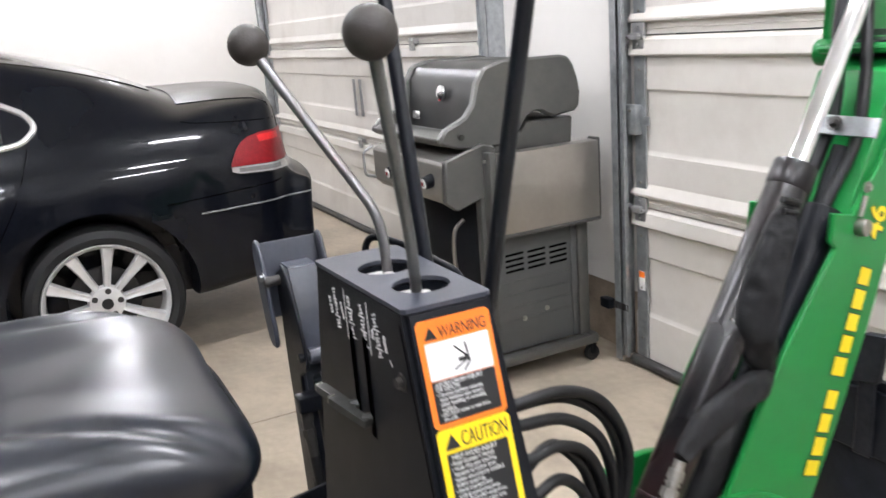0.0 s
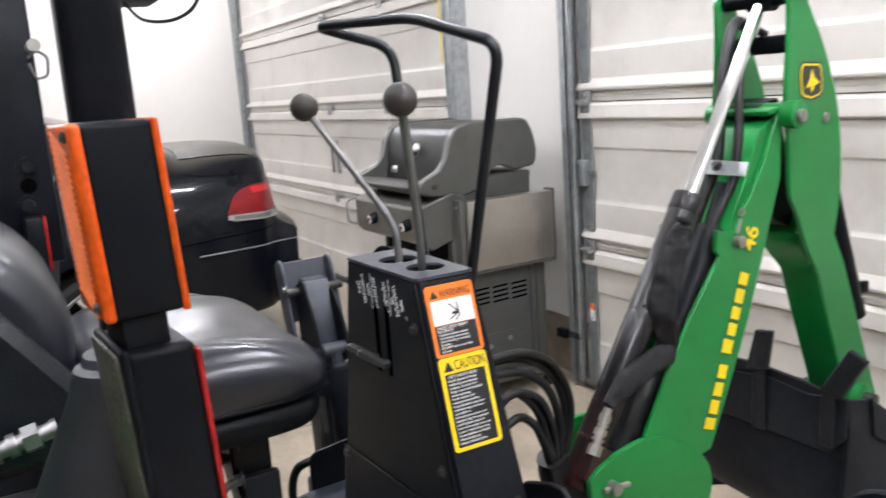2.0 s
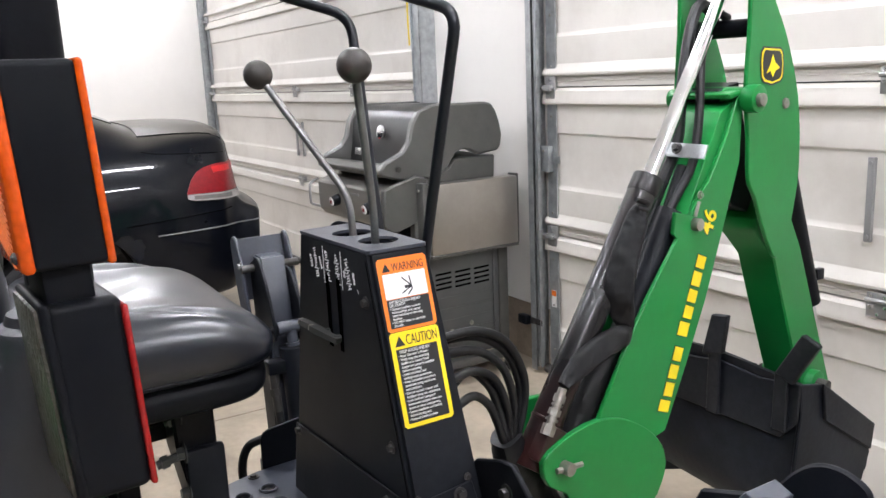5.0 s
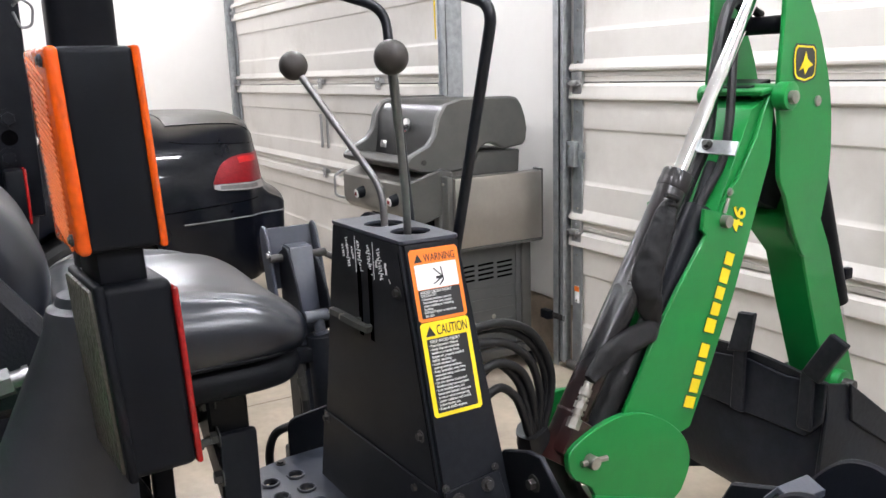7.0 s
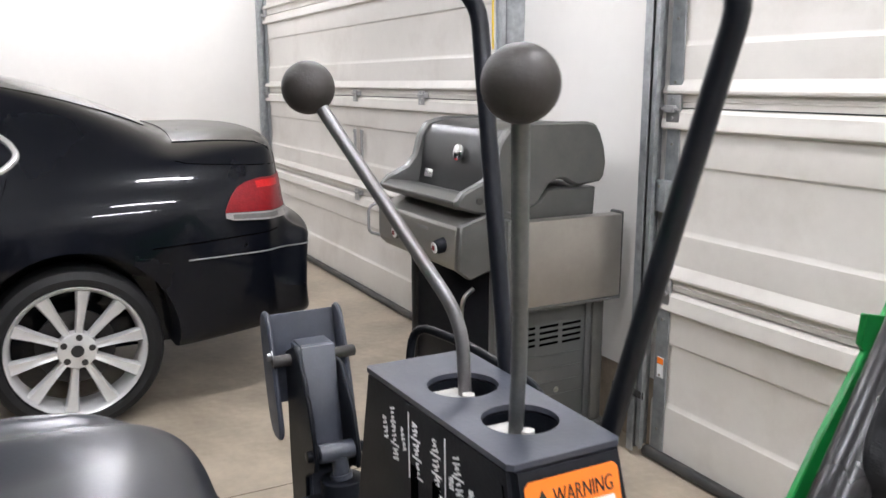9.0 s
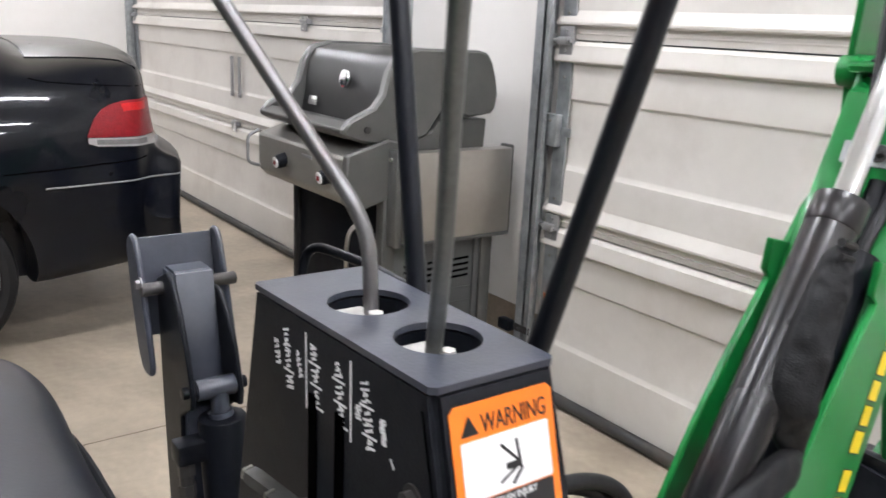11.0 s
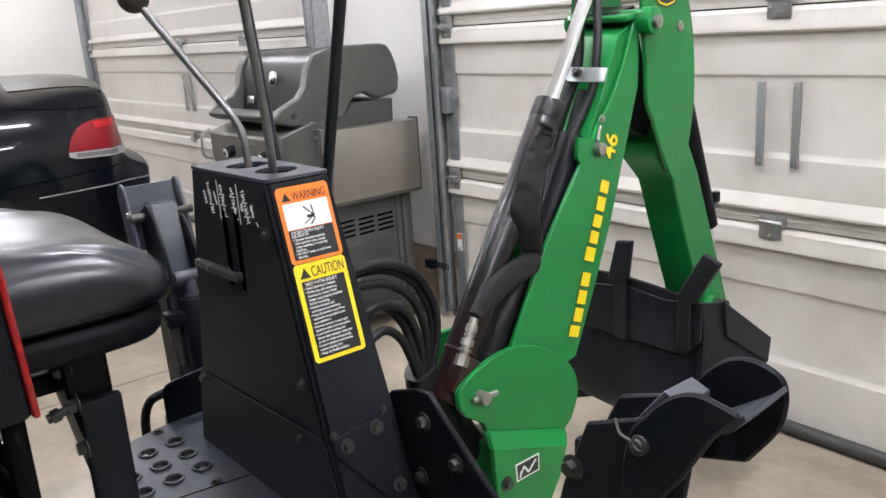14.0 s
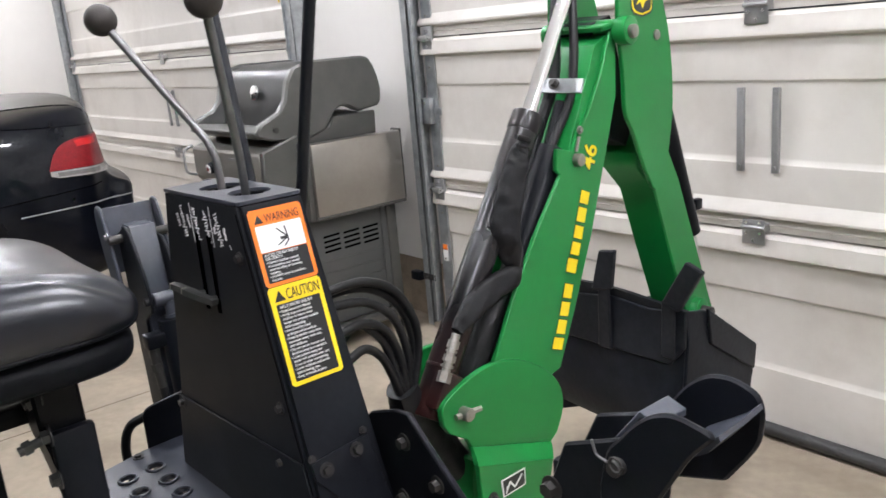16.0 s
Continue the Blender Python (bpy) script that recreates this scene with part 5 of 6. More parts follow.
    cyl((-0.255, 1.822, 0.604), (-0.253, 1.823, 0.586), 0.0125, seg=6, bm=bm)
    cyl((-0.253, 1.823, 0.586), (-0.250, 1.825, 0.548), 0.011, 0.010, seg=14, bm=bm)
    part("hose_fitting", bm, M_DARKBOLT, s)
    part("hose", tube(spline([(-0.251, 1.825, 0.555), (-0.246, 1.830, 0.47), (-0.238, 1.84, 0.38), (-0.22, 1.86, 0.28)]), 0.010), M_RUBBER, s, "black rubber hose")
    return s


def stab_near():
    s = thing("stabilizer", (1.0, 1.9, 0.2), "black raised stabilizer leg with a curved two-lobed foot", "stabilizer leg", "stabilizer legs")
    near = [(0.978, 0.790), (0.988, 0.830), (1.005, 0.851), (1.024, 0.873), (1.046, 0.890), (1.068, 0.897), (1.090, 0.895), (1.112, 0.889), (1.102, 0.876), (1.086, 0.857), (1.069, 0.829), (1.051, 0.799), (1.030, 0.760), (0.980, 0.740)]
    far = [(0.960, 0.800), (1.003, 0.859), (1.025, 0.885), (1.045, 0.899), (1.066, 0.904), (1.084, 0.902), (1.101, 0.894), (1.107, 0.880), (1.107, 0.861), (1.100, 0.835), (1.067, 0.788), (1.006, 0.761), (0.960, 0.755)]
    for y, pts in ((1.850, near[:-2]), (1.940, far[:-2])):
        pts = [(q.x, q.z) for q in spline([(x, 0, z) for x, z in pts], 3)] + ([(0.975, 0.70)] if y < 1.9 else [(0.960, 0.755)])
        part("foot_lobe", prism([(x, y, z) for x, z in pts], Vector((0, 0.008, 0)), 0.003), M_BLACK, s, "black curved foot cheek")
    bm = loft([[(1.050, y, 0.846), (1.080 - d, y, 0.862), (1.098 - d, y, 0.874), (1.112 - d, y, 0.888), (1.114 - d, y, 0.883), (1.101 - d, y, 0.867), (1.082 - d, y, 0.855), (1.050, y, 0.838)] for y, d in ((1.858, 0.0), (1.90, 0.002), (1.940, 0.006))])
    part("foot_plate", bm, M_LITBLACK, s, "worn black foot plate, painted paler as if lit")
    part("fold_plate", prism([(0.962, 1.876, 0.812), (1.012, 1.876, 0.874), (1.034, 1.876, 0.866), (1.034, 1.876, 0.858), (1.013, 1.876, 0.866), (0.968, 1.876, 0.809)], Vector((0, 0.048, 0)), 0.001), M_LITBLACK, s)
    for y, pts in ((1.866, ((0.850, 0.62), (0.876, 0.715), (0.915, 0.808), (0.992, 0.840), (1.03, 0.83), (1.0, 0.70), (0.98, 0.60))), (1.924, ((0.850, 0.62), (0.890, 0.775), (0.913, 0.820), (0.976, 0.842), (1.02, 0.82), (1.0, 0.70), (0.98, 0.60)))):
        part("leg_cheek", prism([(x, y, z) for x, z in pts], Vector((0, 0.008, 0)), 0.003), M_BLACK, s, "black leg plate")
    part("leg", span((0.885, 1.876, 0.22), (0.985, 1.922, 0.775), 0.006), M_BLACK, s, "black box-section leg")
    part("pivot_pin", cyl((1.006, 1.838, 0.822), (1.006, 1.868, 0.822), 0.009, seg=18, bevel=0.002), M_DARKBOLT, s, "dark pivot pin")
    ring = tube([(1.011 + 0.008 * math.cos(a), 1.838, 0.829 + 0.008 * math.sin(a)) for a in np.linspace(0.3, 2 * math.pi, 20)], 0.0016, seg=6)
    part("lynch_ring", ring, M_DARKBOLT, s, "wire keeper ring")
    part("clip_wire", tube(rounded([(0.975, 1.845, 0.842), (0.980, 1.845, 0.826), (0.994, 1.845, 0.824)], 0.006), 0.0016, seg=6), M_STEEL, s)
    part("bolt", bolt((0.895, 1.866, 0.745), (0, -1, 0), 0.010, 0.010), M_DARKBOLT, s)
    return s


stab_far()
stab_near()


# ---- operator's seat of the backhoe ----
def ease(t):
    t = max(0.0, min(1.0, t))
    return t * t * (3 - 2 * t)


def cushion(cx, cy, hx, hy, z0, z1, drop, crease=0.0):
    """A padded seat: dished middle, rolled side bolsters whose creases run together to the front corners."""
    prof = [(0.03 + 0.71 * k / 36, 1.0) for k in range(37)]
    prof += [(0.74 + 0.26 * math.sin(math.pi / 2 * k / 16), 1 - 0.58 * (1 - math.cos(math.pi / 2 * k / 16)) ** 1.15) for k in range(1, 17)]
    prof += [(0.999, 0.28), (0.993, 0.18), (0.982, 0.08), (0.965, 0.0)]
    rings = []
    n = 160
    for f, h in prof[::-1]:
        ring = []
        for k in range(n):
            a = 2 * math.pi * k / n
            c, s = math.cos(a), math.sin(a)
            e = 0.44
            x = cx + hx * f * math.copysign(abs(c) ** e, c)
            y = cy + hy * f * math.copysign(abs(s) ** e, s)
            u, v = (x - cx) / hx, (y - cy) / hy
            y -= (0.018 * f * max(0.0, v) * (1 - u * u)) if crease else 0.0
            line = 0.66 + 0.22 * ease((v + 0.30) / 1.2)
            off = abs(u) - line
            run = ease((v + 0.35) / 0.5) * (1 - ease((v - 0.74) / 0.14))
            top = z1 - drop * max(0.0, v + 0.1) ** 2
            if crease:
                top -= 0.50 * crease * ease(-off / 0.45) * (1 - 0.8 * ease((v + 0.1) / 0.8))
                top -= 0.55 * crease * run * math.exp(-((off / 0.055) ** 2)) if off < 0 else 0.55 * crease * run * math.exp(-((off / 0.11) ** 2))
                top += 0.30 * crease * (1 - ease((v - 0.35) / 0.5)) * math.exp(-(((off - 0.10) / 0.07) ** 2))
                top += 0.12 * crease * math.sin(6 * u + 3.0 * v + 0.6) * (1 - f * f)
            ring.append((x, y, z0 + (top - z0) * h))
        rings.append(ring)
    return loft(rings)


seat = thing("operator_chair", (0.22, 1.42, 0.3), "black vinyl operator chair with rounded cushion on a steel pedestal", "chair")
SX, SY = 0.294, 1.434
cu = part("cushion", cushion(SX, SY, 0.222, 0.169, 0.940, 1.026, 0.036, 0.0165), M_VINYL, seat, "glossy black vinyl cushion", 60)
rim = []
for k in range(97):
    a = 2 * math.pi * k / 96
    c, s = math.cos(a), math.sin(a)
    rim.append((SX + 0.213 * math.copysign(abs(c) ** 0.5, c), SY + 0.161 * math.copysign(abs(s) ** 0.5, s), 0.940))
part("piping", tube(rim, 0.004, seg=8), M_PLASTIC, cu, "black piping")
part("seat_pan", cushion(SX - 0.004, SY - 0.006, 0.212, 0.157, 0.890, 0.940, 0.0), M_PLASTIC, seat, "black seat pan", 60)
back = [(1.10, 0.96), (1.265, 0.965), (1.278, 1.00), (1.283, 1.04), (1.277, 1.085), (1.255, 1.128), (1.215, 1.170), (1.15, 1.20), (1.08, 1.20), (1.06, 1.10)]
rings = []
for x, f in ((-0.10, 0.5), (-0.09, 0.78), (-0.06, 0.93), (0.0, 1.0), (0.15, 1.0), (0.30, 1.0), (0.36, 0.96), (0.395, 0.84), (0.405, 0.6)):
    rings.append([(x, q.y, q.z) for q in spline([(0, 1.16 + (y - 1.16) * f, 1.07 + (z - 1.07) * f) for y, z in back + back[:1]], 4)[:-1]])
part("backrest", loft(rings), M_VINYL, seat, "padded black vinyl backrest", 60)
part("side_panel", prism([(0.415, 1.05, 1.17), (0.415, 1.18, 1.13), (0.415, 1.225, 1.07), (0.415, 1.275, 1.000), (0.415, 1.290, 0.965), (0.415, 1.285, 0.91), (0.415, 1.05, 0.90)], Vector((0.045, 0, 0)), 0.016), M_GRAIN, seat, "black grained side panel")
part("pedestal", prism([(0.300, 1.452, 0.900), (0.300, 1.513, 0.900), (0.300, 1.520, 0.30), (0.300, 1.505, 0.30), (0.300, 1.488, 0.62), (0.300, 1.456, 0.80)], Vector((0.085, 0, 0)), 0.004), M_FRAME, seat, "black steel pedestal")
part("pedestal_plate", span((0.386, 1.464, 0.30), (0.404, 1.520, 0.800), 0.006), M_BLACK, seat, "black steel side plate")
part("pedestal_leg", span((0.275, 1.385, 0.30), (0.310, 1.414, 0.900), 0.004), M_FRAME, seat)
part("pedestal_arm", span((0.300, 1.390, 0.795), (0.330, 1.470, 0.822), 0.004), M_FRAME, seat)
for p, q in (((0.372, 1.468, 0.842), 0.022), ((0.392, 1.466, 0.795), 0.040), ((0.395, 1.466, 0.735), 0.010)):
    bm = bolt(p, (0, -1, 0), 0.010, 0.010)
    cyl(p, (p[0], p[1] - q, p[2] - 0.2 * q), 0.0065, seg=10, bm=bm)
    cyl((p[0], p[1] - q * 0.6, p[2] - 0.12 * q), (p[0], p[1] - q * 0.85, p[2] - 0.17 * q), 0.010, seg=6, bm=bm)
    part("bolt", bm, M_LEVERGREY, seat, "dull steel adjusting bolt")


# ---- tractor parts round the operator ----
tractor = thing("tractor", (0.3, 0.6, 0), "compact tractor with black roll bar, side lamps and green fenders", "tractor")


def skew(bm, k=0.045, z0=1.316, turned=True):
    """Leans a part backwards as it goes down, and turns it a little to the side."""
    for v in bm.verts:
        v.co.y += (z0 - v.co.z) * k
    if turned:
        bmesh.ops.rotate(bm, verts=bm.verts, cent=(0.83, 1.29, 1.2), matrix=Matrix.Rotation(radians(4.5), 3, "Z"))
    return bm


def side_lamp(lo, hi):
    """Amber flasher above a red tail lamp in black housings on the roll bar."""
    a = part("flasher", skew(span((lo, 1.264, 1.174), (hi, 1.318, 1.3235), 0.0055, seg=4)), M_PLASTIC, tractor, "black flasher housing")
    for y0, y1 in ((1.2570, 1.267), (1.316, 1.322)):
        part("amber_lens", skew(span((lo - 0.001, y0, 1.173), (hi + 0.001, y1, 1.324), 0.0045, seg=4)), M_AMBER, a, "ribbed amber lens")
    bm = bmesh.new()
    for k in range(26):
        z = 1.184 + k * 0.0050
        box((hi - 0.046, 1.2568, z), (0.056, 0.0020, 0.0022), 0.0006, Euler((0, 0.30, 0)).to_matrix(), bm, 1)
    part("lens_ribs", skew(bm), M_RIBS, a, "pale moulded ribs")
    for z in (1.185, 1.314):
        part("screw", skew(bolt((hi - 0.012, 1.2566, z), (0, -1, 0), 0.003, 0.0015)), M_DARKBOLT, a)
    part("lamp_neck", skew(span((lo + 0.012, 1.270, 1.140), (hi - 0.012, 1.306, 1.178), 0.004)), M_PLASTIC, tractor)
    b = part("tail_lamp", skew(span((lo - 0.008, 1.266, 0.988), (hi - 0.002, 1.321, 1.148), 0.008, seg=5), 0.045), M_PLASTIC, tractor, "black tail lamp housing")
    part("red_lens", skew(span((lo - 0.009, 1.3195, 0.989), (hi - 0.001, 1.3245, 1.140), 0.0022, seg=3), 0.045), M_RED, b, "red lens")
    part("lens_rim", skew(span((lo - 0.009, 1.260, 0.986), (hi - 0.001, 1.268, 1.150), 0.004, seg=3), 0.06), M_PLASTIC, b, "black raised rim")
    part("clear_lens", skew(span((lo - 0.006, 1.257, 0.992), (hi - 0.010, 1.262, 1.145), 0.0024, seg=2), 0.06), M_CLEAR, b, "grey pebbled lens")


side_lamp(0.782, 0.872)
fl = part("tail_lamp", span((-0.30, 1.262, 1.035), (-0.235, 1.296, 1.140), 0.006), M_PLASTIC, tractor, "black tail lamp housing")
part("red_lens", span((-0.30, 1.295, 1.034), (-0.234, 1.301, 1.141), 0.004), M_RED, fl, "red lens")
for x in (0.735, -0.33):
    part("roll_bar_post", span((x - 0.030, 1.277, 1.10), (x + 0.020, 1.331, 2.25), 0.014, seg=4), M_FRAME, tractor, "black square-tube roll bar post")
    cone = ((0.35, 1.150, 0.070, 0.150), (0.70, 1.205, 0.062, 0.100), (0.95, 1.244, 0.054, 0.064), (1.085, 1.284, 0.043, 0.040), (1.092, 1.286, 0.045, 0.042), (1.102, 1.288, 0.043, 0.040), (1.106, 1.289, 0.034, 0.034), (1.114, 1.290, 0.032, 0.032))
    bm = loft([[(x - 0.005 + rx * math.cos(2 * math.pi * k / 32), cy + ry * math.sin(2 * math.pi * k / 32), z) for k in range(32)] for z, cy, rx, ry in cone])
    part("post_base", bm, M_POSTBASE, tractor, "black tapered post base")
part("roll_bar_top", span((-0.355, 1.262, 2.20), (0.76, 1.335, 2.25), 0.01), M_FRAME, tractor)
far_br = part("fold_bracket", span((-0.355, 1.205, 1.04), (-0.295, 1.330, 1.62), 0.006), M_FRAME, tractor, "black folding bracket with bolts")
for z in (1.16, 1.235):
    part("bolt", bolt((-0.295, 1.285 - (1.235 - z) * 0.1, z), (1, 0, 0), 0.013, 0.008), M_FRAME, far_br)
part("bracket_hole", cyl((-0.2949, 1.283, 1.198), (-0.2942, 1.283, 1.198), 0.015), M_VOID, far_br)
part("lynch_pin", tube(rounded([(-0.25, 1.315, 1.43), (-0.25, 1.325, 1.40), (-0.25, 1.345, 1.405), (-0.25, 1.35, 1.44), (-0.25, 1.33, 1.455), (-0.25, 1.315, 1.44)], 0.01), 0.0026, seg=8), M_STEEL, tractor, "steel wire lynch pin")
part("pin_head", cyl((-0.25, 1.325, 1.46), (-0.20, 1.325, 1.46), 0.012), M_ZINC, tractor)
part("wiring", tube(spline([(-0.25, 1.50, 1.54), (-0.24, 1.53, 1.505), (-0.22, 1.58, 1.50), (-0.2, 1.62, 1.52), (-0.18, 1.64, 1.56)]), 0.0035, seg=8), M_RUBBER, tractor, "thin black wire")
part("canopy_edge", span((-0.40, 1.42, 1.545), (-0.20, 1.58, 1.60), 0.01), M_PLASTIC, tractor, "black plastic canopy edge")
for x0, x1, yc in ((0.52, 0.70, 0.88), (-0.62, -0.36, 0.60)):
    rings = []
    for a in np.linspace(0.0, math.pi, 22):
        up = math.sin(a) ** 0.5
        y, z = yc + 0.548 * math.cos(a), 0.35 + 0.575 * up
        y2, z2 = yc + 0.520 * math.cos(a), 0.35 + 0.575 * up
        rings.append([(x0, y, z), (x1, y, z), (x1, y2, z2), (x0, y2, z2)])
    part("fender", loft(rings), M_GREEN, tractor, "green fender")
    part("wheel", tube([((x0 + x1) / 2, yc + 0.29 * math.cos(a), 0.43 + 0.29 * math.sin(a)) for a in np.linspace(0, 2 * math.pi, 33)], 0.14, seg=14), M_RUBBER, tractor, "black ribbed tyre")
    bm = bmesh.new()
    for k in range(18):
        a = 2 * math.pi * k / 18
        for side in (-1, 1):
            t = a + side * 0.09
            c = Vector(((x0 + x1) / 2 + side * 0.055, yc + 0.428 * math.cos(t), 0.43 + 0.428 * math.sin(t)))
            box(c, (0.115, 0.030, 0.034), 0.004, Matrix.Rotation(t - math.pi / 2, 3, "X") @ Matrix.Rotation(side * 0.6, 3, "Z"), bm)
    part("tread_lugs", bm, M_RUBBER, tractor, "black rubber bar tread")
part("axle", span((-0.2, 0.55, 0.30), (0.6, 1.2, 0.60), 0.03), M_FRAME, tractor, "black axle housing")
bm = span((-0.05, 1.05, 0.35), (0.20, 1.375, 0.690), 0.03, seg=4)
part("rear_housing", bm, M_FRAME, tractor, "black greasy rear housing")
for a, b in (((1.235, 0.815), (1.292, 0.725)), ((1.272, 0.815), (1.320, 0.735))):
    pts = [(0.325, a[0] - 0.012, a[1]), (0.325, a[0] + 0.012, a[1]), (0.325, b[0] + 0.014, b[1]), (0.325, b[0] - 0.014, b[1])]
    part("lift_arm", prism(pts, Vector((0.012, 0, 0)), 0.003), M_LITBLACK, tractor, "lift arm painted grey for the light on it")
# greasy linkage and hoses behind the pedestal
rings = []
for a in np.linspace(-0.5, 1.75, 16):
    y, z = 1.245 + 0.075 * math.cos(a), 0.640 + 0.105 * math.sin(a)
    rings.append([(0.10, y, z), (0.235, y, z), (0.235, 1.245 + 0.071 * math.cos(a), 0.640 + 0.100 * math.sin(a)), (0.10, 1.245 + 0.071 * math.cos(a), 0.640 + 0.100 * math.sin(a))])
part("drive_shield", loft(rings), M_RUBBER, tractor, "glossy black curved drive shield")
part("link_plate", prism([(0.215, 1.325, 0.800), (0.215, 1.352, 0.800), (0.215, 1.392, 0.700), (0.215, 1.392, 0.500), (0.215, 1.352, 0.500), (0.215, 1.350, 0.690)], Vector((0.012, 0, 0)), 0.003), M_FRAME, tractor, "black link plate")
part("link_plate", prism([(0.110, 1.350, 0.790), (0.110, 1.395, 0.770), (0.110, 1.405, 0.640), (0.110, 1.380, 0.560), (0.110, 1.345, 0.600)], Vector((0.014, 0, 0)), 0.003), M_FRAME, tractor, "black link plate")
part("cross_rod", cyl((0.245, 1.318, 0.742), (0.225, 1.405, 0.742), 0.0055, seg=12), M_LEVERGREY, tractor, "dull steel cross rod")
part("bolt", bolt((0.228, 1.340, 0.772), (1, 0, 0), 0.010, 0.008), M_DARKBOLT, tractor)
for k, (y0, y1) in enumerate(((1.335, 1.385), (1.300, 1.350), (1.345, 1.372))):
    x = 0.245 + 0.012 * (k % 2)
    part("hydraulic_hose", tube(spline([(x - 0.06, y0 - 0.03, 0.80), (x, y0, 0.745 - 0.02 * k), (x + 0.012, y1, 0.64), (x, y1 - 0.01, 0.50), (x - 0.05, y1 - 0.04, 0.36)]), 0.010, seg=10), M_RUBBER, tractor, "black hydraulic hose")
bm = cyl((0.50, 1.14, 0.956), (0.50, 1.236, 0.974), 0.010, seg=14)
for a, b, r in ((0.1, 0.35, 0.016), (0.45, 0.55, 0.014), (0.62, 0.80, 0.0165), (0.93, 1.0, 0.012)):
    p, q = Vector((0.50, 1.14, 0.956)), Vector((0.50, 1.236, 0.974))
    cyl(p.lerp(q, a), p.lerp(q, b), r, seg=6 if r > 0.015 else 16, bm=bm)
part("hydraulic_coupler", bm, M_STEEL, tractor, "dull steel hydraulic coupler")


# ---- the car ----
CX = -3.435
car = thing("car", (CX, 0.1, 0), "dusty black four-door saloon parked tail to the door", "car")


def section(y, w, zs, zb, zt, tw, rear=0.0):
    half = [(w * 0.55, zs), (w * 0.90, zs), (w * 0.975, zs + 0.05), (w, zs + 0.20), (w, zb - 0.27), (w * 0.98, zb - 0.15), (w * 0.93, zb - 0.055), (w * 0.88, zb + 0.01),
            (tw + (w * 0.88 - tw) * 0.5, zb + 0.01 + (zt - zb - 0.03) * 0.52), (tw, zt - 0.03), (tw * 0.82, zt - 0.002), (tw * 0.4, zt + 0.012)]
    return [(CX + x, y - rear * abs(x / w) ** 3, z) for x, z in half] + [(CX - x, y - rear * abs(x / w) ** 3, z) for x, z in half[::-1]]


ST = [(-2.40, 0.70, 0.25, 0.60, 0.63, 0.55, -0.25), (-2.30, 0.84, 0.20, 0.68, 0.72, 0.62, -0.15), (-1.7, 0.92, 0.18, 0.84, 0.90, 0.70, 0), (-0.95, 0.93, 0.18, 0.92, 0.99, 0.72, 0), (-0.75, 0.93, 0.18, 0.925, 1.05, 0.68, 0),
      (-0.25, 0.935, 0.18, 0.93, 1.37, 0.60, 0), (0.25, 0.935, 0.18, 0.935, 1.44, 0.57, 0), (0.85, 0.935, 0.18, 0.945, 1.435, 0.56, 0), (1.25, 0.935, 0.19, 0.960, 1.395, 0.56, 0), (1.60, 0.935, 0.20, 0.975, 1.300, 0.58, 0),
      (1.85, 0.932, 0.21, 0.985, 1.212, 0.61, 0), (2.01, 0.93, 0.21, 0.988, 1.135, 0.66, 0.0), (2.06, 0.93, 0.21, 0.988, 1.108, 0.68, 0.0), (2.18, 0.925, 0.22, 0.986, 1.110, 0.70, 0.02), (2.46, 0.905, 0.24, 0.975, 1.108, 0.70, 0.10), (2.55, 0.895, 0.25, 0.955, 1.090, 0.69, 0.14),
      (2.585, 0.885, 0.26, 0.90, 1.01, 0.66, 0.16), (2.605, 0.882, 0.27, 0.80, 0.84, 0.68, 0.17), (2.625, 0.885, 0.27, 0.705, 0.735, 0.70, 0.165), (2.695, 0.900, 0.28, 0.680, 0.700, 0.76, 0.150), (2.730, 0.895, 0.30, 0.655, 0.675, 0.72, 0.150), (2.740, 0.85, 0.34, 0.60, 0.63, 0.66, 0.150)]
bm = loft([section(*s[:6], s[6]) for s in ST])
me = bpy.data.meshes.new("tmp_body")
bm.to_mesh(me)
bm.free()
tmp = new("tmp_body", me)
tmp.modifiers.new("s", "SUBSURF").levels = 2
cut_bm = bmesh.new()
WY, WZ, WR = 1.628, 0.279, 0.333
ARCH_Z, ARCH_R = 0.289, 0.390
for wy in (WY, WY - 2.99):
    cyl((CX - 1.2, wy + 0.006, ARCH_Z), (CX - 0.68, wy + 0.006, ARCH_Z), ARCH_R, seg=48, bm=cut_bm)
    cyl((CX + 0.68, wy + 0.006, ARCH_Z), (CX + 1.2, wy + 0.006, ARCH_Z), ARCH_R, seg=48, bm=cut_bm)
cm = bpy.data.meshes.new("tmp_cut")
cut_bm.to_mesh(cm)
cut_bm.free()
cutter = new("tmp_cut", cm)
md = tmp.modifiers.new("b", "BOOLEAN")
md.object, md.operation, md.solver = cutter, "DIFFERENCE", "EXACT"
dg = bpy.context.evaluated_depsgraph_get()
got = bpy.data.meshes.new_from_object(tmp.evaluated_get(dg))
bm = bmesh.new()
bm.from_mesh(got)
for o in (tmp, cutter):
    bpy.data.objects.remove(o)
for q in (me, cm, got):
    bpy.data.meshes.remove(q)
from mathutils.bvhtree import BVHTree
tree = BVHTree.FromBMesh(bm)
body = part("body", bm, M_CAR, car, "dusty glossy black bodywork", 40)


def on_car(p, way, lift=0.003):
    hit, n, _, _ = tree.ray_cast(Vector(p), Vector(way).normalized())
    if hit is None:
        return None
    return hit + n * (lift if n.dot(Vector(way)) < 0 else -lift)


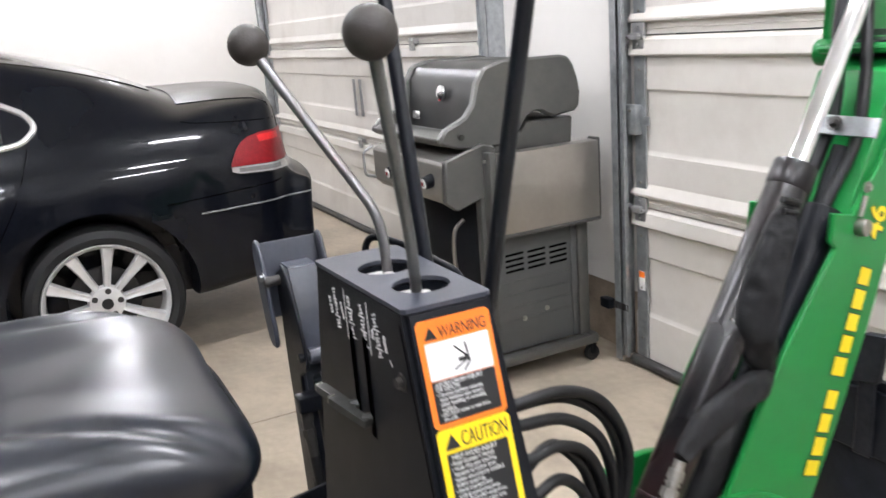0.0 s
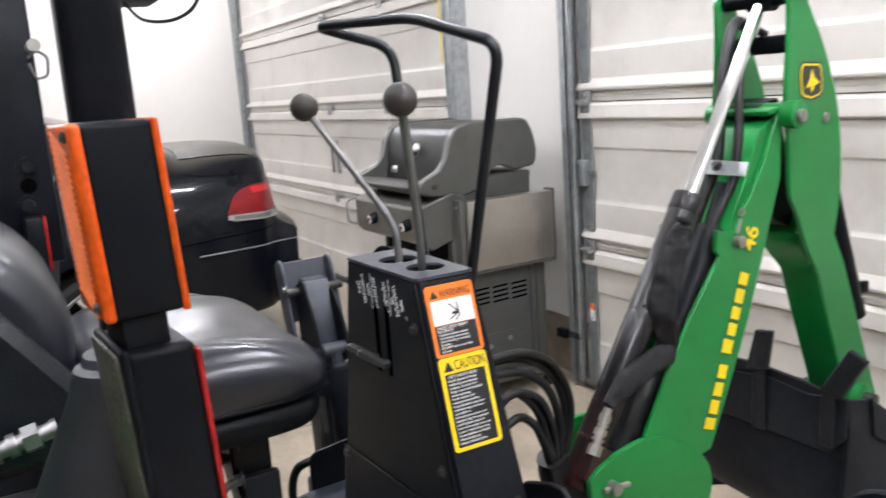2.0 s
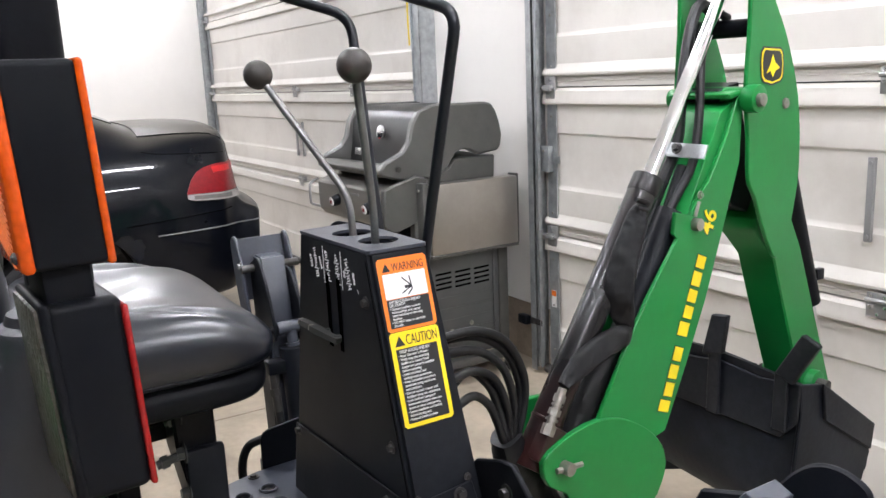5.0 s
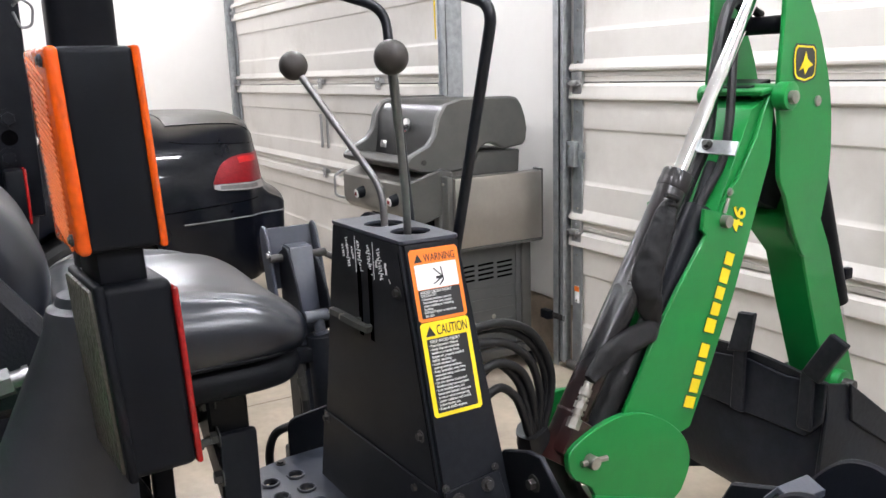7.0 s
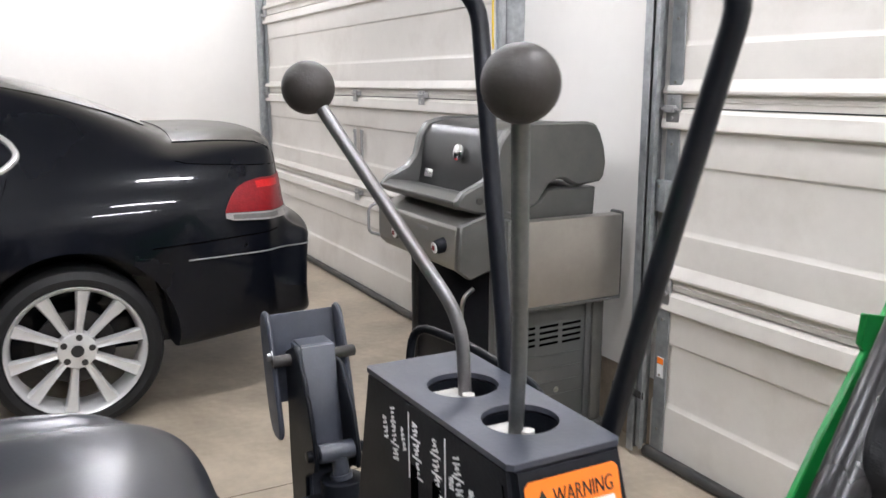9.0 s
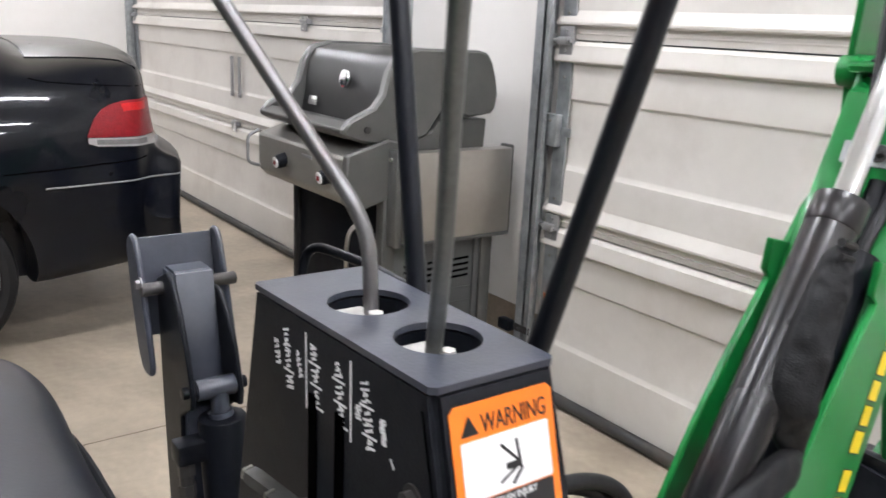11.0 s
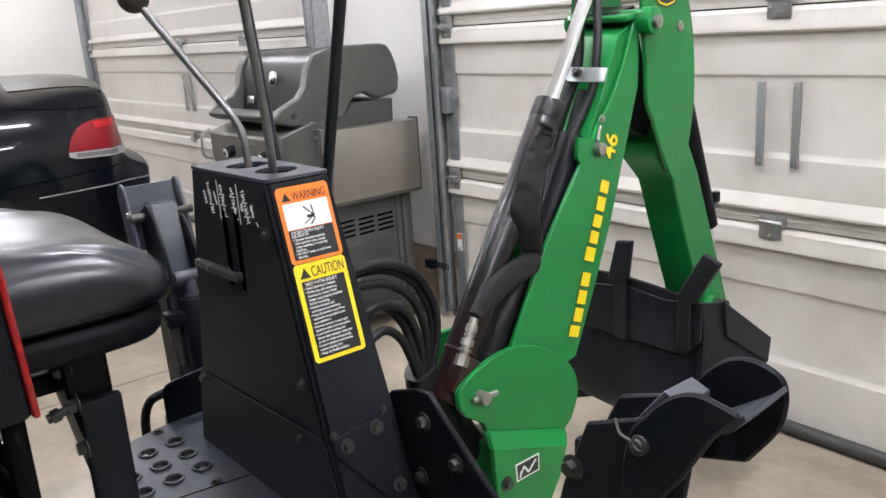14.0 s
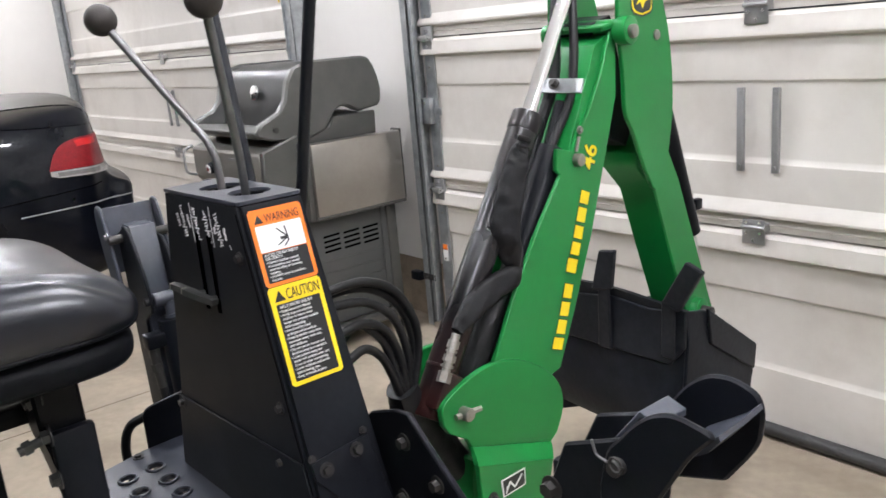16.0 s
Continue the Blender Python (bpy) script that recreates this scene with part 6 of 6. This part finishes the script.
def round_rear(a, z, lift=0.004):
    """A place on the body round its rear near corner: a = 0 on the side, 90 at the back."""
    c = Vector((CX + 0.45, 2.145, z))
    d = Vector((math.cos(radians(a)), math.sin(radians(a)), 0))
    return on_car(c + d * 2.0, -d, lift)


def patch(na, nz, f):
    bm = bmesh.new()
    g = [[f(i / na, j / nz) for j in range(nz + 1)] for i in range(na + 1)]
    vs = [[bm.verts.new(p) for p in row] for row in g]
    for i in range(na):
        for j in range(nz):
            bm.faces.new((vs[i][j], vs[i + 1][j], vs[i + 1][j + 1], vs[i][j + 1]))
    bmesh.ops.recalc_face_normals(bm, faces=bm.faces)
    r = bmesh.ops.solidify(bm, geom=bm.faces[:], thickness=-0.006)
    return bm


def tl_top(u):
    return float(np.interp(u, (0.0, 0.03, 0.08, 0.14, 0.22, 0.34, 0.6, 1.0), (0.795, 0.825, 0.862, 0.887, 0.905, 0.918, 0.924, 0.915)))


def tl_split(u):
    return 0.789 - 0.014 * u


def tl_low(u):
    return 0.757 - 0.030 * u + 0.010 * max(0.0, 1 - u / 0.06)


for sx in (1, -1):
    mir = Matrix.Identity(4) if sx == 1 else Matrix.Translation((2 * CX, 0, 0)) @ Matrix.Diagonal((-1, 1, 1, 1))

    def place(u, v, lo, hi, lift=0.004):
        a = 10.7 + u * 64
        p = round_rear(a, lo(u) + (hi(u) - lo(u)) * v, lift)
        return mir @ p

    t = part("tail_light", patch(28, 8, lambda u, v: place(u, v, tl_split, tl_top)), M_TAILRED, car, "red tail light", 60)
    part("clear_strip", patch(28, 4, lambda u, v: place(u, v, tl_low, lambda q: tl_split(q) - 0.002)), M_TAILCLR, t, "clear lower strip")
    for u0, u1, v0, v1, mt, nm in ((0.10, 0.30, 0.10, 0.70, M_TAILDEEP, "deep red lamp cell"), (0.62, 0.97, 0.10, 0.62, M_TAILDEEP, "deep red lamp cell"), (0.30, 0.56, 0.72, 0.93, M_TAILHOT, "bright red reflector")):
        part("lamp_cell", patch(10, 4, lambda u, v: place(u0 + (u1 - u0) * u, v0 + (v1 - v0) * v, tl_split, tl_top, 0.0048)), mt, t, nm, 60)
    part("lamp_cell", patch(10, 3, lambda u, v: place(0.06 + 0.42 * u, 0.22 + 0.56 * v, tl_low, lambda q: tl_split(q) - 0.002, 0.0048)), M_TAILSMOKE, t, "smoky clear cell", 60)
    part("bumper_trim", tube([mir @ round_rear(a, 0.608 + 0.012 * (a + 9) / 90, 0.002) for a in np.linspace(-9, 80, 30)], 0.0034, seg=8), M_STRAP, car, "thin dull bright bumper strip")
    part("bumper_seam", tube([mir @ round_rear(a, 0.668 + 0.03 * (a + 24) / 64, 0.0005) for a in np.linspace(-24, 40, 24)], 0.0025, seg=6), M_VOID, car)
# chrome line round the side glass, and the panes
win = [(-0.62, 0.950), (0.3, 0.958), (1.28, 0.965), (1.43, 0.985), (1.49, 1.040), (1.455, 1.10), (1.25, 1.205), (0.9, 1.285), (0.25, 1.315), (-0.2, 1.27)]
for sx in (1, -1):
    pts = []
    for q in rounded([(0, *p) for p in win], 0.12, 5):
        p = on_car((CX + sx * 2.0, q.y, q.z), (-sx, 0, 0), 0.003)
        if p is not None:
            pts.append(p)
    part("window_trim", tube(pts, 0.015, seg=10), M_CTRIM, car, "bright chrome window surround")

    def pane(u, v, y0=-0.3, y1=1.36):
        y = y0 + (y1 - y0) * u
        top = float(np.interp(y, [-0.3, 0.25, 0.9, 1.25, 1.44], [1.25, 1.295, 1.265, 1.19, 1.09]))
        lo_ = float(np.interp(y, [-0.6, 0.3, 1.28, 1.42], [0.96, 0.968, 0.985, 1.01]))
        return on_car((CX + sx * 2.0, y, lo_ + (top - lo_) * v), (-sx, 0, 0), 0.0015)

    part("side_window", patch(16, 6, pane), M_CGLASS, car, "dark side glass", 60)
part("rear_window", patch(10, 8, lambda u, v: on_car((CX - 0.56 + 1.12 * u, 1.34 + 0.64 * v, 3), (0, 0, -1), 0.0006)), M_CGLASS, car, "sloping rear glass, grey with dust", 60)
part("door_seam", tube([p for p in (on_car((CX + 2.0, y, z), (-1, 0, 0), 0.0) for y, z in ((1.44, 0.965), (1.43, 0.93), (1.40, 0.85), (1.36, 0.76), (1.30, 0.66), (1.20, 0.50))) if p is not None], 0.0025, seg=6), M_VOID, car)
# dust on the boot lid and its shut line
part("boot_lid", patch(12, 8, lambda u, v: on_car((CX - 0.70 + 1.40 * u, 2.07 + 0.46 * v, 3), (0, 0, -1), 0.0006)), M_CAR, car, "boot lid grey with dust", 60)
part("boot_seam", tube([p for p in (on_car((CX + 2.0, 2.06 + 0.44 * k / 12, 1.004 - 0.034 * (k / 12) ** 0.5), (-1, 0, 0), 0.0) for k in range(13)) if p is not None], 0.0025, seg=6), M_VOID, car)


def lathe(cx, cy, cz, prof, seg=48, axis=1):
    """A ring turned round the x axis; prof: (offset outwards along x, radius)."""
    return loft([[(cx + o * axis, cy + r * math.cos(2 * math.pi * k / seg), cz + r * math.sin(2 * math.pi * k / seg)) for k in range(seg)] for o, r in prof], close_ends=False)


for wy in (WY, WY - 2.99):
    for sx in (1, -1):
        wx = CX + sx * 0.80
        R = WR
        tyre = lathe(wx, wy, WZ, [(-0.10, 0.258), (-0.115, 0.29), (-0.10, R - 0.014), (-0.075, R - 0.002), (0.075, R - 0.002), (0.098, R - 0.012), (0.112, R - 0.04), (0.116, 0.294), (0.112, 0.272), (0.100, 0.262), (0.05, 0.256)], 56, sx)
        wh = part("wheel", tyre, M_TYRE, car, "black low-profile tyre")
        rim = lathe(wx, wy, WZ, [(-0.09, 0.256), (0.02, 0.236), (0.085, 0.242), (0.104, 0.252), (0.112, 0.260), (0.102, 0.2635), (0.09, 0.260)], 56, sx)
        part("rim", rim, M_RIM, wh, "silver alloy rim")
        bm = bmesh.new()
        for k in range(10):
            a0 = 2 * math.pi * (k + 0.25) / 10

            def at(r, t, o):
                u, w = Vector((0, math.cos(a0), math.sin(a0))), Vector((0, -math.sin(a0), math.cos(a0)))
                return Vector((wx + sx * o, wy, WZ)) + u * r + w * t

            ring = [[at(r, -h, o), at(r, -h * 0.72, o + 0.010), at(r, 0, o + 0.006), at(r, h * 0.72, o + 0.010), at(r, h, o), at(r, h, o - 0.03), at(r, -h, o - 0.03)] for r, h, o in ((0.055, 0.014, 0.074), (0.110, 0.016, 0.078), (0.170, 0.019, 0.084), (0.246, 0.028, 0.095))]
            loft(ring, bm=bm)
        sp = part("spokes", bm, M_RIM, wh, "ten silver tapered spokes")
        for k in range(5):
            a = 2 * math.pi * (k + 0.1) / 5
            part("lug_nut", cyl((wx + sx * 0.086, wy + 0.055 * math.cos(a), WZ + 0.055 * math.sin(a)), (wx + sx * 0.0915, wy + 0.055 * math.cos(a), WZ + 0.055 * math.sin(a)), 0.013, seg=14), M_DARKBOLT, wh)
        part("hub_cap", cyl((wx + sx * 0.05, wy, WZ), (wx + sx * 0.090, wy, WZ), 0.080, 0.072, seg=28, bevel=0.004), M_RIM, wh)
        part("emblem", cyl((wx + sx * 0.091, wy, WZ), (wx + sx * 0.096, wy, WZ), 0.024, seg=24), M_INK, wh, "plain dark round emblem")
        part("brake_disc", cyl((wx + sx * 0.0, wy, WZ), (wx + sx * 0.02, wy, WZ), 0.15, seg=40), M_DARKBOLT, wh, "dark brake disc")

# the whole car set to its true size on the floor
CS, CC = 0.96, Vector((1.35, 1.35, 1.30))
car.location = CC + (car.location - CC) * CS
car.scale = (CS, CS, CS)

# ---- the barbecue ----
GX0, GX1 = -1.99, -1.36
grill = thing("barbecue_grill", ((GX0 + GX1) / 2, 3.0, 0), "grey gas barbecue with closed lid and folded steel side table", "barbecue")


def gp(pts, x0, x1, bevel=0.004):
    return prism([(x0, y, z) for y, z in pts], Vector((x1 - x0, 0, 0)), bevel)


# lid: end castings, enamel front and top between them
endp = [(2.700, 0.925), (2.690, 0.940), (2.720, 0.975), (2.800, 1.010), (2.832, 1.050), (2.850, 1.120), (2.885, 1.172), (2.960, 1.192), (3.200, 1.190), (3.235, 1.182), (3.258, 1.150), (3.276, 1.100), (3.285, 1.050), (3.278, 0.998), (3.260, 0.984), (3.165, 0.972), (3.140, 0.982), (3.112, 0.998), (3.080, 1.000), (3.050, 0.988), (3.026, 0.955), (3.000, 0.918), (2.94, 0.898), (2.86, 0.892), (2.76, 0.905)]
lid_e = part("lid", gp(endp, GX1 - 0.045, GX1 - 0.005, 0.008), M_GRILL, grill, "grey cast lid end")
part("lid_end", gp(endp, GX0 + 0.005, GX0 + 0.045, 0.008), M_GRILL, lid_e)
front = [(2.838, 0.930), (2.855, 1.020), (2.866, 1.120), (2.898, 1.166), (2.965, 1.184), (3.215, 1.182), (3.255, 1.14), (3.265, 0.99), (3.24, 0.99), (3.20, 1.15), (2.97, 1.165), (2.915, 1.15), (2.885, 1.11), (2.862, 0.93)]
part("lid_skin", gp(front, GX0 + 0.045, GX1 - 0.045, 0.004), M_GRILLD, lid_e, "dark enamel lid front")
part("lid_lip", gp([(2.695, 0.928), (2.690, 0.945), (2.725, 0.962), (2.840, 0.946), (2.845, 0.93), (2.72, 0.915)], GX0 + 0.03, GX1 - 0.03, 0.004), M_GRILL, lid_e, "grey lid lip")
bm = cyl((-1.635, 2.856, 1.078), (-1.635, 2.840, 1.080), 0.030, seg=28, bevel=0.003)
part("thermometer", bm, M_CHROME, lid_e, "round chrome thermometer")
part("badge", box((-1.855, 2.842, 0.988), (0.062, 0.006, 0.032), 0.002, Euler((-0.17, 0, 0)).to_matrix()), M_CTRIM, lid_e, "plain bright badge plate")
part("lid_screw", cyl((GX1 - 0.006, 2.775, 0.945), (GX1 + 0.001, 2.775, 0.945), 0.011), M_DARKBOLT, lid_e)
fb = [(2.83, 0.80), (2.82, 0.925), (3.02, 0.925), (3.05, 0.965), (3.255, 0.965), (3.245, 0.80)]
part("firebox", gp(fb, GX0 + 0.02, GX1 - 0.02, 0.006), M_GRILL, grill, "grey firebox")
# control panel, sloping towards the user
cpn = part("control_panel", gp([(2.700, 0.860), (2.835, 0.905), (2.86, 0.73), (2.735, 0.700), (2.700, 0.735)], GX0 - 0.02, GX1 - 0.02, 0.008), M_CPANEL, grill, "tan-grey metal sloping control panel")
part("panel_end", gp([(2.700, 0.872), (2.850, 0.915), (2.90, 0.90), (2.90, 0.74), (2.735, 0.690), (2.690, 0.725)], GX1 - 0.022, GX1 + 0.012, 0.006), M_GRILL, cpn)
part("grip", tube(rounded([(GX0 - 0.01, 2.70, 0.87), (GX0 - 0.01, 2.655, 0.85), (GX0 - 0.01, 2.655, 0.755), (GX0 - 0.01, 2.70, 0.74)], 0.02), 0.006, seg=8), M_STRAP, cpn)
for x in (-1.79, -1.47):
    k = part("knob", cyl((x, 2.712, 0.795), (x, 2.670, 0.785), 0.026, 0.023, seg=24, bevel=0.004), M_PLASTIC, cpn, "black control knob")
    part("knob_mark", cyl((x - 0.004, 2.6695, 0.785), (x - 0.004, 2.6665, 0.7845), 0.019, seg=20), M_WHITE, k, "white and red dial mark")
    part("knob_mark", span((x - 0.016, 2.6655, 0.776), (x + 0.002, 2.6664, 0.792), 0), M_TAILRED, k)
    part("dial_ring", cyl((x, 2.714, 0.796), (x, 2.709, 0.795), 0.030, seg=24), M_WHITE, cpn)
part("panel_name", box((-1.62, 2.699, 0.83), (0.075, 0.002, 0.010), 0), M_STRAP, cpn, "plain dark lettering bar")
# cabinet
part("cabinet_side", span((GX1 - 0.02, 2.875, 0.115), (GX1 + 0.004, 3.250, 0.80), 0.004), M_GPANEL, grill, "grey steel cabinet side with vents")
part("cabinet_side", span((GX0, 2.875, 0.115), (GX0 + 0.024, 3.250, 0.80), 0.004), M_GPANEL, grill)
part("cabinet_back", span((GX0 + 0.02, 3.225, 0.12), (GX1 - 0.02, 3.245, 0.80), 0.003), M_GPANEL, grill)
part("cabinet_floor", span((GX0 + 0.02, 2.88, 0.12), (GX1 - 0.02, 3.23, 0.14), 0.003), M_GPANEL, grill)
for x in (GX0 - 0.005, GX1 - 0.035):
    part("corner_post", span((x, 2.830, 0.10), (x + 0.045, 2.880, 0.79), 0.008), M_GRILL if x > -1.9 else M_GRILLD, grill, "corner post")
part("corner_post", span((GX1 - 0.03, 3.235, 0.10), (GX1 + 0.014, 3.285, 0.86), 0.008), M_GRILL, grill)
cd = part("cabinet_door", span((GX0 + 0.045, 2.838, 0.13), (GX1 - 0.045, 2.856, 0.70), 0.006), M_PLASTIC, grill, "black cabinet door")
part("handle", tube(spline([(-1.50, 2.834, 0.62), (-1.50, 2.795, 0.585), (-1.50, 2.785, 0.50), (-1.50, 2.795, 0.415), (-1.50, 2.834, 0.38)]), 0.008, seg=10), M_STAIN, cd, "curved steel handle")
for row in range(4):
    for col in range(3):
        part("vent_slot", box((GX1 + 0.0042, 2.958 + col * 0.096, 0.492 - row * 0.021), (0.002, 0.078, 0.009), 0.0009, Euler((0.03, 0, 0)).to_matrix()), M_VOID, grill)
for z in (0.385, 0.335, 0.285, 0.235):
    part("side_rib", span((GX1 + 0.003, 2.90, z), (GX1 + 0.0065, 3.20, z + 0.004), 0), M_GPANEL, grill)
for p in ((GX1 + 0.004, 2.99, 0.235), (GX1 + 0.004, 3.09, 0.255)):
    part("bolt", bolt(p, (1, 0, 0), 0.007, 0.004), M_ZINC, grill)
part("side_post", span((GX1 - 0.0, 3.205, 0.12), (GX1 + 0.012, 3.222, 0.80), 0.002), M_GPANEL, grill)
bm = span((GX0 - 0.02, 2.800, 0.075), (GX1 + 0.045, 2.850, 0.115), 0.012)
span((GX0 - 0.02, 3.255, 0.075), (GX1 + 0.045, 3.305, 0.115), 0.012, bm)
span((GX1 - 0.005, 2.805, 0.073), (GX1 + 0.046, 3.30, 0.113), 0.012, bm)
span((GX0 - 0.02, 2.805, 0.073), (GX0 + 0.03, 3.30, 0.113), 0.012, bm)
part("base_frame", bm, M_GRILL, grill, "grey base frame")
for x in (GX0, GX1 + 0.02):
    for y in (2.83, 3.28):
        bm = cyl((x - 0.012, y, 0.031), (x + 0.012, y, 0.031), 0.030, seg=24, bevel=0.003)
        cs = part("caster", bm, M_RUBBER, grill, "black caster wheel")
        part("fork", span((x - 0.02, y - 0.012, 0.03), (x + 0.02, y + 0.012, 0.082), 0.004), M_PLASTIC, cs)
# folded side table
tb = part("side_table", span((GX1 + 0.018, 2.872, 0.590), (GX1 + 0.075, 3.300, 0.878), 0.006), M_STAIN, grill, "folded brushed stainless side table")
part("table_frame", span((GX1 + 0.004, 2.845, 0.575), (GX1 + 0.060, 2.873, 0.885), 0.006), M_GRILL, tb, "grey table end")
part("table_frame", span((GX1 + 0.004, 3.300, 0.585), (GX1 + 0.060, 3.318, 0.885), 0.005), M_GRILL, tb)
part("table_lip", span((GX1 + 0.010, 2.868, 0.577), (GX1 + 0.076, 3.304, 0.592), 0.005), M_GRILL, tb)
part("hinge_pin", cyl((GX1 + 0.03, 2.838, 0.855), (GX1 + 0.03, 2.846, 0.855), 0.006), M_ZINC, tb)
